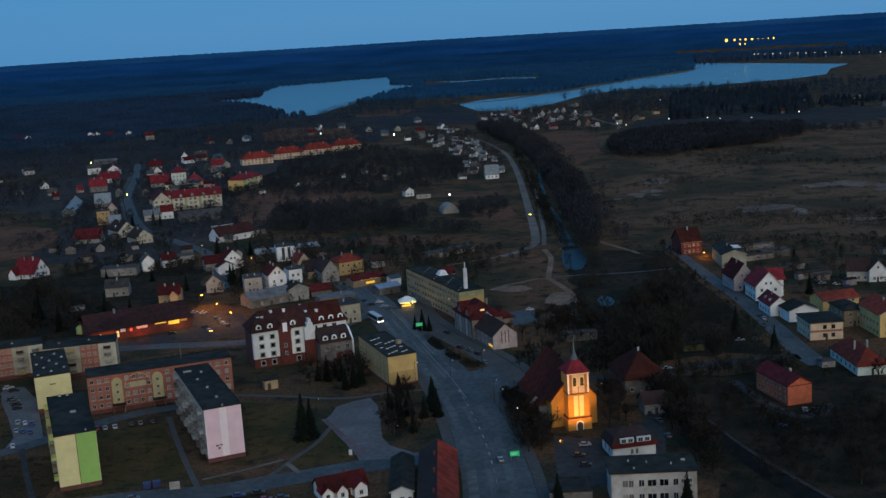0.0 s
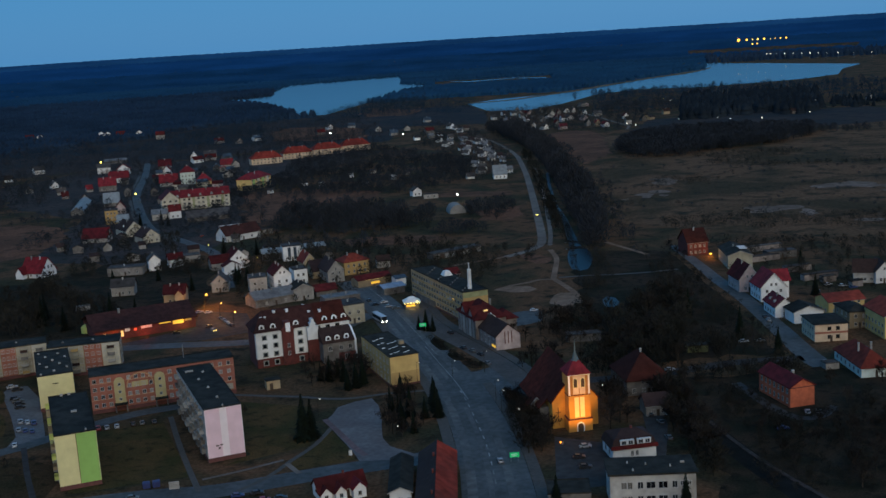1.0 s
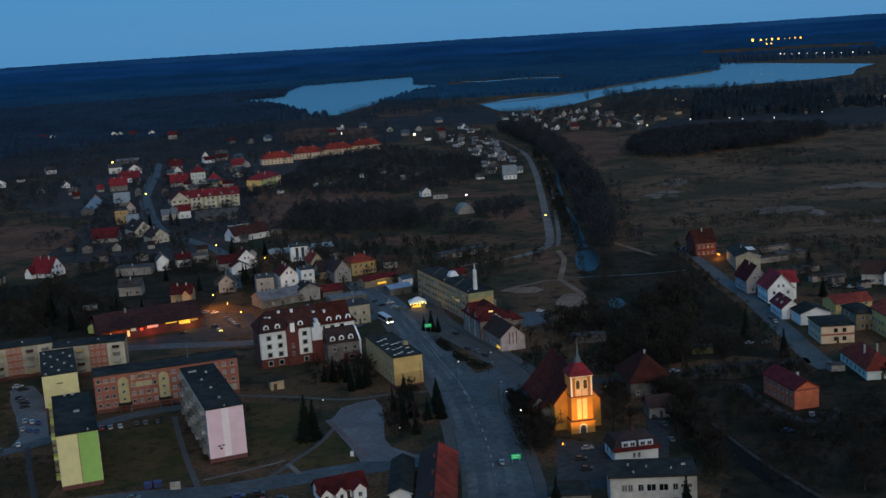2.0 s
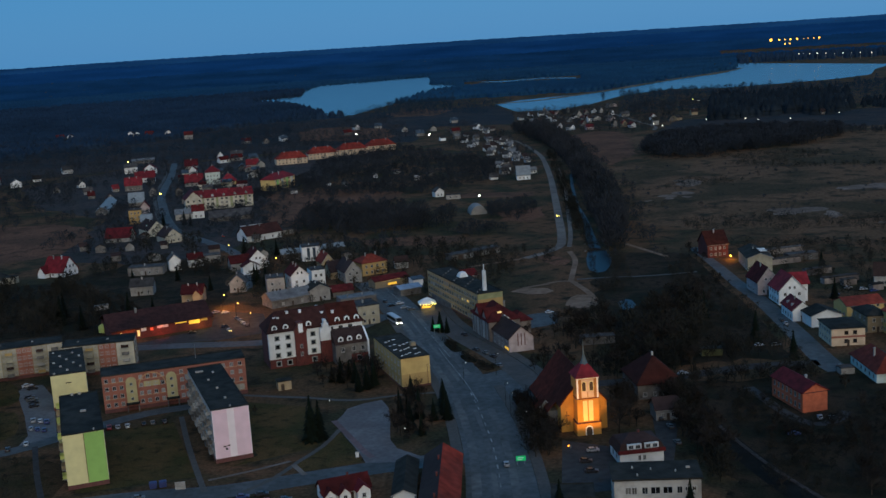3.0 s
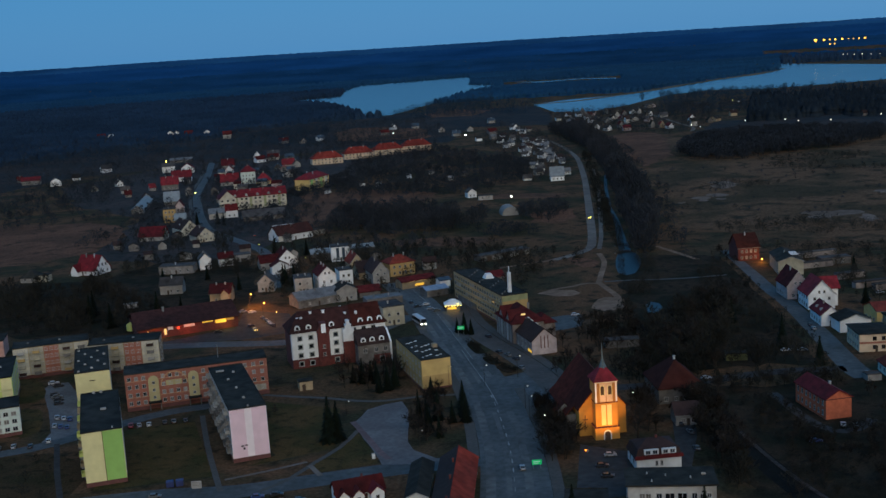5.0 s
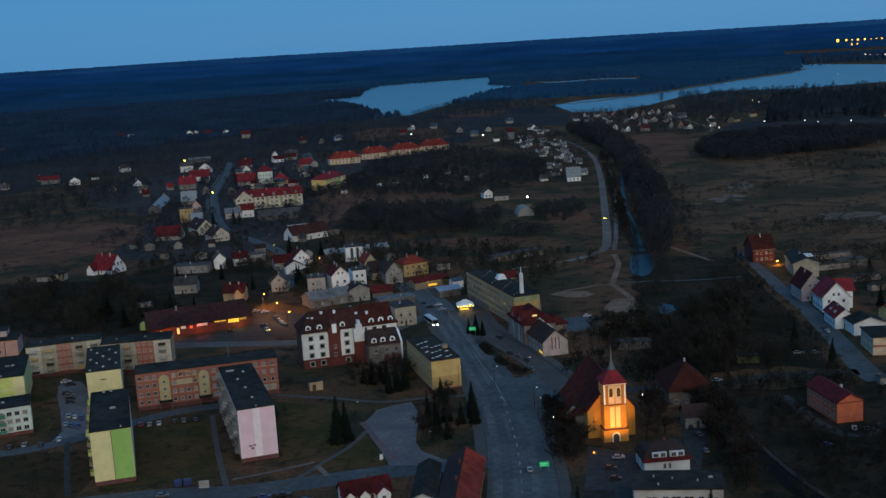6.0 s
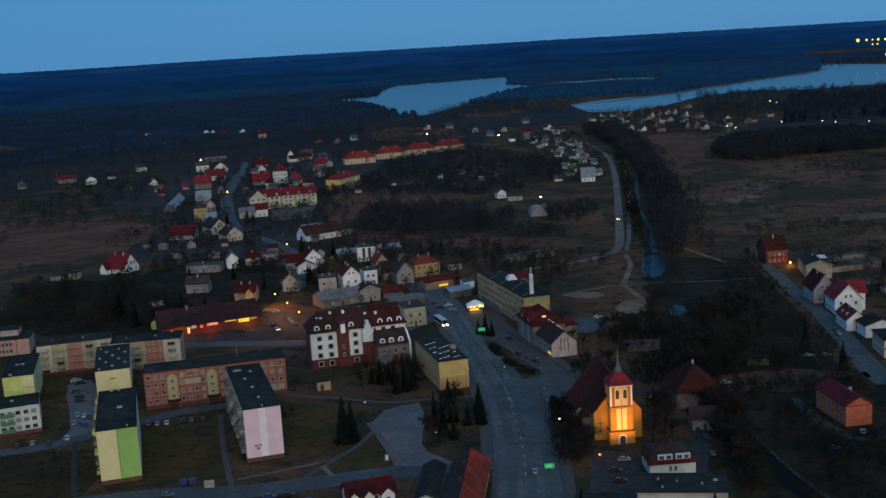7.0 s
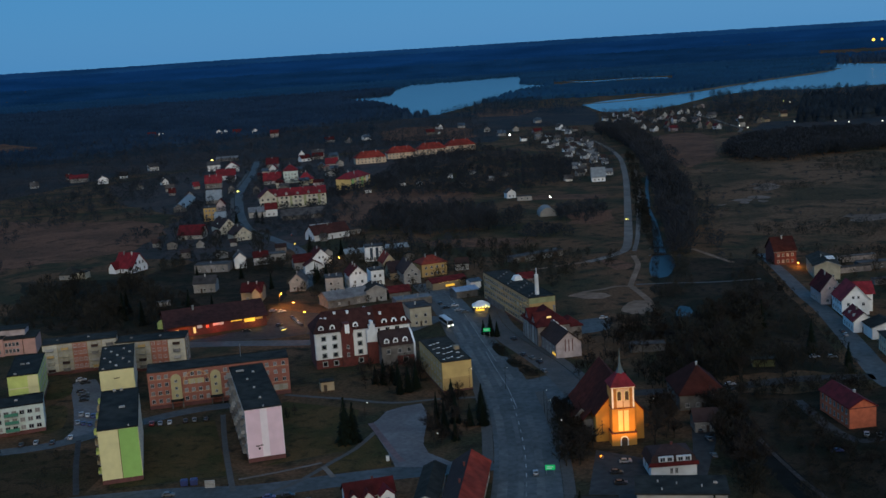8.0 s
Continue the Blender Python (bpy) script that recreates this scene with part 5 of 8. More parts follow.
part("skylight", box(3.0, 19.0, 9.9, 4.6, 19.2, 10.5), WARMWIN, b, "lit roof window")
chimney(b, 7.5, 24, 10, 13.0, OFFWHITE, 0.6)

b = thing("brick_house", (100.6, 308.3, 0), 14, "orange brick house with dark red ridged roof", "house")
part("wall", walls_bm(7.7, 17.5, 6.0, 2.2, "y"), BRICKLIT, b)
part("roof", gable_roof(7.7, 17.5, 6.0, 2.2, "y", 0.45), REDTILE, b)
part("cornice", box(-0.08, -0.08, 5.6, 7.78, 0.0, 5.85), BRICK, b)
windows(b, "L", 7.7, 17.5, 7, 2, 1.0, 2.8, 0.9, 1.5, 0.5, fm=GREYFRAME, curtains=0.0)
chimney(b, 4.4, 6, 7.4, 8.9, OFFWHITE, 0.6)

# ---------------------------------------------------------------- market hall and the town centre
b = thing("market_hall", (-135.5, 430.0, 0), 27, "low market hall with broad dark red roof", "market hall")
part("wall", box(0, 0, -0.3, 40, 26, 4.6), BRICK, b)
part("roof", gable_roof(40, 26, 4.5, 4.2, "x", 0.9), HOTELTILE, b)
for u0, u1, z0, z1, m_, lb in ((3.4, 4.0, 2.6, 3.2, WARMWIN, "lit entrance lamp"), (10.0, 11.0, 1.0, 3.4, WARMWIN, "lit entrance"), (11.6, 13.6, 2.8, 4.0, WHITE, "white shop sign"), (15.2, 16.3, 2.6, 3.6, REDSIGN, "lit red shop sign"), (18.0, 22.3, 3.0, 4.1, WHITE, "white shop sign"), (25.3, 29.9, 3.6, 4.3, SHOPLIGHT, "lit yellow shop fascia"), (30.8, 35.2, 2.6, 4.3, SHOPLIGHT, "lit yellow shop front"), (35.6, 38.4, 3.2, 4.3, OCHRE, "ochre shop fascia")):
    part("shop_front", box(u0, -0.15, z0, u1, 0.02, z1), m_, b, lb)
chimney(b, 12, 11, 8, 10, OFFWHITE, 0.8)

MID = "houses of the old town"
b = house("big house with bright red roof", -219, 577, -20, 13, 12, 2.8, 7.0, WHITE, REDTILE, "gable", "x", (("F", 3, 1), ("R", 3, 1)), 2, MID)
part("front_wing", walls_bm(4.6, 5, 2.6, 3.2, "y"), WHITE, b, "white gabled front wing").location = (-0.6, -3.2, 0)
part("front_wing_roof", gable_roof(4.6, 7.5, 2.6, 3.2, "y", 0.4), REDTILE, b, "red roof of the front wing").location = (-0.6, -3.2, 0)
for v in (3.2, 6.0, 8.6):
    window(b, face_pose("R", v, 4.2, 13, 12), 1.3, 1.6)
b = house("low house with dark roof and pale side wing", -243, 562.2, -4, 9.0, 9, 2.4, 4.0, OFFWHITE, BITUMEN, "hip", "x", (("F", 2, 1),), 0, MID)
part("side_wing", box(9.4, 1.0, -0.3, 14.4, 6.5, 3.4), DIMCREAM, b, "pale side wing")
part("side_wing_roof", box(9.1, 0.7, 3.4, 14.7, 6.8, 3.7), BITUMEN, b)
house("long low pale workshop with flat roof", -170.5, 566, 3, 18, 10, 4.0, 0, GREYWALL, GREYROOF, "flat", wins=(("F", 4, 1),), chims=1, group=MID)
house("white gabled house", -151, 574, 20, 6, 9, 5.5, 3, WHITE, GREYROOF, "gable", "y", (("F", 1, 1),), 1, MID)
house("small white house with red roof", -142.5, 581, 20, 7.5, 8, 4.2, 2.5, WHITE, DARKRED, "gable", "x", (("F", 2, 1),), 1, MID)
house("long pale flat-roofed workshop", -137.8, 590.3, 20, 10, 8, 3.8, 0, OFFWHITE, GREYROOF, "flat", wins=(), chims=0, group=MID)
house("pale house with grey roof", -154, 516, 6, 10.5, 8, 4.5, 3, OFFWHITE, GREYROOF, "gable", "x", (("F", 3, 1),), 1, MID)
b = house("house with red roof lit by street lamps", -123.5, 492.3, 5, 9.4, 10, 4.7, 3.2, BEIGE, DARKRED, "gable", "x", (("F", 2, 1),), 2, MID)
part("porch", prism([(5.2, -0.2), (8.8, -0.2), (8.8, 4.4), (7.0, 6.4), (5.2, 4.4)], -2.2, 3.0), BEIGE, b, "gabled porch")
part("porch_roof", prism([(4.8, 4.1), (7.0, 6.5), (9.2, 4.1), (9.2, 4.4), (7.0, 6.85), (4.8, 4.4)], -2.5, 3.4), DARKRED, b)
b = house("white house with red roof and steep gable", -108, 566, 22, 10.7, 13, 4.6, 5.0, WHITE, DARKRED, "gable", "y", (("F", 3, 1),), 1, MID)
part("side_roof", gable_roof(10, 9, 3.8, 3.2, "x", 0.4), DARKRED, b, "red roof of the side wing").location = (-8.5, 2.0, 0)
part("side_wing", walls_bm(9.2, 9, 3.8, 3.2, "x"), OFFWHITE, b).location = (-8.5, 2.0, 0)
house("small white outbuilding with gable", -107.9, 552.1, 22, 8.4, 6, 4.1, 2.3, WHITE, DARKRED, "gable", "y", (("F", 1, 1),), 0, MID)
house("pale blue-grey gabled house", -106, 512, 5, 7.5, 9, 4.5, 3.5, OFFWHITE, GREYROOF, "gable", "y", (("F", 2, 1),), 1, MID)
house("grey rendered house with flat roof", -87, 505, 15, 8, 10, 7.0, 0, OFFWHITE, GREYROOF, "flat", wins=(("F", 2, 2),), chims=2, group=MID)
house("white house with maroon roof", -76, 506.6, 22, 8.2, 13, 7.6, 3.8, WHITE, DARKRED, "gable", "y", (("F", 2, 2), ("L", 3, 2)), 2, MID)
house("white annex with flat roof", -68.4, 519, 22, 6.4, 9, 7.0, 0, WHITE, GREYROOF, "flat", wins=(("F", 2, 2),), chims=1, group=MID)
house("long grey hall with pale roof", -79.5, 474, 33, 19.5, 11, 3.6, 2.6, GREYWALL, PALESHEET, "gable", "x", (), 1, MID)
house("grey gabled hall with dark roof", -64.1, 483.4, 22, 9, 10, 5.1, 2.2, OFFWHITE, BITUMEN, "gable", "y", (), 1, MID)
house("grey-blue low wing with sheet roof", -93.5, 583, 14, 11, 9, 4.0, 1.6, GREYWALL, PALEBLUE, "gable", "x", (), 0, MID)
b = house("white two-storey house", -82.1, 579.2, 14, 9.8, 11, 7.6, 0, WHITE, GREYROOF, "flat", wins=(), chims=1, group=MID)
for u in (2.6, 5.6):
    part("facade_strip", box(u, -0.05, 0.6, u + 1.5, 0.01, 7.2), BLUEROOF, b, "dark glazed facade strip")
house("brown-roofed house with white gable", -52.5, 518, 22, 8, 16, 5.5, 4.6, OFFWHITE, BROWNTILE, "gable", "y", (("F", 2, 2), ("L", 4, 1)), 1, MID)
house("long low shed with blue roof", -75, 599.8, 20, 13, 9, 2.8, 1.4, GREYWALL, PALEBLUE, "gable", "x", (), 0, MID, "shed", "shed")
house("house with orange tile roof", -68.6, 556, 22, 6.5, 12, 3.4, 4.2, BEIGE, ORANGETILE, "gable", "y", (("F", 1, 1),), 1, MID)
house("wide brown-roofed barn", -61, 530, 22, 9, 12, 3.6, 4.2, BEIGE, BROWNTILE, "gable", "x", (), 0, MID)
house("yellow house with hipped orange roof", -46, 533, 30, 13, 10, 6.2, 3.4, OCHRE, ORANGETILE, "hip", "x", (("F", 4, 2),), 2, MID)
b = house("low shop row with lit front", -37.3, 503, 32, 17, 7, 3.4, 1.4, BEIGE, DARKRED, "gable", "x", (), 0, MID, "shop", "shop")
part("shop_window", box(6.5, -0.12, 0.9, 11.0, -0.02, 1.9), SHOPLIGHT, b, "bright yellow shop window")
part("sign", box(3.5, -0.3, 3.1, 13, -0.12, 3.45), WARMWIN, b, "lit yellow shop fascia")
house("market stall with pale blue sheet roof", -24.5, 485, 28, 10, 8, 3.0, 1.0, GREYWALL, STALLBLUE, "gable", "x", (), 0, MID, "market_stall", "market stall")
house("small stall with pale roof", -20, 504, 28, 5, 5, 3.2, 0.8, WHITE, BLUEROOF, "gable", "x", (), 0, MID, "market_stall", "market stall")
house("low red-roofed stalls", -55, 489.7, 22, 9.5, 8, 2.6, 2.0, GREYWALL, DARKRED, "gable", "x", (), 0, MID, "market_stall", "market stall")
house("low shop with pale flat roof", -49.2, 471.6, 22, 15.8, 8, 3.0, 0, GREYWALL, PALESHEET, "flat", wins=(), chims=2, group=MID, name="shop", category="shop")
b = thing("kiosk", (-14.3, 457, 0), 8, "small lit kiosk with a pale tent roof", "kiosk")
part("wall", box(0, 0, -0.1, 5.6, 4.2, 2.6), GREYWALL, b)
part("roof", hip_roof(5.6, 4.2, 2.6, 2.2, 0.8), WHITE, b, "pale pointed tent roof")
for k in range(6):
    bm = bmesh.new()
    bmesh.ops.create_uvsphere(bm, u_segments=8, v_segments=5, radius=0.16)
    part("lamp", bm, YELLOWLAMP, b, "bright amber lamp").location = (-0.3 + 1.24 * k, -0.75, 2.42)
part("shop_window", box(0.4, -0.08, 0.9, 4.0, -0.01, 1.6), SHOPLIGHT, b, "bright yellow shop window")
part("sign", box(4.6, -0.7, 2.7, 5.1, -0.6, 3.2), YELLOWLAMP, b, "bright yellow sign")
b = thing("garage_row", (-3.4, 559.4, 0), 35, "row of low grey garages", "garages")
part("wall", box(0, 0, -0.2, 30, 6, 2.8), GREYWALL, b)
part("roof", box(-0.3, -0.3, 2.8, 30.3, 6.3, 3.1), GREYROOF, b)
for i in range(9):
    part("door", box(0.6 + 3.3 * i, -0.08, 0, 3.2 + 3.3 * i, 0.0, 2.2), (OFFWHITE, DARKWOOD, CONCRETE)[i % 3], b)
house("single-storey red-roofed store behind the block", -2, 500, 22, 12, 8, 4, 2, GREYWALL, DARKRED, "gable", "x", (), 0, MID)

# dome shed
b = thing("arched_hall", (5.5, 706, 0), 10, "pale round-arched sheet hall", "hall")
o = [(0, -0.2), (10.5, -0.2)] + [(5.25 + 5.25 * math.cos(a * math.pi / 10), 5.6 * math.sin(a * math.pi / 10)) for a in range(1, 10)]
part("shell", prism(o, 0, 14), OFFWHITE, b)
part("door", box(3.2, -0.08, 0, 7.2, 0.0, 3.6), CONCRETE, b)
FAR = "houses at the edge of town"
house("small white house", -20, 797, 20, 6.5, 7, 4, 2.4, WHITE, GREYROOF, "gable", "y", (), 0, FAR)
house("low white hut", -12, 782, 5, 10, 5, 3, 0, OFFWHITE, GREYROOF, "flat", wins=(), chims=0, group=FAR)
house("white house with broad pale blue roof", 40.5, 868, 2, 10.2, 13, 3.6, 6.4, WHITE, PALEBLUE, "gable", "x", (("F", 3, 1),), 1, FAR)
house("long white hall with dark red roof", -125.3, 649.6, 40, 23.4, 12, 3.8, 4.6, WHITE, HOTELTILE, "gable", "x", (), 1, FAR)
house("low white flat hall", -135, 684, 22, 14, 7, 3.6, 0, WHITE, OFFWHITE, "flat", wins=(), chims=0, group=FAR)
b = house("long white three-storey row with red roof", -191.5, 797, 18, 41, 12, 9.0, 4.5, PALECREAM, REDTILE, "gable", "x", (("F", 12, 3),), 4, FAR, "row_house", "apartment row", ww=1.7, wh=1.5)
for i in range(5):
    part("dormer", prism([(3.6 + 8 * i, 9.2), (5.4 + 8 * i, 9.2), (5.4 + 8 * i, 10.4), (4.5 + 8 * i, 11.2), (3.6 + 8 * i, 10.4)], 0.1, 3.5), OFFWHITE, b)
for u in (5.2, 15.4, 25.6, 35.8):
    part("loggia_strip", box(u - 0.9, -0.06, 0.8, u + 0.9, 0.01, 8.8), BANDGREEN, b, "dull green loggia strip")
part("end_wing", walls_bm(12, 14, 8.6, 5.4, "y"), PALECREAM, b, "gabled end wing").location = (-7, -1.5, 0)
for k in range(3):
    for u in (-5.0, -1.0, 3.0):
        window(b, pose(u, -1.5, 0.9 + 2.8 * k), 1.6, 1.5)
part("end_wing_roof", gable_roof(12, 22, 8.6, 5.4, "y", 0.5), REDTILE, b, "red roof of the end wing").location = (-7, -1.5, 0)
b = house("yellow block with red hipped roof", -162.5, 893, -20, 13, 32, 8.5, 4.5, YELLOW, REDTILE, "hip", "y", (("R", 9, 3),), 2, FAR, "apartment_house", "apartment house", ww=1.8, wh=1.5)
for i in range(4):
    part("painted_panel", box(12.98, 3.0 + 7.4 * i, 0.6, 13.05, 6.4 + 7.4 * i, 8.4), PALECREAM if i % 2 else GREEN, b, "pale and green facade panel")
for i, (x, y) in enumerate(((-183, 1086), (-157.5, 1122), (-130, 1146), (-103, 1171))):
    house("long peach house with red mansard roof", x, y, 20, 30, 13, 5.6, 6.2, PEACH, ROWTILE, "hip", "x", (("F", 8, 2),), 2, "row of red-roofed houses", "apartment_house", "apartment house", ww=1.4, wh=1.4)
house("house with bright red roof", -218.2, 677, 0, 15.4, 11, 2.9, 5.2, OFFWHITE, REDTILE, "gable", "x", (("F", 4, 1),), 0, FAR)
house("brown-roofed house with pale gable", -176.9, 661.5, 36, 10.6, 14, 3.9, 4.4, PALECREAM, BROWNTILE, "gable", "y", (("F", 3, 1),), 1, FAR)
house("brown-roofed house with beige gable", -195, 690, 36, 11, 18, 4.2, 5.0, PALECREAM, BROWNTILE, "gable", "y", (("F", 2, 1),), 1, FAR)
house("tall yellow house", -225.2, 749.5, 14, 8.2, 10, 9.2, 0, OCHRE, GREYROOF, "flat", wins=(("F", 3, 3),), chims=1, group=FAR)
house("white house by the upper road", -333, 1090, 15, 12, 10, 6, 3, WHITE, GREYROOF, "gable", "x", (("F", 2, 1),), 1, FAR)
HILLTOWN = "hillside houses"
house("tall pale teal house with red roof", -221.7, 956, 12, 12.2, 12, 10.5, 5.6, PALETEAL, REDTILE, "hip", "x", (("F", 4, 3), ("R", 3, 3)), 1, HILLTOWN)
house("low orange-walled house with broad red roof", -206.4, 947, 12, 12.4, 12, 3.2, 6.8, YELLOW, REDTILE, "hip", "x", (("F", 4, 1),), 1, HILLTOWN)
house("broad red-roofed house on the slope", -238.3, 951, 12, 15, 12, 3.4, 6.4, OFFWHITE, REDTILE, "gable", "x", (("F", 4, 1),), 2, HILLTOWN)
house("white gable between red roofs", -260.6, 1051, 12, 8, 12, 3.2, 4.2, WHITE, REDTILE, "gable", "y", (("F", 2, 1),), 0, HILLTOWN)
house("wide house with red roof higher up", -276.2, 1100, 12, 12, 12, 3.2, 5.6, OFFWHITE, REDTILE, "gable", "x", (("F", 3, 1),), 1, HILLTOWN)
house("white narrow house with steep gable", -258.5, 1161, 12, 8, 10, 4.9, 5.0, WHITE, GREYROOF, "gable", "y", (("F", 2, 1),), 0, HILLTOWN)
house("dim pink house with grey roof", -248.9, 1184, 12, 12.6, 9, 4.4, 3.2, DIMPINK, GREYROOF, "gable", "x", (("F", 3, 1),), 1, HILLTOWN)
house("small house with bright red roof", -211, 1077, 12, 11.5, 10, 3.2, 4.8, OFFWHITE, REDTILE, "gable", "x", (), 1, HILLTOWN)
house("long dark shed at the top of the street", -355.7, 1189, 14, 23, 10, 2.8, 1.8, GREYWALL, PALESHEET, "gable", "x", (), 0, HILLTOWN)
house("white house with red roof beside the street", -310.4, 1076, 14, 12.6, 10, 4.6, 4.4, WHITE, REDTILE, "gable", "y", (("F", 3, 1),), 1, HILLTOWN)
house("long house with red roof beside the street", -296.5, 1003, 14, 17, 11, 4.3, 5.2, WHITE, REDTILE, "gable", "x", (("F", 5, 1),), 1, HILLTOWN)
house("red-roofed house with dim walls", -287.3, 942, 14, 14, 12, 4.9, 6.0, GREYWALL, REDTILE, "gable", "x", (("F", 4, 1),), 2, HILLTOWN)
house("big house with pale blue-grey sheet roof", -253.4, 841, 14, 11.2, 17, 3.0, 6.4, GREYWALL, PALEBLUE, "gable", "x", (("F", 3, 1),), 1, HILLTOWN)
house("long hall with pale blue sheet roof", -266, 803, 12, 8.5, 62, 3.0, 3.0, GREYWALL, PALEBLUE, "gable", "y", (), 0, HILLTOWN)
house("narrow pink house with tall gable", -232.5, 800, 14, 6.4, 9, 4.4, 4.2, DIMPINK, DARKRED, "gable", "y", (("F", 2, 1),), 0, HILLTOWN)
house("low house with teal sheet roof", -215.2, 742, 14, 7.2, 12, 2.8, 3.6, OFFWHITE, PALEBLUE, "gable", "x", (("F", 2, 1),), 0, HILLTOWN)
house("grey hall with pale sheet roof", -195.5, 756, 14, 11.2, 12, 3.9, 2.6, OFFWHITE, PALESHEET, "gable", "x", (), 0, HILLTOWN)
house("white house with maroon roof", -184.8, 760, 14, 8, 9, 5.2, 3.6, WHITE, DARKRED, "gable", "x", (("F", 2, 1),), 1, HILLTOWN)
house("long dark hall below the white row", -167.6, 738, 18, 28, 14, 2.8, 3.6, GREYWALL, GREYROOF, "gable", "x", (), 0, HILLTOWN)
house("low white end of the long hall", -107.4, 669, 40, 7.5, 6, 2.9, 0, OFFWHITE, GREYROOF, "flat", wins=(), chims=0, group=HILLTOWN)

# ---------------------------------------------------------------- eastern houses
EST = "eastern street houses"
b = house("white house with red roof and broad gable", 126.6, 433.3, 3, 10.2, 13, 5.9, 5.4, WHITE, REDTILE, "gable", "y", (("L", 4, 2),), 0, EST)
part("cross_roof", gable_roof(8.0, 8.2, 7.1, 3.6, "x", 0.4), REDTILE, b, "red cross roof").location = (5.2, 4.5, 0)
for u, z in ((2.4, 3.6), (7.9, 3.6)):
    window(b, pose(u, 0, z), 1.1, 1.2)
part("side_wing", box(10.2, 4.7, -0.3, 12.8, 12.4, 7.1), WHITE, b)
for v in (3.0, 5.0):
    window(b, pose(12.8, v + 4, v, 0, 0, 90), 1.0, 1.1)
b = house("low bluish white house with red roof and dormers", 125.0, 408.2, 3, 7, 13, 4.2, 2.9, WHITE, REDTILE, "gable", "y", (("L", 4, 1),), 1, EST)
for v in (3.0, 8.0):
    part("dormer", prism([(v, 4.6), (v + 1.5, 4.6), (v + 1.5, 5.4), (v + 0.75, 6.1), (v, 5.4)], 0.7, 2.6, "x"), OFFWHITE, b, "white gabled dormer")
b = house("white gabled hall with dark grey roof", 129.0, 398.4, 5, 11.1, 9.2, 4.2, 2.0, WHITE, BITUMEN, "gable", "y", (), 0, EST)
b = house("peach two-storey house with dark flat roof", 128.4, 373.2, 1, 11.3, 13.5, 6.1, 1.0, PEACH, BITUMEN, "hip", "y", (("L", 5, 2),), 0, EST)
part("band", box(-0.06, -0.06, 2.75, 11.36, 0.0, 3.45), SALMON, b, "brown-red band between the storeys")
for k in range(2):
    for u in (5.0, 7.9):
        window(b, pose(u, 0, 1.0 + 2.9 * k), 1.3, 1.3, DARKWOOD)
house("yellow house with low orange-red roof", 144.4, 407.3, 10, 14.4, 10, 5.0, 2.0, YELLOW, ORANGETILE, "gable", "x", (("F", 4, 2), ("L", 3, 1)), 0, EST)
house("olive yellow house with brown-red roof", 151.6, 371.5, 3, 12, 17, 8.0, 3.0, YELLOW, ORANGETILE, "gable", "y", (("F", 3, 2), ("L", 6, 2)), 1, EST)
house("olive grey house with dark roof", 145.2, 387.5, 4, 7.5, 13, 6.0, 2.0, BEIGE, BITUMEN, "hip", "y", (("F", 2, 2), ("L", 3, 2)), 0, EST)
house("low bluish white house with rusty tiled roof", 129.2, 331.5, 2, 9.5, 22, 3.0, 4.6, PALETEAL, ORANGETILE, "hip", "y", (("L", 6, 1),), 2, EST)
house("small pale garden shed by the street corner", 121.8, 341.6, 8, 4.4, 3.2, 2.0, 0, OFFWHITE, GREYROOF, "flat", wins=(), chims=0, group=EST, name="shed", category="shed")
b = house("long grey-white house with brown roof", 171.3, 457.3, -18, 9, 8, 4.6, 4.4, OFFWHITE, BROWNTILE, "gable", "x", (("F", 3, 1),), 0, EST)
house("white gabled wing house with dark roof", 179, 453, 0, 7, 10, 5.2, 3.6, WHITE, BROWNTILE, "gable", "y", (("F", 2, 1),), 0, EST)
for x, y, ln in ((153.5, 464.9, 16.4), (151, 483, 12.8), (147.7, 531.4, 17.9), (138.2, 506.8, 19.5), (168, 449, 5), (160, 460, 6), (186, 478, 8), (205, 505, 10)):
    house("low pale row of garden sheds", x, y, 16, ln, 3, 2.4, 0, TIMBERWALL, GREYROOF, "flat", wins=(), chims=0, group=EST)
house("dim pink house with tall dark red roof", 122.8, 451.6, 5, 8.6, 14, 5.6, 5.6, DIMPINK, DARKRED, "gable", "y", (("F", 2, 1), ("L", 4, 1)), 1, EST)
b = house("dim cream hall with low dark gabled roof", 129.4, 497.3, -3, 10.8, 23, 6.0, 2.0, DIMCREAM, BITUMEN, "gable", "y", (("F", 2, 1), ("L", 5, 1)), 1, EST)
for v in (6, 10):
    part("skylight", box(6.2, v, 7.75, 9.6, v + 2.2, 8.05), WHITE, b, "pale roof light")
house("house with dark red roof lit by a street lamp", 118.6, 531.8, 10, 10.2, 12, 6.4, 5.4, BRICK, RECTORYTILE, "gable", "x", (("F", 4, 2),), 1, EST)
house("low grey shed", 152, 514, 8, 14, 6, 3, 0, GREYWALL, GREYROOF, "flat", wins=(), chims=0, group=EST)
house("low wall-like garage", 131, 352, 10, 9, 4, 2.6, 0, CONCRETE, GREYROOF, "flat", wins=(), chims=0, group=EST)
house("low olive shed among the trees", 84.2, 369.3, 0, 7, 4, 2.3, 0, OLIVEWALL, BITUMEN, "flat", wins=(), chims=0, group="sheds by the stream", name="shed", category="shed")
house("low grey garage behind the church", 46.0, 390.5, 5, 12, 5, 2.6, 0, GREYWALL, GREYROOF, "flat", wins=(), chims=0, group="sheds by the stream", name="garage", category="garage")

# ---------------------------------------------------------------- far villages
VR = random.Random(11)


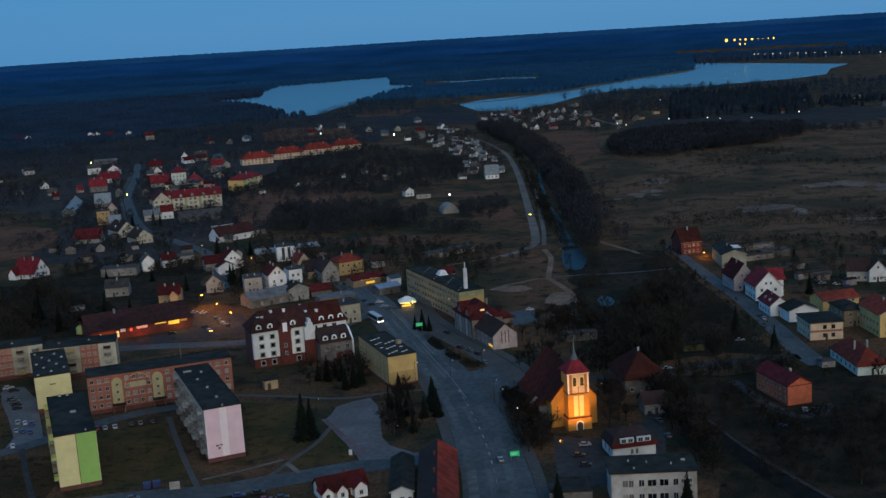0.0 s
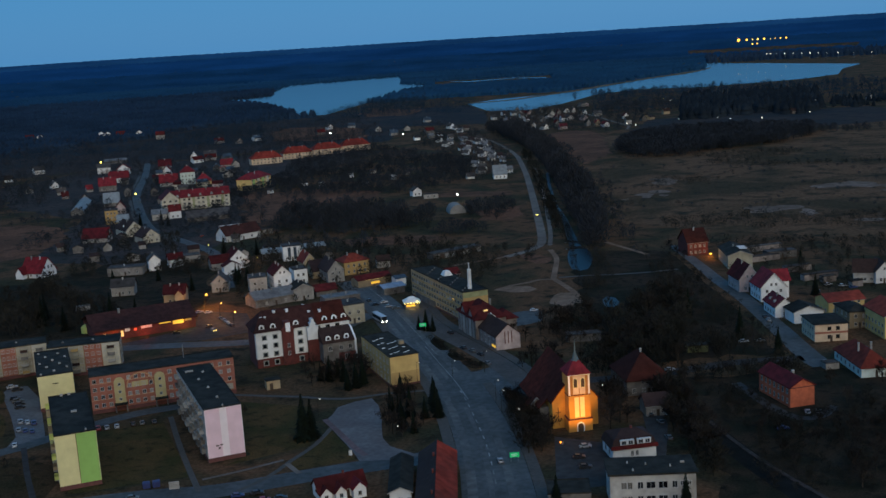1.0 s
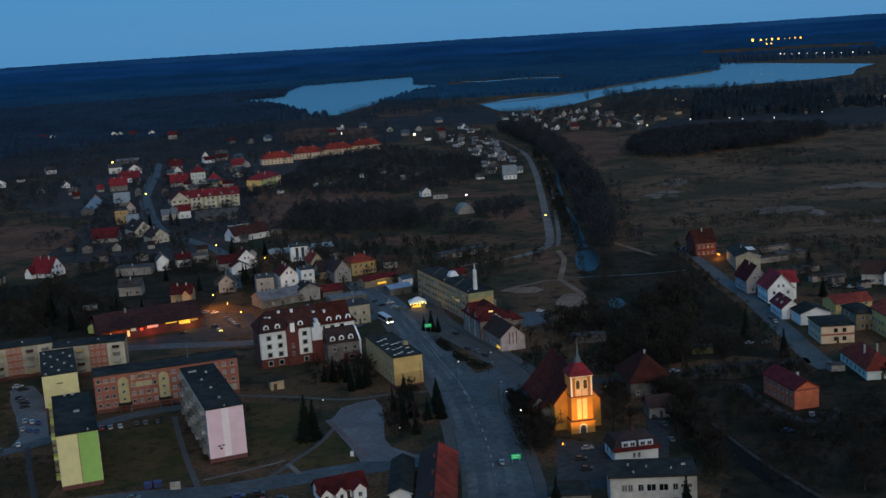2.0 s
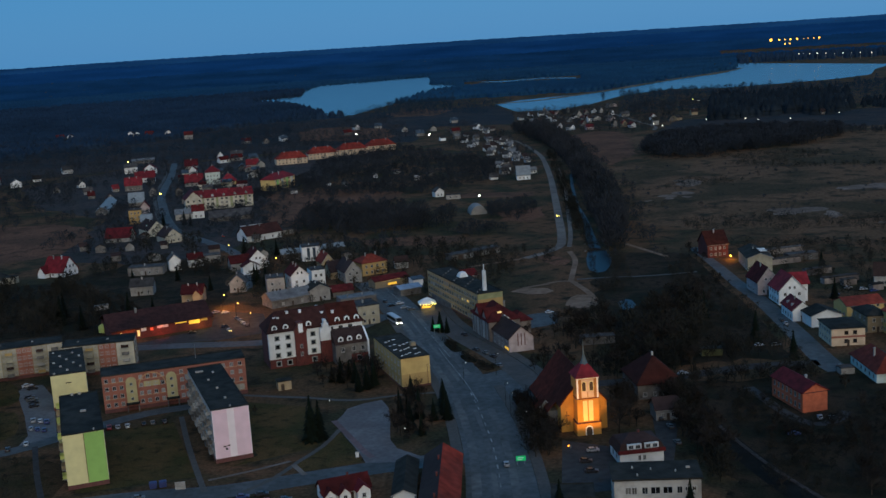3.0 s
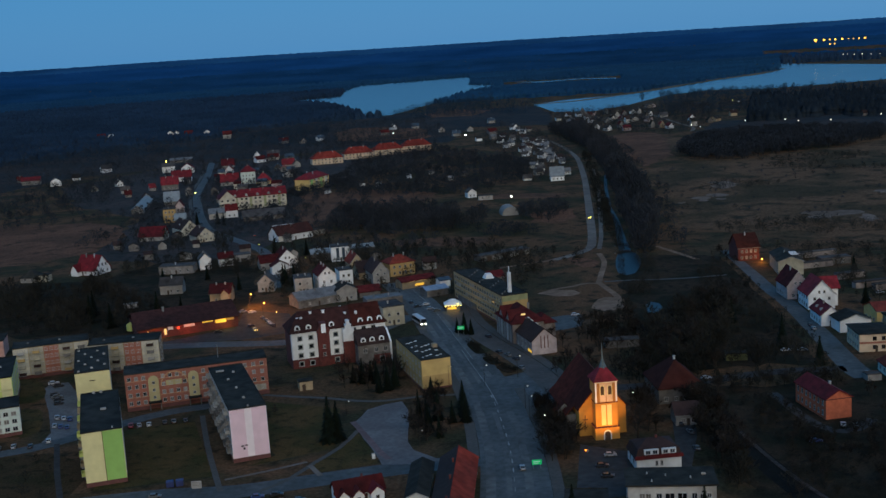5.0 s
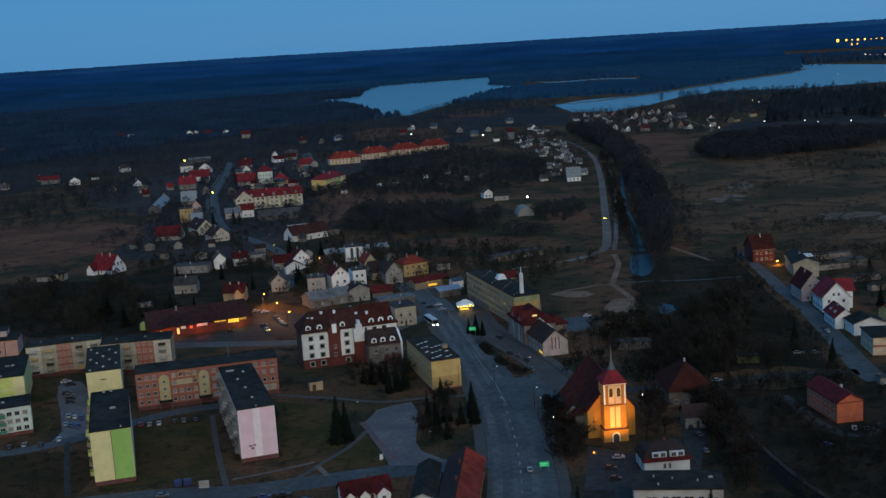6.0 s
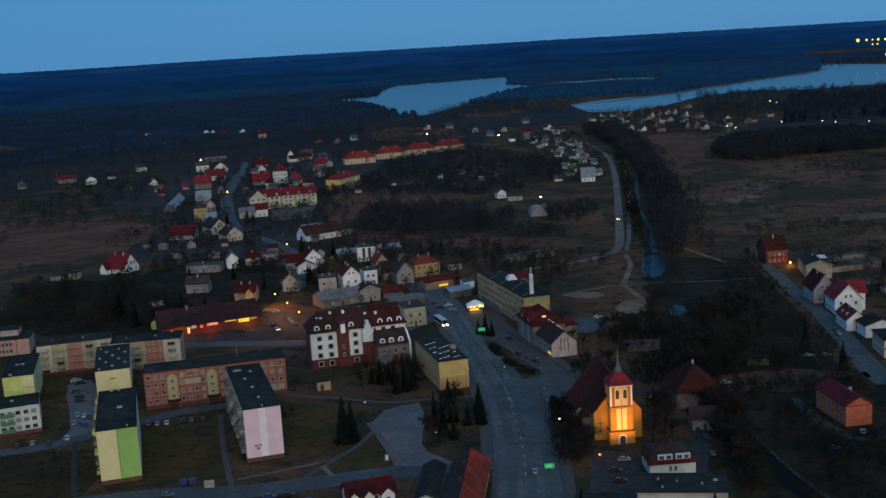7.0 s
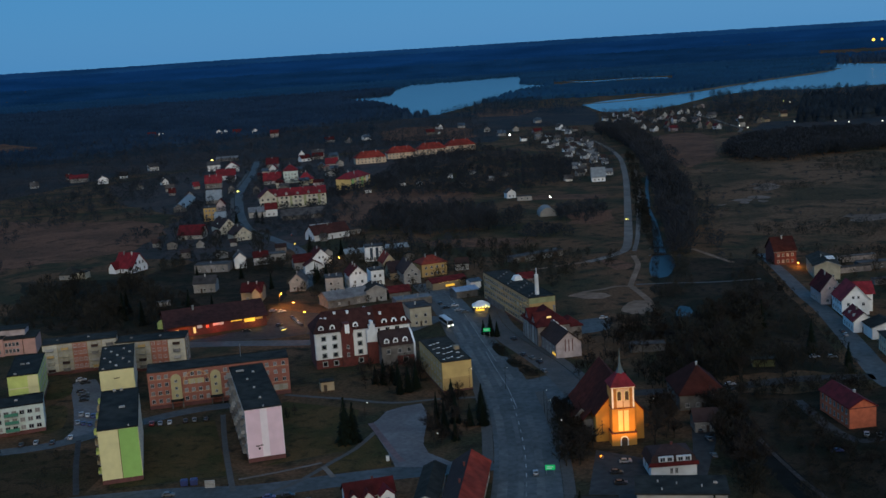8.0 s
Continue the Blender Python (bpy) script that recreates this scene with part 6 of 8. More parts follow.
def village(poly, n, group, red=0.35, size=(5, 9), pale=0.2):
    xs, ys = [p[0] for p in poly], [p[1] for p in poly]
    done, tries = [], 0
    while len(done) < n and tries < n * 40:
        tries += 1
        x, y = VR.uniform(min(xs), max(xs)), VR.uniform(min(ys), max(ys))
        if not inside(poly, x, y) or any((x - a) ** 2 + (y - c) ** 2 < 160 for a, c in done):
            continue
        done.append((x, y))
        wl = WHITE if VR.random() < pale else VR.choice((WHITE, OFFWHITE, OFFWHITE, GREYWALL, GREYWALL, BEIGE))
        rf = VR.choice((REDTILE, DARKRED)) if VR.random() < red else VR.choice((GREYROOF, BROWNTILE, BITUMEN))
        lb = ("small white house with " if wl in (WHITE, OFFWHITE) else "small muted house with ") + ("red roof" if rf in (REDTILE, DARKRED) else "dark roof")
        w, d = VR.uniform(*size), VR.uniform(*size)
        house(lb, x, y, VR.choice((10, 18, 25, 100, 40)) + VR.uniform(-6, 6), w, d, VR.uniform(3.2, 5.5), VR.uniform(2.2, 4), wl, rf, "gable", VR.choice("xy"), (), VR.choice((0, 1)), group)


ROADSIDE = ((14, 1361), (22, 1314), (26, 1340), (27, 1210), (37, 1203), (5, 1154), (21, 1145), (30, 1139), (40, 1139), (24, 1060), (32, 1066), (46, 1057), (51, 1020), (30, 959), (30, 907), (26, 880), (52, 904),
            (33, 1180), (45, 1090), (40, 1165), (31, 930), (48, 1040), (20, 1230), (12, 1175), (36, 1110), (-2, 1210), (-14, 1262), (2, 1290), (42, 1000), (38, 1035), (34, 985), (28, 1090), (17, 1105), (44, 1120), (8, 1240), (-24, 1250), (52, 985))
for i, (x, y) in enumerate(ROADSIDE):
    house(("small white house among bare trees", "small muted house among bare trees")[i % 3 > 0], x, y, (15, 60, 30, 105)[i % 4], 4.4 + i % 3 * 1.2, 5 + i % 2, 2.2 + i % 3 * 0.5, 2.2, (WHITE, WHITE, OFFWHITE, WHITE)[i % 4], (GREYROOF, PALESHEET, BROWNTILE, PALESHEET, GREYROOF)[i % 5], "gable", "xy"[i % 2], (), 0, "houses along the road out of town")
LAKESIDE = ((65, 1484), (79, 1422), (99, 1344), (116, 1288), (133, 1277), (154, 1400), (172, 1535), (172, 1387), (193, 1441), (182, 1273), (210, 1633), (197, 1621), (94, 1537), (116, 1540), (148, 1421))
for i, (x, y) in enumerate(LAKESIDE):
    house(("white house by the lake", "dim pink house by the lake", "pale house by the lake")[i % 3] + (" with red roof" if i % 5 == 4 else " with grey roof"), x, y, (12, 28, 100, 40)[i % 4], 14 if i == 1 else 7 + i % 3 * 1.5, 7, 3.4, 2.6, (WHITE, DIMPINK, OFFWHITE)[i % 3], REDTILE if i % 5 == 4 else PALESHEET if i == 1 else GREYROOF, "gable", "xy"[i % 2], (), 0, "houses by the lake")
village([(70, 1310), (170, 1240), (195, 1400), (180, 1560), (80, 1580)], 26, "houses by the lake", 0.2, (4, 6), 0.05)
village([(380, 1290), (520, 1290), (560, 1480), (420, 1480)], 6, "houses beyond the grove", 0.2, (5, 8), 0.0)
village([(230, 1240), (330, 1370), (380, 1360), (240, 1420), (200, 1300)], 8, "houses beyond the grove", 0.1)
village([(640, 2750), (700, 3080), (650, 3080), (600, 2800)], 5, "farm on the lake's far shore", 0.1, (10, 18))
# sheds and small houses packed between the streets
TIGHT = [(-235, 610), (-150, 600), (-60, 530), (-10, 515), (-22, 552), (-80, 592), (-112, 640), (-130, 690), (-225, 700)]
count = 0
while count < 15:
    x, y = VR.uniform(-235, 36), VR.uniform(480, 700)
    if not inside(TIGHT, x, y) or not clear_of(x, y, 5.0):
        continue
    count += 1
    rf = VR.choice((HOTELTILE, BROWNTILE, GREYROOF, BITUMEN, BROWNTILE))
    house("small muted outbuilding with " + ("reddish roof" if rf is HOTELTILE else "dull roof") + " among gardens", x, y, VR.choice((15, 22, 30, 110)) + VR.uniform(-5, 5), VR.uniform(3.5, 7), VR.uniform(3.5, 6), VR.uniform(2.2, 3.6), VR.uniform(0.8, 2.4), VR.choice((GREYWALL, GREYWALL, GREYWALL, OFFWHITE)), rf, "gable", VR.choice("xy"), (), 0, "outbuildings of the old town", "outbuilding", "outbuilding", 0.3)
HILLSIDE = [(-300, 1040), (-250, 820), (-200, 740), (-150, 760), (-160, 840), (-190, 1040), (-240, 1090)]
count = 0
while count < 16:
    x, y = VR.uniform(-300, -150), VR.uniform(740, 1090)
    if not inside(HILLSIDE, x, y) or not clear_of(x, y, 5.0):
        continue
    count += 1
    rf = VR.choice((DARKRED, REDTILE, GREYROOF, BROWNTILE, BLUEROOF))
    house("hillside cottage with " + ("red roof" if rf in (DARKRED, REDTILE) else "dull roof") + " and pale wall", x, y, VR.choice((12, 18, 100)) + VR.uniform(-5, 5), VR.uniform(5, 9), VR.uniform(5, 8), VR.uniform(2.6, 4.5), VR.uniform(1.5, 3), VR.choice((OFFWHITE, GREYWALL, PALECREAM, DIMPINK)), rf, "gable", VR.choice("xy"), (), 0, "hillside cottages", over=0.3)


for i, (x, y) in enumerate(((-455, 1043), (-418, 1022), (-406, 1123), (-470, 1070), (-356, 960), (-320, 935), (-298, 944), (-343, 989), (-414, 1065), (-306, 905), (-283, 880), (-478, 1010))):
    house(("low farmhouse with red roof", "white farmhouse with grey roof", "pale cottage with dark roof")[i if i < 3 else 2], x, y, 15 + 9 * (i % 4), 17 if i == 0 else 10 if i < 3 else 5 + i % 3, 8 if i < 3 else 5, 4.2 if i < 3 else 2.8, 3, (OFFWHITE, WHITE, WHITE, GREYWALL, OFFWHITE, OFFWHITE)[i % 6], (REDTILE, GREYROOF, GREYROOF, DARKRED, BROWNTILE, GREYROOF)[i % 6], "gable", "xyx"[i % 3], (), i % 2, "western farmhouses")
for i, (x, y) in enumerate(((-479, 1574), (-445, 1551), (-419, 1551), (-378, 1498), (-466, 1562), (-583, 1588), (-570, 1590))):
    house("white house before the forest", x, y, 12 + 8 * (i % 3), 11, 8, 6.0, 4, (WHITE, OFFWHITE)[i % 2], (GREYROOF, DARKRED)[i % 2], "gable", "yx"[i % 2], (), 0, "houses at the forest edge")
for i, (x, y) in enumerate(((-82, 1404), (-23, 1508), (-154, 1405), (-149, 1488), (-123, 1488), (-274, 1367), (-244, 1348), (-227, 1374), (-243, 1159), (-200, 1076), (-222, 1150), (-250, 1140), (-46, 1390), (-60, 1330), (-18, 1330), (10, 1380))):
    house(("white house with dark roof above the row", "pale house with red roof above the row")[i % 3 == 2], x, y, 10 + 11 * (i % 4), 7 + i % 3 * 2, 7, 3.5, 3.0, (OFFWHITE, OFFWHITE, GREYWALL, WHITE)[i % 4], (GREYROOF, BLUEROOF, DARKRED)[i % 3], "gable", "yxx"[i % 3], (), i % 2, "houses above the red-roofed row")

for i, (x, y) in enumerate(((-112, 898), (-96, 888), (-88, 912), (-77, 935), (-60, 955), (-60, 872), (-134, 864), (-40, 905), (-30, 930))):
    house("small pale allotment shed among bushes", x, y, 10 + 13 * (i % 3), 5 - i % 2, 3.5, 2.4, 0.9, (WHITE, OFFWHITE, GREYWALL)[i % 3], (GREYROOF, OFFWHITE)[i % 2], "gable", "x", (), 0, "allotment sheds", "shed", "shed", 0.2)


# ---------------------------------------------------------------- trees
def mesh_np(name, verts, tris):
    me = bpy.data.meshes.new(name)
    verts, tris = np.asarray(verts, np.float32), np.asarray(tris, np.int32)
    me.vertices.add(len(verts))
    me.vertices.foreach_set("co", verts.ravel())
    me.loops.add(len(tris) * 3)
    me.loops.foreach_set("vertex_index", tris.ravel())
    me.polygons.add(len(tris))
    me.polygons.foreach_set("loop_start", np.arange(0, len(tris) * 3, 3, dtype=np.int32))
    me.update(calc_edges=True)
    me.validate()
    return me


def limb(rng, bm, p, way, length, r, depth, twigs):
    """One branch, its side branches and, at the ends, twigs."""
    q = p + way * length
    tube(bm, p, q, r, r * 0.55, 5 if depth == 0 else 3)
    if depth == 3:
        for _ in range(4):
            s = p + (q - p) * rng.uniform(0.2, 1)
            w = (way + Vector((rng.gauss(0, 0.7), rng.gauss(0, 0.7), rng.gauss(0.15, 0.5)))).normalized()
            twigs.append((s, s + w * rng.uniform(0.8, 1.8)))
        return
    for k in range((7, 5, 4)[depth]):
        s = p + (q - p) * (rng.uniform(0.35, 1.0) if k else 1.0)
        w = (way * 0.8 + Vector((rng.gauss(0, 0.62), rng.gauss(0, 0.62), rng.gauss(0.25, 0.3)))).normalized()
        limb(rng, bm, s, w, length * rng.uniform(0.42, 0.68), r * 0.5, depth + 1, twigs)


def sliver_mesh(name, twigs, width):
    v, f = [], []
    for a, b in twigs:
        side = (b - a).cross(Vector((0.3, 0.5, 0.8))).normalized() * width
        n = len(v)
        v += [a - side, a + side, b]
        f.append((n, n + 1, n + 2))
    return mesh_np(name, v, f)


def bare_tree(seed):
    rng = random.Random(seed)
    bm, twigs = bmesh.new(), []
    limb(rng, bm, Vector((0, 0, -0.2)), Vector((rng.uniform(-0.06, 0.06), rng.uniform(-0.06, 0.06), 1)).normalized(), 5.2, 0.24, 0, twigs)
    trunk = bpy.data.meshes.new("trunk")
    bm.to_mesh(trunk)
    bm.free()
    crown = sliver_mesh("crown", twigs, 0.06)
    trunk.materials.append(BARK)
    crown.materials.append(TWIG)
    top = new("tree")
    obj("trunk", trunk, None, top)
    obj("crown", crown, None, top)
    return tagged(top, "leafless winter tree with fine dark twigs", "tree", "leafless trees of the town")


def spruce_tree(seed, slim=1.0):
    """A spruce: whorls of drooping boughs round a trunk."""
    rng = random.Random(seed)
    v, f = [], []
    h = 11.0
    for k in range(26):
        z = 0.7 + (h - 0.9) * k / 26
        reach = (h - z) / h * 2.7 * slim + 0.25
        n = 11 if k < 18 else 7
        for i in range(n):
            a = 6.2832 * (i + rng.random() * 0.8) / n + k
            r = reach * rng.uniform(0.72, 1.12)
            da = 0.5 * (1 if slim > 0.8 else 1.4)
            tip = (r * math.cos(a), r * math.sin(a), z - 0.28 * r + rng.uniform(-0.15, 0.15))
            m0 = len(v)
            v += [(0, 0, z + 0.35), (0.6 * r * math.cos(a - da), 0.6 * r * math.sin(a - da), z - 0.1 * r), tip,
                  (0.6 * r * math.cos(a + da), 0.6 * r * math.sin(a + da), z - 0.1 * r)]
            f += [(m0, m0 + 1, m0 + 2), (m0, m0 + 2, m0 + 3)]
    crown = mesh_np("crown", v, f)
    crown.materials.append(SPRUCE)
    bm = tube(bmesh.new(), (0, 0, -0.2), (0, 0, h), 0.2, 0.03, 6)
    trunk = bpy.data.meshes.new("trunk")
    bm.to_mesh(trunk)
    bm.free()
    trunk.materials.append(BARK)
    top = new("spruce" if slim > 0.8 else "cypress")
    obj("trunk", trunk, None, top)
    obj("crown", crown, None, top)
    return tagged(top, "dark green spruce with drooping boughs" if slim > 0.8 else "slim dark green columnar conifer", "tree", "conifers of the town")


TREES = [bare_tree(s) for s in range(6)]
SPRUCES = [spruce_tree(s) for s in (1, 2)]
SLIM = spruce_tree(5, 0.5)
TRNG = random.Random(31)
USED = set()


def plant(kind, x, y, height):
    proto = TRNG.choice(kind) if isinstance(kind, list) else kind
    base = 11.0 if proto not in TREES else 12.0
    s = height / base
    m = pose(x, y, 0, 0, 0, TRNG.uniform(0, 360))
    if proto.name not in USED:
        USED.add(proto.name)
        proto.matrix_world = m @ Matrix.Scale(s, 4)
        return proto
    keep = proto.scale.copy()
    proto.scale = (s, s, s)
    c = copy_thing(proto, m)
    proto.scale = keep
    return c


def open_street(x, y):
    """Keeps tall growth out of the camera's sightline to the eastern street."""
    return not (345 < y < 560 and 0.225 * y < x < 135)


def scatter(poly, n, low, high, kind=None, gap=2.5):
    xs, ys = [p[0] for p in poly], [p[1] for p in poly]
    done, tries = [], 0
    while len(done) < n and tries < n * 30:
        tries += 1
        x, y = TRNG.uniform(min(xs), max(xs)), TRNG.uniform(min(ys), max(ys))
        if inside(poly, x, y) and clear_of(x, y) and open_street(x, y) and all((x - a) ** 2 + (y - b) ** 2 > gap * gap for a, b in done):
            done.append((x, y))
            plant(kind or TREES, x, y, TRNG.uniform(low, high))


# conifers that stand alone
for x, y, h in ((-14.5, 324, 9), (-13.2, 316, 8.5), (-12, 321, 7.5)):
    plant(SLIM, x, y, h)
for x, y, h in ((-5.2, 420.0, 8.5), (-2.6, 418.2, 6.5), (-8.0, 422.0, 6), (-38.3, 305.2, 14), (-36.2, 306.5, 12), (-27, 352, 9), (-25, 356, 9), (-29.5, 350, 7.5), (-8.5, 321, 9.5), (-10.5, 311, 9), (-1.0, 324, 10), (0.0, 318, 9), (-1.6, 331, 9), (42, 341, 9), (36.5, 344, 8), (-36.4, 361, 9), (-31.5, 360, 8), (105.4, 383, 12), (112.4, 361, 10), (56.6, 240, 10.5), (27.6, 243.5, 10.5), (-12.3, 345, 6.5), (-168.9, 466, 13), (-172, 478, 12), (-5.2, 421.5, 8), (-156, 455, 11), (95, 420, 11), (-34, 364, 7), (-39.5, 362, 6.5)):
    plant(SPRUCES, x, y, h)
# bare trees round the church, the ditch and the eastern gardens
scatter([(23.5, 282), (29.5, 282), (28.5, 302), (24, 330), (20.5, 326), (22, 310)], 15, 6, 9)
scatter([(50, 302), (58, 305), (54, 326), (50, 330)], 10, 7, 11, gap=2)
scatter([(64, 276), (73, 276), (74, 300), (71, 335), (64, 338)], 26, 8, 13, gap=2)
scatter([(70, 355), (112, 362), (113, 440), (92, 450), (64, 420), (58, 362)], 46, 7, 12, gap=3)
scatter([(20, 352), (58, 355), (58, 430), (36, 428), (32, 385)], 34, 6, 11)
scatter([(80, 255), (125, 255), (125, 300), (98, 300), (88, 330), (80, 300)], 30, 4, 8, gap=4)
scatter([(-15, 302), (-6, 298), (-1, 330), (-8, 346), (-17, 348)], 20, 5, 9, gap=2)
scatter([(-50, 358), (-28, 352), (-20, 372), (-44, 376)], 18, 5, 9, gap=2)
scatter([(-70, 305), (-58, 330), (-75, 345), (-84, 336)], 3, 3, 5)
scatter([(-155, 330), (-148, 300), (-108, 300), (-100, 270), (-175, 270)], 7, 4, 7)

scatter([(26, 388), (60, 390), (60, 412), (28, 414)], 16, 5, 8)
scatter([(84, 245), (140, 245), (140, 330), (116, 330), (112, 296), (96, 290), (84, 300)], 18, 5, 10, gap=4)
scatter([(20, 330), (31, 334), (32, 300), (28, 285), (24, 300)], 16, 4, 8, gap=2)
scatter([(67, 324), (72, 324), (72, 300), (68.5, 300)], 8, 6, 9, gap=2)
scatter([(72, 334), (116, 338), (112, 343), (74, 340)], 9, 4, 8, gap=4)
# ---------------------------------------------------------------- woods too many to count
NRG = np.random.default_rng(5)


def cone_proto(sides, tiers):
    v, f = [], []
    for t in range(tiers):
        z0, z1, r = 0.01 + 0.35 * t, 0.55 + 0.45 * (t + 1) / tiers, 0.24 * (1 - 0.6 * t / tiers)
        n = len(v)
        v += [(r * math.cos(6.2832 * i / sides + t), r * math.sin(6.2832 * i / sides + t), z0) for i in range(sides)] + [(0, 0, z1)]
        f += [(n + i, n + (i + 1) % sides, n + sides) for i in range(sides)]
    return np.array(v), np.array(f)


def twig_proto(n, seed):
    """A leafless crown as a loose cloud of slivers over a stem."""
    r = np.random.default_rng(seed)
    v, f = [], []
    for i in range(n):
        a, u = r.uniform(0, 6.28), r.uniform(0, 1)
        z = 0.22 + 0.75 * u
        rad = 0.30 * math.sin(math.pi * (0.12 + 0.86 * u)) * r.uniform(0.2, 1)
        p = np.array([rad * math.cos(a), rad * math.sin(a), z])
        up = np.array([math.cos(a) * 0.07, math.sin(a) * 0.07, 0.13]) * r.uniform(0.6, 1.3)
        side = np.cross(up, r.normal(size=3))
        side = side / np.linalg.norm(side) * 0.016
        v += [p - side, p + side, p + up]
        f.append((3 * i, 3 * i + 1, 3 * i + 2))
    k = len(v)
    v += [(-0.015, 0, 0), (0.015, 0, 0), (0, 0, 0.6), (0, -0.015, 0), (0, 0.015, 0), (0, 0, 0.6)]
    f += [(k, k + 1, k + 2), (k + 3, k + 4, k + 5)]
    return np.array(v), np.array(f)


def wood(name, spots, proto, low, high, m, label, wide=1.0):
    """Many trees in one mesh at the given spots (x, y, z)."""
    pv, pf = proto
    spots = np.asarray(spots, float)
    n = len(spots)
    h = NRG.uniform(low, high, n)
    a = NRG.uniform(0, 6.28, n)
    c, s = np.cos(a), np.sin(a)
    wd = h * wide * NRG.uniform(0.8, 1.25, n)
    x = (pv[None, :, 0] * c[:, None] - pv[None, :, 1] * s[:, None]) * wd[:, None] + spots[:, 0, None]
    y = (pv[None, :, 0] * s[:, None] + pv[None, :, 1] * c[:, None]) * wd[:, None] + spots[:, 1, None]
    z = pv[None, :, 2] * h[:, None] + spots[:, 2, None]
    verts = np.stack([x, y, z], -1).reshape(-1, 3)
    tris = (pf[None] + (np.arange(n) * len(pv))[:, None, None]).reshape(-1, 3)
    me = mesh_np(name, verts, tris)
    return tagged(obj(name, me, m), label, "woods", kind="stuff")


def polar(az0, az1, r0, r1, area, keep=lambda az, r, x, y: True):
    """Spots over a sector, one for each area of so many square metres."""
    n = int(0.5 * math.radians(az1 - az0) * (r1 * r1 - r0 * r0) / area)
    az = NRG.uniform(az0, az1, n)
    r = np.sqrt(NRG.uniform(r0 * r0, r1 * r1, n))
    out = []
    for a, q in zip(az, r):
        x, y = q * math.sin(math.radians(a)), q * math.cos(math.radians(a))
        if keep(a, q, x, y) and not inside(LAKE_WEST, x, y) and not inside(LAKE_EAST, x, y):
            out.append((x, y, land_height(x, y)))
    return out


CLEARING = [(-853, 1671), (-714, 1534), (-671, 1412), (-760, 1400), (-900, 1560)]
SHORE = ((2.5, 1950), (6, 2050), (8, 2237), (9.7, 2366), (12.9, 2720))


def behind_lake(az, r, x, y):
    return az < 2.5 or r > np.interp(az, [p[0] for p in SHORE], [p[1] for p in SHORE])


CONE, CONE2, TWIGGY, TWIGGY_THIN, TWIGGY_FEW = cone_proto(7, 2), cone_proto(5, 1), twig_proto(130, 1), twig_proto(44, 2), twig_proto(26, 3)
# the farther the wood, the more haze blue its material holds
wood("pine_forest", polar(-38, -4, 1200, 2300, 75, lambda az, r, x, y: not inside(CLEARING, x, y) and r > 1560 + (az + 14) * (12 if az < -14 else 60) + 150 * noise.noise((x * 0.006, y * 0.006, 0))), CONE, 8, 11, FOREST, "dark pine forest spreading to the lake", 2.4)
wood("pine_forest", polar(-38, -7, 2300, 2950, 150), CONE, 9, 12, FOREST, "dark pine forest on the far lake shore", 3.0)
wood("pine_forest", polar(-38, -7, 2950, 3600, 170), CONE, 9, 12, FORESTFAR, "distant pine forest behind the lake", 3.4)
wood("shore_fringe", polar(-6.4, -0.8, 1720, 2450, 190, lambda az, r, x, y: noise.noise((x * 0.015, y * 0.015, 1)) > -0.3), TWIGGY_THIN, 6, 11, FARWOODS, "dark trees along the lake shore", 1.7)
wood("lake_pines", polar(-13, -6.4, 1760, 2100, 80), CONE, 5, 14, FOREST, "row of tall pines on the lake shore", 1.9)
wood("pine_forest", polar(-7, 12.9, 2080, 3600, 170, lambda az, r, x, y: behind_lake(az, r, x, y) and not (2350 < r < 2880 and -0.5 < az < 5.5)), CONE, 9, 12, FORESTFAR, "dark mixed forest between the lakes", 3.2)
# trees shortened here so the pond shows from the camera
wood("young_forest", polar(-0.5, 5.5, 2350, 2690, 90), CONE, 3, 4.2, FORESTFAR, "forest kept low to leave the pond in view", 6)
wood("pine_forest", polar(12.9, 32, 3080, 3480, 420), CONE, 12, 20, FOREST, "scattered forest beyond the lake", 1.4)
wood("hill_forest", polar(-38, 32, 3560, 4150, 130, lambda az, r, x, y: not (12 < az < 20 and 3700 < r < 3830)), CONE2, 5, 7, HILLNEAR, "forest painted haze blue on the rising hills", 8.5)
wood("hill_forest", polar(-38, 32, 4150, 4650, 130), CONE2, 5, 7, HILL, "forest painted haze blue on the distant hills", 9.0)
wood("hill_forest", polar(-38, 32, 4650, 4930, 110), CONE2, 4, 5.5, HILLFAR, "forest painted pale haze blue on the far crest", 11)
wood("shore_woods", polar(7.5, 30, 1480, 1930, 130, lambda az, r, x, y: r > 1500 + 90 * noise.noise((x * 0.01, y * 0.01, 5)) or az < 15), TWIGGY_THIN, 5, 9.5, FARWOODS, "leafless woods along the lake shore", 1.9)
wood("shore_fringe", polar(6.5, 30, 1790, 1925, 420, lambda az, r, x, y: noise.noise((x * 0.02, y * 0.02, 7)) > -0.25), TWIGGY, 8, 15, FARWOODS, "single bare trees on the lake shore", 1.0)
wood("dark_wood", polar(11.9, 18.8, 1330, 1720, 95, lambda az, r, x, y: r > 1350 + 45 * noise.noise((x * 0.012, y * 0.012, 4)) and az < 18.2 + 0.6 * noise.noise((r * 0.01, 0, 8))), CONE, 9, 16, LAKEWOOD, "dark mixed wood before the lake", 1.7)
wood("dark_wood", polar(18.8, 27, 1420, 1560, 120, lambda az, r, x, y: noise.noise((x * 0.012, y * 0.012, 4)) > -0.1), CONE, 6, 11, LAKEWOOD, "loose dark wood on the lake slope", 1.7)
wood("dark_wood", polar(8.0, 11.7, 1490, 1640, 90), TWIGGY_THIN, 6, 11, MIDWOODS, "dark thicket beside the lake village", 1.7)
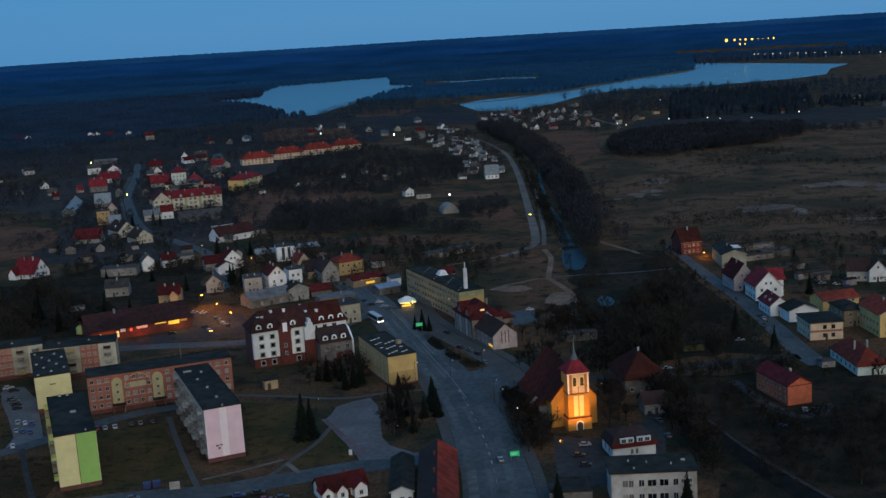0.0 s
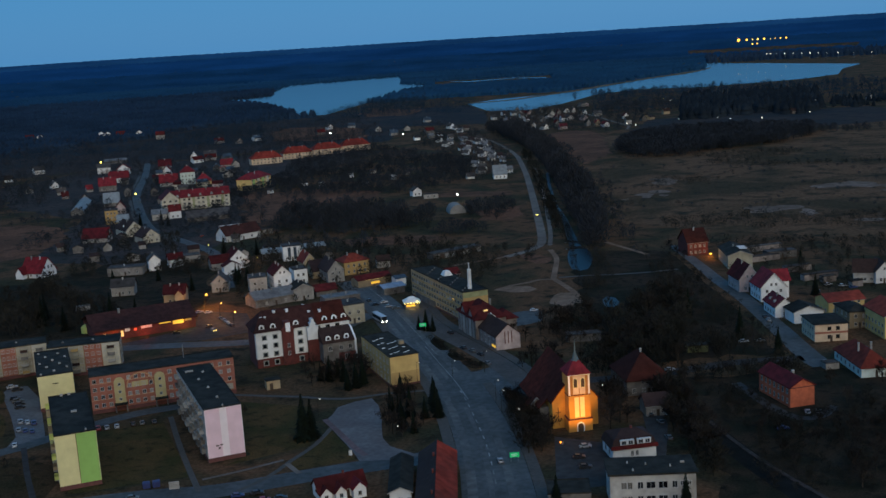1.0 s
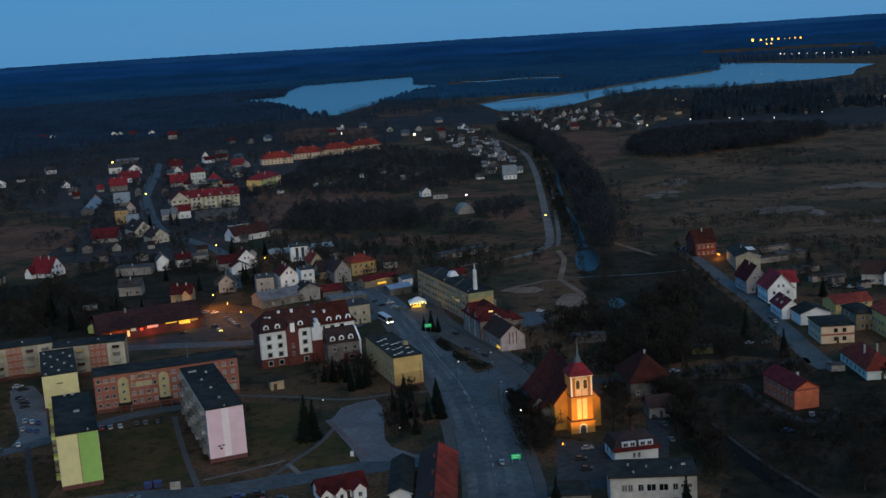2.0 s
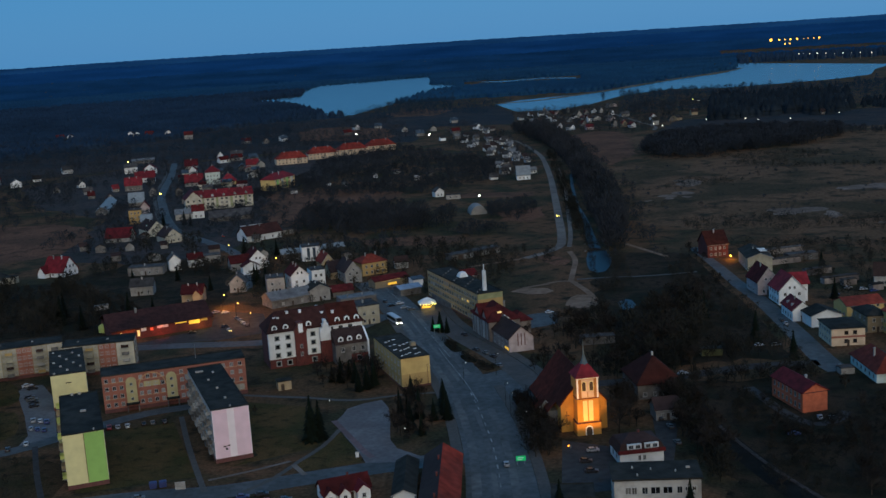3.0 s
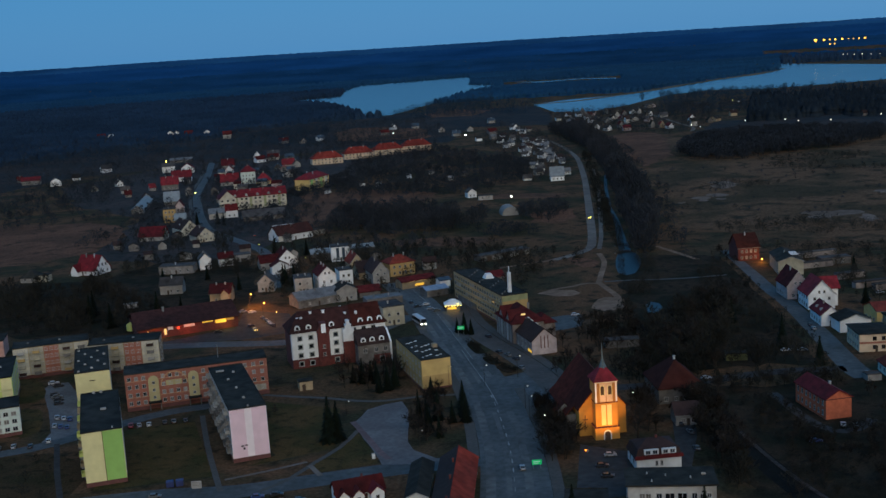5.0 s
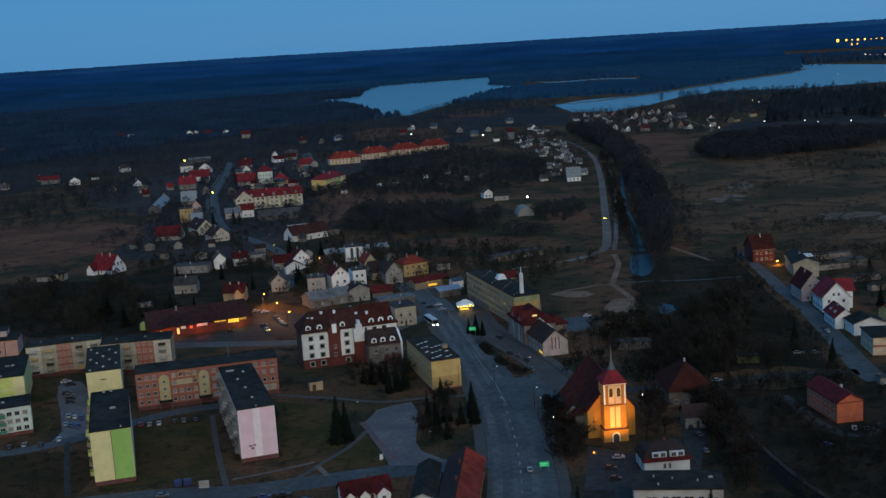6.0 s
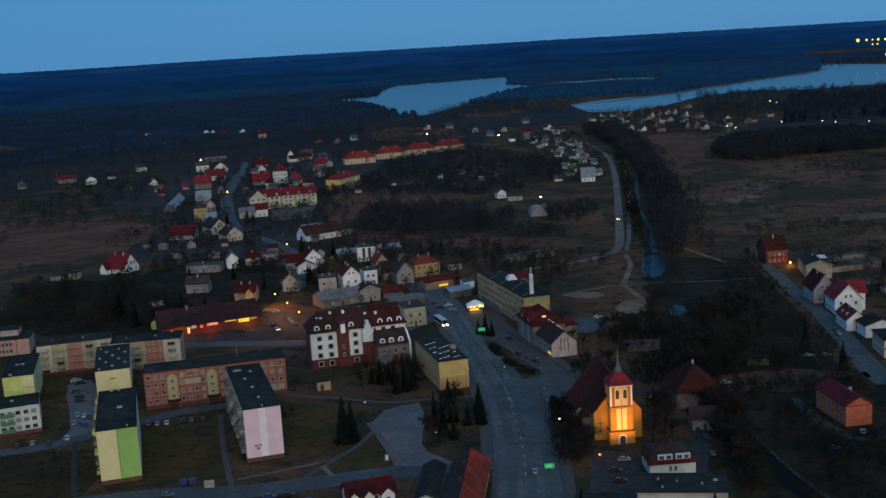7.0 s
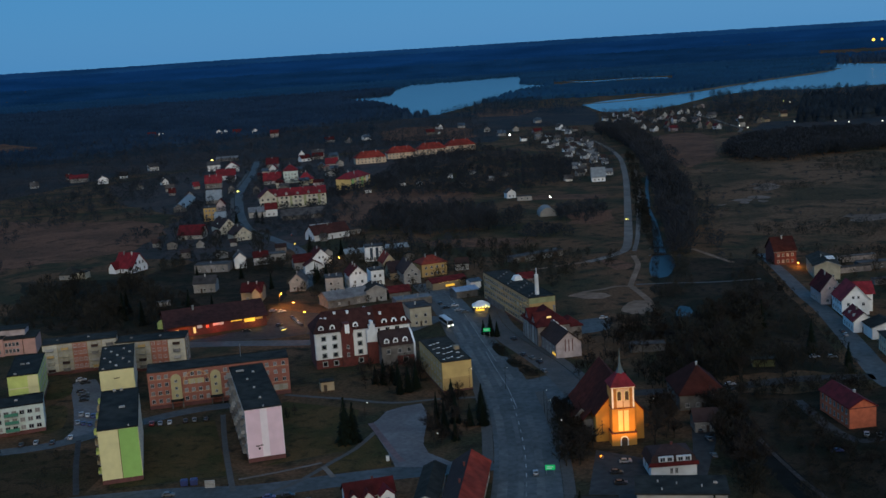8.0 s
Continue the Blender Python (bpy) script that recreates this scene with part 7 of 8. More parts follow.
wood("shore_woods", polar(-9.5, 2.2, 1660, 2080, 130, lambda az, r, x, y: noise.noise((x * 0.008, y * 0.008, 2)) > -0.15), TWIGGY_THIN, 4, 8.5, FARWOODS, "thin woods below the lake", 1.8)


def fill(poly, area, bare=False, low=False):
    xs, ys = [p[0] for p in poly], [p[1] for p in poly]
    n = int((max(xs) - min(xs)) * (max(ys) - min(ys)) / area)
    pts = np.stack([NRG.uniform(min(xs), max(xs), n), NRG.uniform(min(ys), max(ys), n)], 1)
    return [(x, y, 0.0) for x, y in pts if inside(poly, x, y) and clear_of(x, y, 0.3) and (low or open_street(x, y)) and (not bare or noise.noise((x * 0.012, y * 0.012, 8)) > -0.1)]


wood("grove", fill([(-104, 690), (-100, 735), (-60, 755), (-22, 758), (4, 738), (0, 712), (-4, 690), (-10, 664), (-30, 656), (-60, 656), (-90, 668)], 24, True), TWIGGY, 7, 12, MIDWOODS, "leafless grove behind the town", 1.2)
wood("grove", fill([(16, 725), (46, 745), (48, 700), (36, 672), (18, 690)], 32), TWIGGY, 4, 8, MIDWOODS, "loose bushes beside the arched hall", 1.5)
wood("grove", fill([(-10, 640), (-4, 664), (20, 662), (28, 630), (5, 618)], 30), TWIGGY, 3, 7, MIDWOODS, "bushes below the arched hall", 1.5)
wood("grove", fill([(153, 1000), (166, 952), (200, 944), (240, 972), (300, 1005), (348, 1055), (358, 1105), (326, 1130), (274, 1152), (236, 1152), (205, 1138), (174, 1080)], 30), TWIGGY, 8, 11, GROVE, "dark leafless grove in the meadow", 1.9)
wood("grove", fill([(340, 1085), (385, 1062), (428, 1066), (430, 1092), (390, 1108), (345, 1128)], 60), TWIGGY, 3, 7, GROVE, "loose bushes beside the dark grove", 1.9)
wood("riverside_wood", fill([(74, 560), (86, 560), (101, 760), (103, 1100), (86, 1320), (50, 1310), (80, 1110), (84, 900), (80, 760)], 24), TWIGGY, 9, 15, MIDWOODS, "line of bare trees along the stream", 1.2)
wood("riverside_wood", fill([(60.5, 585), (67, 585), (73, 760), (80, 1000), (74, 1040), (68, 800), (64, 690)], 34), TWIGGY, 4, 9, WOODS, "bushes between the road and the stream", 1.2)
wood("thicket", fill([(66, 345), (114, 362), (114, 455), (90, 462), (64, 430)], 22, True), TWIGGY, 3, 8, WOODS, "tangled thicket by the stream", 1.4)
wood("thicket", fill([(78, 250), (130, 250), (126, 320), (112, 300), (96, 304), (90, 330), (80, 330), (82, 285)], 8, True), TWIGGY, 1.0, 3.4, WOODS, "low scrub beside the ditch", 1.8)
wood("thicket", fill([(-245, 540), (-195, 545), (-140, 548), (-138, 450), (-215, 440)], 26, True), TWIGGY, 2, 5, WOODS, "scrub behind the housing blocks", 1.5)
wood("thicket", fill([(-255, 556), (-200, 548), (-135, 596), (-112, 560), (-108, 470), (-140, 432), (-170, 430), (-222, 475)], 34, True), TWIGGY_THIN, 1.2, 3.6, WOODS, "low dark scrub behind the market hall", 2.2)
wood("thicket", fill([(19.5, 284), (28, 284), (30.5, 300), (29, 318), (30, 336), (20, 336)], 5), TWIGGY, 2, 5, WOODS, "dense bushes beside the church", 1.6)
wood("thicket", fill([(64, 262), (71, 262), (72.5, 300), (70.5, 338), (62, 338), (66, 300)], 6), TWIGGY, 3, 8, WOODS, "dense bushes along the ditch", 1.4)
wood("thicket", fill([(50, 345), (72, 352), (76, 420), (70, 500), (58, 480), (50, 400)], 22, True), TWIGGY, 3, 7, WOODS, "bushes along the overgrown stream", 1.5)
wood("hedges", fill([(-380, 560), (-120, 620), (-40, 560), (-20, 600), (-110, 900), (-170, 1160), (-420, 1200)], 170, True), TWIGGY, 3, 8, MIDWOODS, "garden bushes and small bare trees", 1.6)
wood("hedges", fill([(-130, 600), (-60, 470), (30, 500), (50, 560), (-20, 620)], 46), TWIGGY, 2, 5, WOODS, "garden bushes of the old town", 1.5)
wood("hedges", fill([(-192, 600), (-130, 600), (-95, 560), (-85, 490), (-140, 470), (-192, 530)], 30, True), TWIGGY, 2, 6.5, WOODS, "garden bushes behind the market hall", 1.6)
wood("hedges", fill([(130, 440), (230, 400), (250, 560), (130, 545)], 80, True), TWIGGY, 2, 5, WOODS, "garden bushes of the eastern houses", 1.6)
wood("bare_trees", fill([(128, 440), (230, 410), (240, 540), (130, 545)], 420), TWIGGY, 5, 8, WOODS, "bare garden trees of the eastern houses", 1.1)
wood("bare_trees", fill([(-230, 620), (-140, 590), (-60, 530), (20, 520), (0, 600), (-110, 640), (-220, 700)], 190), TWIGGY, 5, 10, WOODS, "bare garden trees of the old town", 1.1)
wood("bare_trees", fill([(-235, 520), (-181, 535), (-140, 450), (-165, 440), (-215, 445)], 110), TWIGGY, 8, 13, WOODS, "bare trees behind the housing blocks", 1.1)
wood("bare_trees", fill([(70, 355), (112, 362), (113, 430), (92, 440), (64, 420), (58, 362)], 62), TWIGGY, 7, 12, WOODS, "bare trees of the thicket", 1.1)

wood("thicket", fill([(80, 362), (118, 364), (118, 400), (117, 470), (113, 545), (100, 545)], 13, True, True), TWIGGY, 0.8, 2.6, WOODS, "low dark scrub before the eastern street", 2.0)
wood("bare_trees", fill([(84, 364), (116, 368), (116, 400), (112, 470), (108, 540), (98, 540)], 60, False, True), TWIGGY_THIN, 4, 8, WOODS, "thin bare trees before the eastern street", 1.0)

wood("hedges", fill([(70, 336), (118, 340), (114, 351), (72, 344)], 7, False, True), TWIGGY, 1.2, 3.4, WOODS, "dark hedge along the cross street", 1.8)
wood("bare_trees", fill([(66, 334), (112, 338), (110, 346), (68, 343)], 26, False, True), TWIGGY, 5, 8, WOODS, "bare trees along the cross street", 1.1)
wood("bare_trees", fill([(62, 356), (112, 359), (110, 376), (62, 372)], 34, False, True), TWIGGY, 5, 9, WOODS, "bare trees behind the cross street", 1.1)
wood("bank_bushes", fill([(66, 650), (70.5, 650), (72.4, 735), (68.5, 735)], 7), TWIGGY, 3, 6, WOODS, "bushes hiding the narrow stream", 1.4)


def clumps(poly, area, cut, seed):
    """Spots in long low clumps."""
    return [p for p in fill(poly, area) if noise.noise((p[0] * 0.010, p[1] * 0.022, seed)) > cut]


MEADOW_POLY = [(100, 640), (210, 560), (480, 600), (520, 1000), (300, 990), (110, 900)]
wood("meadow_bushes", clumps(MEADOW_POLY, 16, 0.28, 3), TWIGGY_THIN, 1.2, 3.2, WOODS, "low brown scrub on the meadow", 2.6)
wood("meadow_bushes", clumps([(130, 545), (210, 540), (420, 560), (480, 640), (220, 640), (120, 640)], 18, 0.05, 6), TWIGGY_THIN, 1.5, 4, WOODS, "low dark scrub behind the gardens", 2.4)
wood("bank_bushes", fill([(60.5, 500), (65, 560), (69.5, 640), (67, 700), (70.5, 700), (73.5, 640), (68, 560), (63.2, 500)], 3), TWIGGY_THIN, 1, 2.6, WOODS, "reeds and bushes on the stream bank", 1.8)
wood("bank_bushes", fill([(69, 490), (71.5, 520), (75, 573), (79, 640), (83, 640), (80, 560), (78, 490)], 8), TWIGGY_THIN, 1.5, 5, WOODS, "bushes on the far stream bank", 1.8)
wood("bank_bushes", fill([(60, 470), (72, 470), (72, 494), (60, 492)], 5), TWIGGY_THIN, 1.5, 4, WOODS, "bushes where the stream bends", 1.8)
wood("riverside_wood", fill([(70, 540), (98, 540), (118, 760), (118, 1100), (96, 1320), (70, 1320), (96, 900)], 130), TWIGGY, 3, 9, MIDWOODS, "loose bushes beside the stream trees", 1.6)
wood("hedges", fill([(44, 395), (60, 395), (62, 470), (52, 445), (46, 430)], 18), TWIGGY, 2, 5, WOODS, "bushes behind the corner house", 1.5)
wood("hedges", fill([(-10, 520), (50, 500), (58, 560), (20, 600), (-10, 590)], 60, True), TWIGGY, 2, 6, WOODS, "bushes on the town meadow", 1.6)
wood("hedges", fill([(-150, 300), (-112, 296), (-105, 266), (-180, 262), (-185, 300)], 40), TWIGGY, 1, 3.5, WOODS, "shrubs before the housing blocks", 1.5)
wood("meadow_bushes", fill([(100, 640), (210, 560), (480, 600), (520, 1000), (300, 990), (110, 900)], 300, True), TWIGGY, 1.0, 2.6, MIDWOODS, "scattered bushes on the meadow", 2.6)
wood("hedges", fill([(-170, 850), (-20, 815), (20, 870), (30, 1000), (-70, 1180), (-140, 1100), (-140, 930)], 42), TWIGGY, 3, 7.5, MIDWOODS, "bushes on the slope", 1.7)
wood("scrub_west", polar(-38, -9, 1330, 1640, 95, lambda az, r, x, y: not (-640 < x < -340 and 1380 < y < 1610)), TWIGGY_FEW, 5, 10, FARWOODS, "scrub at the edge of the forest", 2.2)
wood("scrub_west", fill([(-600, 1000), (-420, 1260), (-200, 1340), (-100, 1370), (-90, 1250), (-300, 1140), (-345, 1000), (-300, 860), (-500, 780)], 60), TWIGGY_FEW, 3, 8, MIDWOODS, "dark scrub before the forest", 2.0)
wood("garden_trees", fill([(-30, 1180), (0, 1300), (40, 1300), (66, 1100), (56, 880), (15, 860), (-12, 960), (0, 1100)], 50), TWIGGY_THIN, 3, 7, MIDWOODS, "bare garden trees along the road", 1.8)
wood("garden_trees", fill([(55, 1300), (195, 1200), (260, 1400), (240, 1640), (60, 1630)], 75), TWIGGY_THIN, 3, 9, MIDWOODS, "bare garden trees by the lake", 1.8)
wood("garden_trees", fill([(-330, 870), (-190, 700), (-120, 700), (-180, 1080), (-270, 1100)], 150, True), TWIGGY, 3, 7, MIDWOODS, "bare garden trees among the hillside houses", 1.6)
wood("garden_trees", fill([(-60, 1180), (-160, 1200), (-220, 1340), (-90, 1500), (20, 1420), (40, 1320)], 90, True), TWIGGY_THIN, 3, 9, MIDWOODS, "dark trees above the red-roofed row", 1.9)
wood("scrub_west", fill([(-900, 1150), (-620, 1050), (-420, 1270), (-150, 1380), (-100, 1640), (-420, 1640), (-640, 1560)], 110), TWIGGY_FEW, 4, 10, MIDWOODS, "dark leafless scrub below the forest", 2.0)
for x, y, h in ((-93, 533, 9), (-96, 528, 10), (-91, 524, 8), (-99, 536, 9), (-117, 520, 8), (-160, 540, 9), (-140, 548, 8), (-60, 500, 6), (-132, 476, 8), (-144, 480, 10), (-120, 615, 10), (-100, 604, 9), (-198, 735, 9), (-184, 735, 10), (-178, 728, 9), (-45, 440, 7), (150, 440, 9), (162, 498, 8), (180, 470, 9)):
    plant(SPRUCES, x, y, h)
for x, y, h in ((-11.5, 338, 7), (-4, 318, 7), (-7, 306, 6.5)):
    plant(SLIM if h > 8 else SPRUCES, x, y, h)
for x, y, h in ((112.5, 527, 8), (114.5, 519, 7), (111.5, 538, 9), (128.5, 486, 6), (47.6, 297.2, 13), (52, 318, 11), (31.2, 297.5, 9), (26.5, 306, 10), (-22, 372, 7)):
    plant(TREES, x, y, h)
# ---------------------------------------------------------------- cars
def car(colour):
    c = new("car")
    bm = bmesh.new()
    o = [(-2.15, 0.28), (2.1, 0.28), (2.15, 0.62), (1.95, 0.80), (1.0, 0.92), (-2.0, 0.95), (-2.18, 0.70)]
    body = prism(o, -0.86, 0.86)
    bmesh.ops.bevel(body, geom=[e for e in body.edges], offset=0.06, segments=1, affect="EDGES")
    part("body", body, CARPAINT[colour], c)
    part("roof", prism([(-1.75, 0.92), (0.95, 0.92), (0.25, 1.44), (-1.3, 1.46)], -0.74, 0.74), CARPAINT[colour], c)
    part("windscreen", prism([(0.32, 1.40), (1.0, 0.95), (1.03, 0.97), (0.35, 1.43)], -0.68, 0.68), CARGLASS, c)
    part("rear_window", prism([(-1.72, 0.97), (-1.36, 1.42), (-1.39, 1.45), (-1.76, 0.99)], -0.66, 0.66), CARGLASS, c)
    for s in (-1, 1):
        part("side_window", prism([(-1.5, 0.97), (0.72, 0.97), (0.18, 1.36), (-1.22, 1.38)], 0.735 * s, 0.755 * s), CARGLASS, c)
        part("headlight", box(2.06, 0.62 * s - 0.2, 0.58, 2.17, 0.62 * s + 0.2, 0.76), FRAME, c)
        part("rear_light", box(-2.2, 0.66 * s - 0.16, 0.62, -2.1, 0.66 * s + 0.16, 0.84), DARKRED, c)
        for x in (-1.3, 1.3):
            part("wheel", tube(bmesh.new(), (x, 0.70 * s, 0.31), (x, 0.89 * s, 0.31), 0.31, 0.31, 12), RUBBER, c)
    return tagged(c, "parked " + colour + " car on asphalt", "car", "parked cars")


CARS = {}


def park(colour, x, y, rot):
    m = pose(x, y, 0.06, 0, 0, rot) @ Matrix.Scale(0.88, 4)
    if colour not in CARS:
        CARS[colour] = car(colour)
        CARS[colour].matrix_world = m
        return CARS[colour]
    return copy_thing(CARS[colour], m)


for i, (x, y) in enumerate(((-147.5, 374), (-144.6, 371), (-141.6, 360.6), (-139.6, 357.5), (-137.8, 354.6), (-136.2, 350.6), (-130.5, 335.4), (-128, 334.6), (-125.6, 333.6), (-128.2, 327.6), (-125.8, 326.6), (-123.4, 325.8), (-124.3, 313.8))):
    park(("white", "black", "black", "grey", "black", "black", "silver", "white", "blue", "silver", "blue", "blue", "white")[i], x, y, 112 if i > 5 else 25)
for i, (x, y) in enumerate(((-137.1, 308.2), (-133.3, 309.9), (-128.1, 309.6), (-113, 327.0), (-103, 324.8), (-100.4, 325.0), (-97.6, 325.6), (-93.0, 327), (-90.4, 327.6), (-86.8, 328))):
    park(("black", "silver", "black", "black", "red", "silver", "white", "black", "grey", "black")[i], x, y, 110)
for c, x, y, r in (("silver", 39.4, 286.4, 4), ("black", 36.8, 279, 2), ("black", 37.6, 272, 2), ("grey", 62.4, 302, 100), ("grey", 62.2, 289.4, 100), ("black", 60.6, 309, 100),
                   ("silver", -103.5, 472, 30), ("white", -99.3, 470.5, 30), ("grey", -92, 459, 120), ("silver", -89.6, 454.5, 120), ("white", -87.2, 449.6, 120), ("black", -84.6, 445, 120),
                   ("black", -94, 445.6, 60), ("red", -122.6, 449.5, 27), ("white", -118.5, 451, 27), ("silver", -110, 449, 27), ("black", -105.6, 438, 27), 
                   ("silver", 16.3, 279.5, 95), ("white", -24, 470.5, 20), ("silver", -21.6, 462, 20), ("black", -30.8, 475.4, 110), ("black", -27.4, 467, 30), ("grey", -18.6, 458.8, 20),
                   ("silver", 121.4, 404.6, 90), ("grey", -77.4, 268.4, 10), ("blue", -50.2, 266.0, 12), ("black", -45.5, 267.0, 12), ("red", -43, 262.4, 12), ("black", -39, 263, 12),
                   ("white", 37.8, 440.5, 5), ("black", 8.4, 391.0, 118), ("grey", 11.7, 386.5, 118), ("black", 14.4, 381.3, 118), ("grey", 16.3, 370, 115), ("black", 4.0, 413.0, 118),
                   ("silver", 160.1, 455.0, 20), ("white", 164.8, 451.5, 8), ("blue", 167.9, 447.6, 12), ("silver", 105.5, 378.0, 6), ("grey", 110.9, 377.5, 0), ("silver", 74.5, 350.4, 12), ("black", 121.4, 409.7, 90), ("grey", 124.1, 348.9, 20), ("white", 61.7, 313.7, 100), ("blue", 93.6, 291.3, 10), ("blue", 151.9, 445, 20), ("silver", 103.9, 303.2, 80), ("grey", 106.9, 302.5, 80)):
    park(c, x, y, r)
far_car = park("grey", 58.4, 681.4, -95)
for v in (-0.75, 0.75):
    part("headlight", tube(bmesh.new(), (2.1, v, 0.62), (2.3, v, 0.62), 0.3, 0.3, 10), YELLOWLAMP, far_car, "bright yellow headlight")

lit_car = park("silver", -90.7, 438.6, -60)
for v in (-0.62, 0.62):
    part("headlight", box(2.1, v - 0.2, 0.55, 2.24, v + 0.2, 0.8), YELLOWLAMP, lit_car, "glowing yellow headlight")
red_car = park("black", -145.8, 676.5, 115)
for v in (-0.6, 0.6):
    part("tail_light", box(-2.25, v - 0.22, 0.6, -2.1, v + 0.22, 0.85), REDSIGN, red_car, "glowing red tail light")

# trailer and tank guessed for two unclear pale shapes beside the market hall
b = thing("trailer", (-160.8, 485.6, 0), 30, "unclear pale shape on the rough ground, built as a trailer", "trailer")
part("body", box(0, 0, 0.7, 6.2, 2.3, 2.9), PALESHEET, b)
part("panel", box(0.4, -0.05, 1.3, 5.8, 0.02, 2.4), OFFWHITE, b, "pale side panel")
for u in (2.2, 4.0):
    for v in (0.15, 1.95):
        part("wheel", tube(bmesh.new(), (u, v, 0.4), (u, v + 0.22, 0.4), 0.42, 0.42, 12), RUBBER, b)
part("drawbar", box(-1.4, 1.05, 0.5, 0.05, 1.25, 0.72), BARK, b)
b = thing("tank", (-145.0, 449.0, 0), 0, "unclear pale green round shape, built as a tank", "tank")
bm = tube(bmesh.new(), (0, 0, -0.1), (0, 0, 2.4), 2.1, 2.1, 20)
tube(bm, (0, 0, 2.4), (0, 0, 3.1), 2.1, 1.4, 20)
part("body", bm, LIME, b)
part("lid", tube(bmesh.new(), (0, 0, 3.1), (0, 0, 3.5), 1.4, 0.5, 20), LIME, b)

# bus
b = thing("bus", (-24.1, 438.8, 0.05), -66, "white town bus with lit headlights", "bus")
body = box(-5.5, -1.2, 0.4, 5.5, 1.2, 3.0)
bmesh.ops.bevel(body, geom=[e for e in body.edges], offset=0.15, segments=2, affect="EDGES")
part("body", body, CARPAINT["white"], b)
for s in (-1, 1):
    for k in range(6):
        part("side_window", box(-5.1 + 1.66 * k, 1.24 * s - 0.02, 1.35, -3.56 + 1.66 * k, 1.24 * s + 0.03, 2.65), CARGLASS, b)
    part("headlight", tube(bmesh.new(), (5.45, 0.85 * s, 0.9), (5.6, 0.85 * s, 0.9), 0.22, 0.22, 10), WHITELAMP, b, "bright headlight")
    for x in (-3.4, 3.4):
        part("wheel", tube(bmesh.new(), (x, 1.0 * s, 0.45), (x, 1.28 * s, 0.45), 0.48, 0.48, 14), RUBBER, b)
part("windscreen", box(5.44, -1.1, 1.3, 5.54, 1.1, 2.9), CARGLASS, b)

# ---------------------------------------------------------------- lamps
def street_lamp(x, y, h, m, power=0.0, colour=(1, 0.5, 0.1), r=0.28, rot=0):
    b = thing("street_lamp", (x, y, 0), rot, "tall steel street lamp with a glowing head", "street lamp", "street lamps")
    part("pole", tube(bmesh.new(), (0, 0, -0.1), (0, 0, h + 0.3), 0.07, 0.045, 8), BARK, b)
    part("arm", tube(bmesh.new(), (0, 0, h + 0.25), (0.9, 0, h + 0.35), 0.05, 0.04, 6), BARK, b)
    bm = bmesh.new()
    bmesh.ops.create_uvsphere(bm, u_segments=10, v_segments=6, radius=r)
    hd = part("lamp_head", bm, m, b)
    hd.location = (0.9, 0, h + 0.1)
    if power:
        d = bpy.data.lights.new("street_light", "POINT")
        d.energy, d.color, d.shadow_soft_size = power, colour, 0.3
        l = new("street_light", d)
        l.matrix_world = pose(x + 0.9 * math.cos(radians(rot)), y + 0.9 * math.sin(radians(rot)), h - 0.45)
    return b


AMBER = (1.0, 0.36, 0.035)
for x, y, p in ((-102.4, 480, 5200), (-92.5, 461.7, 3800), (-83.4, 443.8, 1000)):
    street_lamp(x, y, 6, SODIUM, p, AMBER, 0.19)
street_lamp(22, 303.5, 6, WHITELAMP, 60, (1, 0.9, 0.7), 0.09)
street_lamp(127.2, 525.2, 1.8, SODIUM, 1500, AMBER, 0.26)
street_lamp(-132, 661, 6, YELLOWLAMP, 900, (1, 0.7, 0.3), 0.45)
street_lamp(48.2, 322.5, 5.5, WHITELAMP, 80, (1, 0.9, 0.6), 0.11)
street_lamp(-94.6, 567.8, 5, SODIUM, 250, AMBER, 0.22)
street_lamp(-129.2, 614.5, 5, SODIUM, 150, AMBER, 0.22)
street_lamp(-199.3, 698.7, 6, WHITELAMP, 0, r=0.45)
street_lamp(-235.6, 862, 6, YELLOWLAMP, 0, r=0.5)
street_lamp(-348, 1149, 6, YELLOWLAMP, 0, r=0.7)
street_lamp(10.2, 758, 5, WHITELAMP, 600, (1, 0.95, 0.8), 0.45)
street_lamp(400, 1240, 6, FARWHITE, 0, r=0.6)
street_lamp(310, 1600, 6, YELLOWLAMP, 0, r=0.5)
street_lamp(-133, 1345, 6, WHITELAMP, 0, r=0.5)
street_lamp(-44, 1270, 6, WHITELAMP, 0, r=0.7)
for x, y in ((205, 1205), (260, 1251), (299, 1236), (307, 1212), (338, 1203), (312, 1563), (200, 1232)):
    street_lamp(x, y, 6, FARWHITE, r=0.6)
# street lamps along the main street and the square, small heads made to glow faintly
for x, y, h in ((-36.5, 326, 5), (-12, 299, 4.5), (15.1, 361, 7), (18.6, 318, 7), (17.4, 328, 7), (4.5, 352, 7), (-7, 352, 7)):
    street_lamp(x, y, h, FARWHITE, r=0.11)

# street and yard lights of the far village and the yard beyond the lake
def far_lamp(az, dist, h, m, r):
    x, y = dist * math.sin(radians(az)) + 15.8, dist * math.cos(radians(az)) - 0.7
    z = land_height(x, y)
    b = thing("flood_lamp_mast", (x, y, z), 0, "far mast with a bright flood lamp", "lamp mast", "far lights")
    part("pole", tube(bmesh.new(), (0, 0, -0.5), (0, 0, h), 0.25, 0.15, 6), METAL, b)
    bm = bmesh.new()
    bmesh.ops.create_uvsphere(bm, u_segments=10, v_segments=6, radius=r)
    part("lamp_head", bm, m, b).location = (0, 0, h)


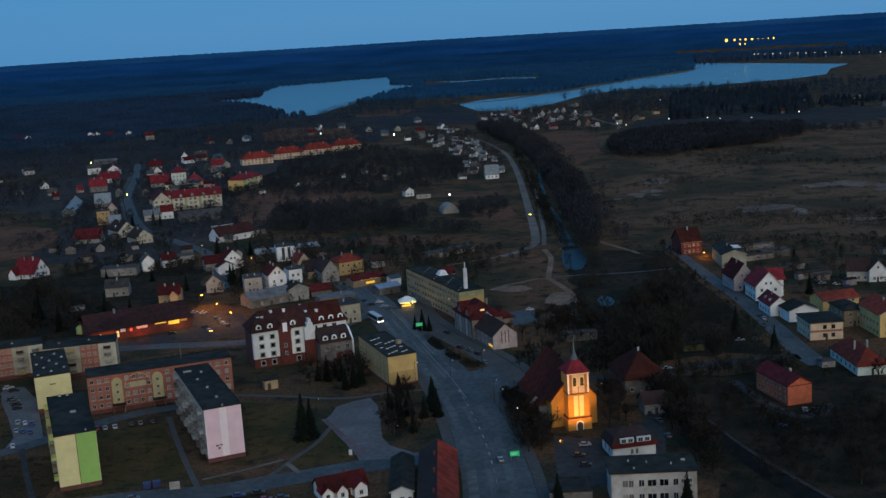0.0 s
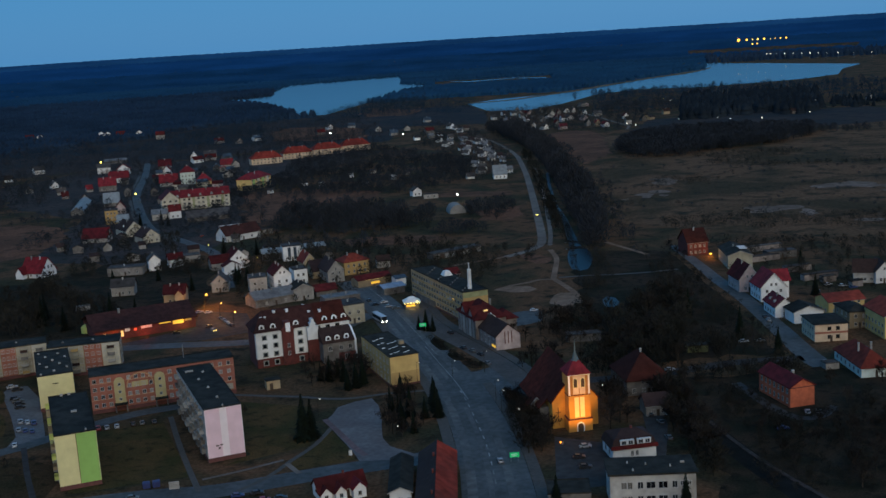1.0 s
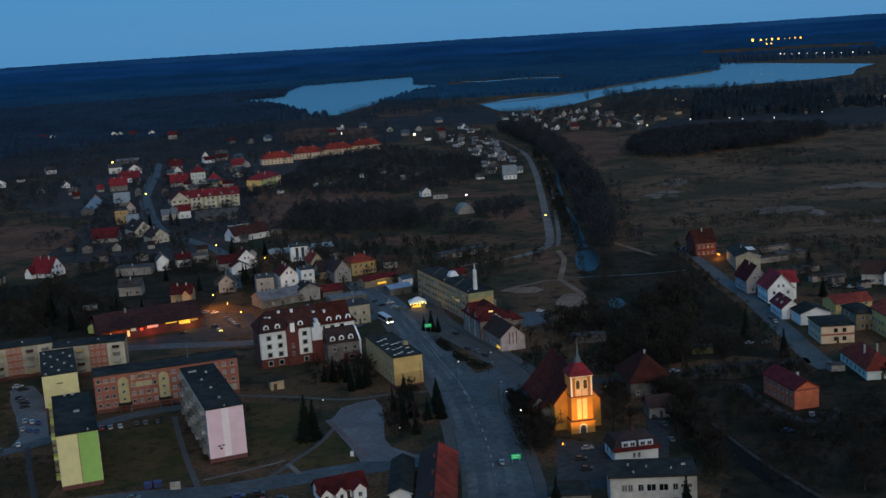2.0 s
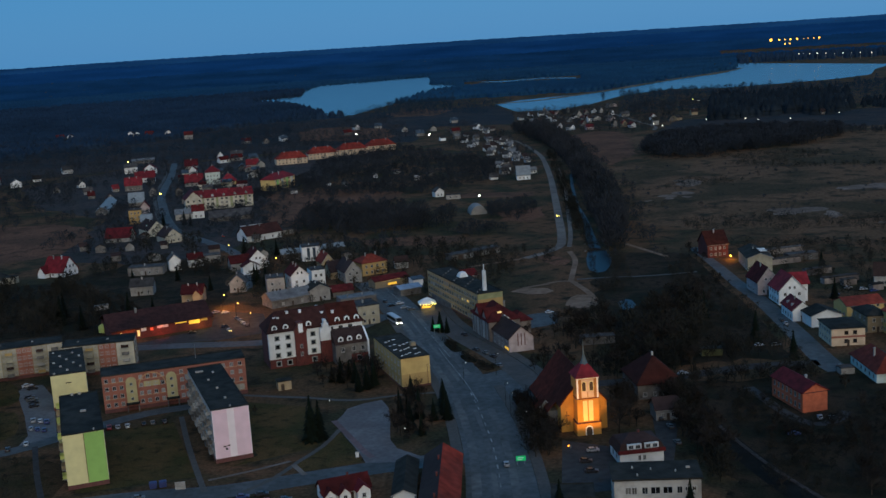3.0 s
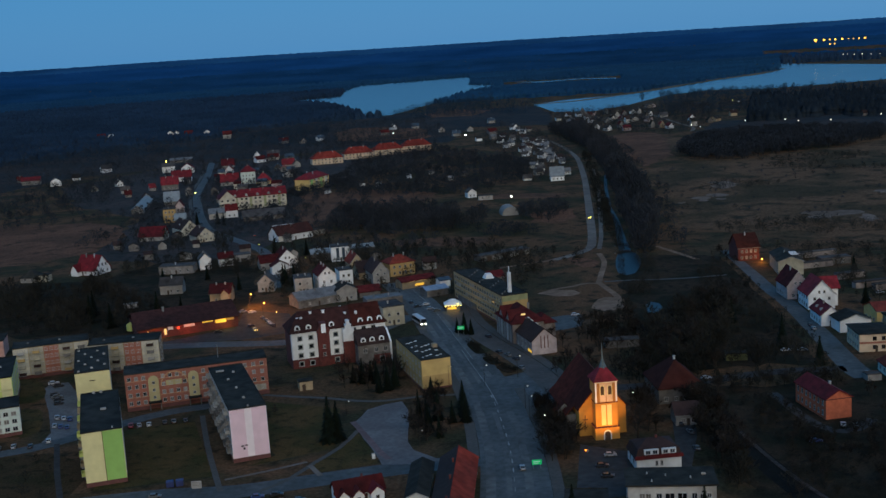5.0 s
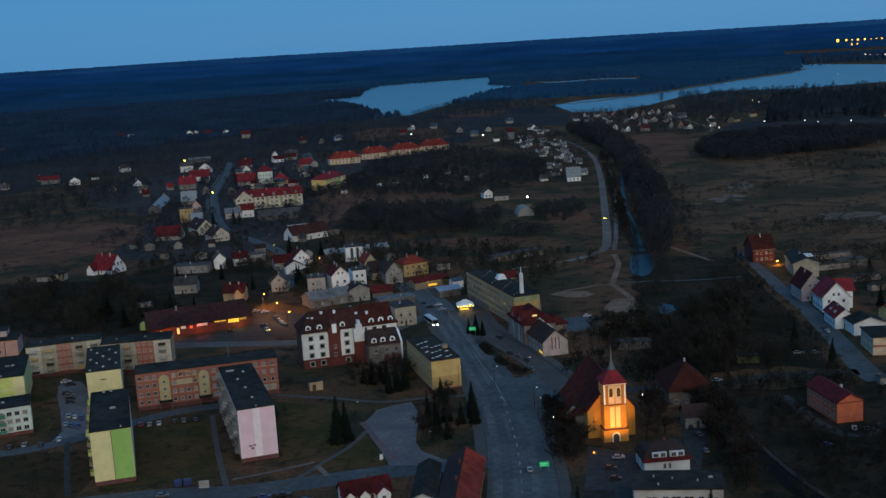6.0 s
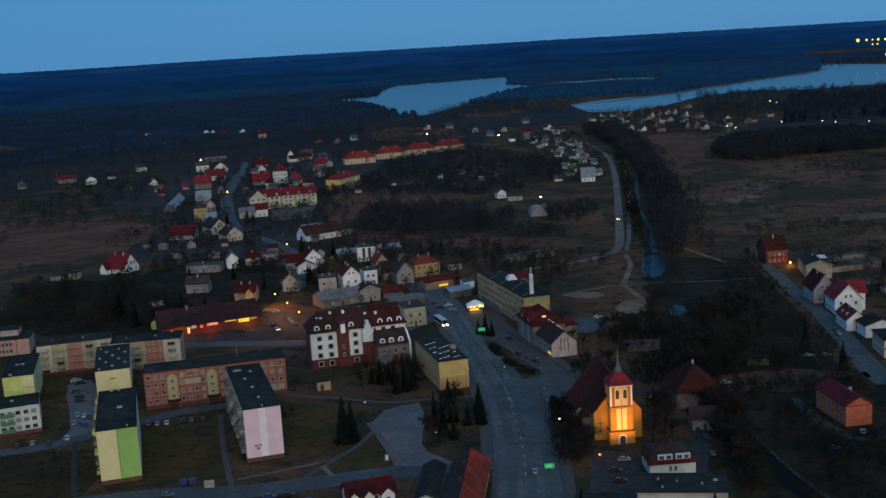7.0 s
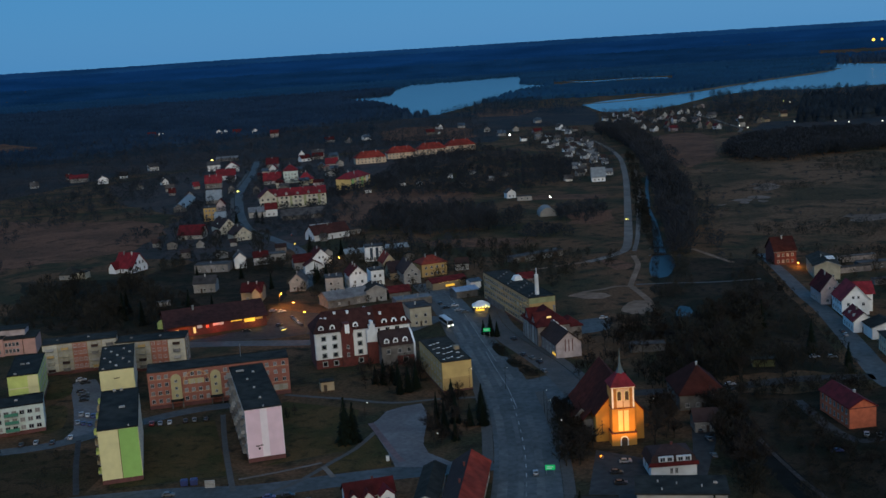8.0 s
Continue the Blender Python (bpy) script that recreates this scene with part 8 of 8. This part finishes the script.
for az, r in ((14.2, 7.5), (14.58, 5), (14.84, 3), (15.09, 5), (15.39, 5), (15.67, 2), (15.89, 2), (16.14, 3), (16.39, 4.5)):
    far_lamp(az, 3990, 10, FARSODIUM, r * 0.62)
for az in (14.84, 15.06):
    far_lamp(az, 3900, 4, FARSODIUM, 2.2)
for i, az in enumerate((15.45, 15.65, 15.95, 16.3, 16.67, 17.07, 17.44, 17.8, 18.2, 18.7, 19.4, 20.2, 21.1)):
    far_lamp(az, 3180 - (az - 15.4) * 60, 14, FARWHITE, 0.8 if i % 3 else 1.25)

# floodlights of the church
def floodlight(x, y, z, target, power, colour=(1.0, 0.40, 0.035), cone=70, glowing=True):
    b = thing("floodlight", (x, y, 0), 0, "small ground floodlight before the church", "floodlight", "church floodlights")
    part("post", box(-0.12, -0.12, -0.1, 0.12, 0.12, z - 0.18), METAL, b)
    part("housing", box(-0.3, -0.3, z - 0.2, 0.3, 0.1, z + 0.2), METAL, b)
    d = bpy.data.lights.new("floodlight_beam", "SPOT")
    d.energy, d.color, d.spot_size, d.spot_blend, d.shadow_soft_size = power, colour, radians(cone), 0.6, 0.2
    l = new("floodlight_beam", d)
    l.matrix_world = look((x, y + 0.3, z + 0.3), target)


floodlight(33.6, 289.6, 0.6, (38.8, 300, 8.5), 6200)
floodlight(46.5, 290.5, 0.6, (40.5, 300, 9), 5800)
floodlight(40.5, 287.6, 0.6, (40, 297.5, 9), 4600)
for p in ((33.8, 290.7),):
    bm = bmesh.new()
    bmesh.ops.create_uvsphere(bm, u_segments=8, v_segments=6, radius=0.26)
    s = part("lamp_globe", bm, AMBERLAMP, None)
    s.location = (33.2, 290.2, 0.5)
    tagged(s, "glowing amber lamp on the church lawn", "lamp")
for x, y, p, c in ((-128.6, 430.5, 500, AMBER), (-117.4, 436.2, 500, (1.0, 0.16, 0.04)), (-103.4, 443.6, 400, (1.0, 0.6, 0.1))):
    d = bpy.data.lights.new("entrance_light", "POINT")
    d.energy, d.color, d.shadow_soft_size = p, c, 0.4
    new("entrance_light", d).matrix_world = pose(x, y, 2.6)
d = bpy.data.lights.new("kiosk_light", "POINT")
d.energy, d.color, d.shadow_soft_size = 300, (1.0, 0.62, 0.12), 0.5
new("kiosk_light", d).matrix_world = pose(-11.5, 455.6, 2.0)

# ---------------------------------------------------------------- signs, bins, markings
for x, y, z, w, h in ((18.8, 279.2, 1.2, 2.5, 1.3), (-7.6, 417.0, 2.4, 2.6, 1.3)):
    b = thing("road_sign", (x, y, 0), 4, "bright green direction sign on posts", "road sign", "direction signs")
    part("board", box(0, -0.06, z, w, 0.06, z + h), SIGNGREEN, b)
    for u in (0.25, w - 0.35):
        part("post", box(u, 0.06, -0.1, u + 0.1, 0.16, z + h), METAL, b)
    part("lettering_bar", box(0.4, -0.08, z + h * 0.58, w - 0.4, -0.055, z + h * 0.72), WHITE, b)
    part("lettering_bar", box(0.4, -0.08, z + h * 0.25, w - 0.8, -0.055, z + h * 0.38), WHITE, b)
for x, y in ((-75.6, 275.6), (-73.2, 276.2)):
    b = thing("recycling_bin", (x, y, 0.05), 15, "blue plastic recycling bin by the street", "bin", "bins")
    part("body", box(-0.9, -0.7, 0, 0.9, 0.7, 1.4, taper=-0.08), BLUEBIN, b)
    part("lid", box(-1.0, -0.8, 1.4, 1.0, 0.8, 1.65, taper=0.25), BLUEBIN, b)
b = thing("utility_cabinet", (-24.3, 290.4, 0), 10, "small white cabinet beside the path", "cabinet")
part("body", box(0, 0, -0.05, 0.9, 0.5, 1.5), WHITE, b)
part("lid", box(-0.05, -0.05, 1.5, 0.95, 0.55, 1.58), CONCRETE, b)
b = thing("notice_board", (-69.0, 272.6, 0), 6, "pale slatted board by the street", "board")
part("board", box(0, 0, 0.4, 2.6, 0.2, 2.4), OFFWHITE, b)
for z in (0.8, 1.2, 1.6, 2.0):
    part("slat", box(0.1, -0.05, z, 2.5, 0.0, z + 0.12), CONCRETE, b)


def dashes(line, shift, n0, n1, ln=3.0, wd=0.14):
    pts = smooth_line(line, 6.0)
    for i in range(n0, min(n1, len(pts) - 1)):
        a, c = pts[i], pts[i + 1]
        w = (c - a).normalized()
        p = a + Vector((w.y, -w.x)) * shift
        o = part("lane_mark", box(-wd, 0, 0.045, wd, ln, 0.06), PAINT, None)
        o.matrix_world = pose(p.x, p.y, 0, 0, 0, math.degrees(math.atan2(-w.x, w.y)))
        tagged(o, "worn white lane mark on the asphalt", "road marking", "lane marks", "structure")


dashes(MAIN, -0.2, 4, 16)
ribbon("lane_line", [(9.0, 333.0), (4.9, 354.0), (-0.8, 377.8), (-5.2, 397.0)], 0.22, 0.055, PAINT, "worn white line along the main street", "road marking")
dashes(MAIN, 1.8, 22, 40, 6.0, 0.11)
# planted traffic islands between the main street and the parking lane
for i, (p, q) in enumerate((((-2.4, 405.5), (2.2, 390.5)), ((4.0, 386.0), (7.6, 376.5)), ((8.6, 374.4), (13.6, 366.0)))):
    (x0, y0), (x1, y1) = p, q
    ln = math.hypot(x1 - x0, y1 - y0)
    wx, wy = (y1 - y0) / ln, -(x1 - x0) / ln
    rim = []
    for k in range(16):
        a = 6.2832 * k / 16
        u, v = 0.5 + 0.5 * math.copysign(abs(math.cos(a)) ** 0.5, math.cos(a)), 2.0 * math.copysign(abs(math.sin(a)) ** 0.7, math.sin(a))
        rim.append((x0 + (x1 - x0) * u + wx * v, y0 + (y1 - y0) * u + wy * v))
    sheet("verge_island_%d" % (i + 1), rim, 0.2, UNDERGROWTH, "planted traffic island with dark bushes", "verge", thick=0.2)
    n = int(ln * 1.5)
    spots = [(x0 + (x1 - x0) * (k + 0.5) / n + wx * NRG.uniform(-1.3, 1.3), y0 + (y1 - y0) * (k + 0.5) / n + wy * NRG.uniform(-1.3, 1.3), 0.18) for k in range(n)]
    wood("verge_bushes", spots, TWIGGY, 1.0, 1.9, WOODS, "low dark bushes on the traffic island", 2.4)
sheet("lawn_estate", [(-104, 322), (-84, 328), (-66, 282), (-96, 274), (-100, 300)], 0.03, LAWN, "worn estate lawn", "lawn")
sheet("lawn_block", [(-58, 288), (-36, 300), (-40, 335), (-66, 345), (-72, 335), (-52, 296)], 0.03, LAWN, "worn lawn beside the block", "lawn")
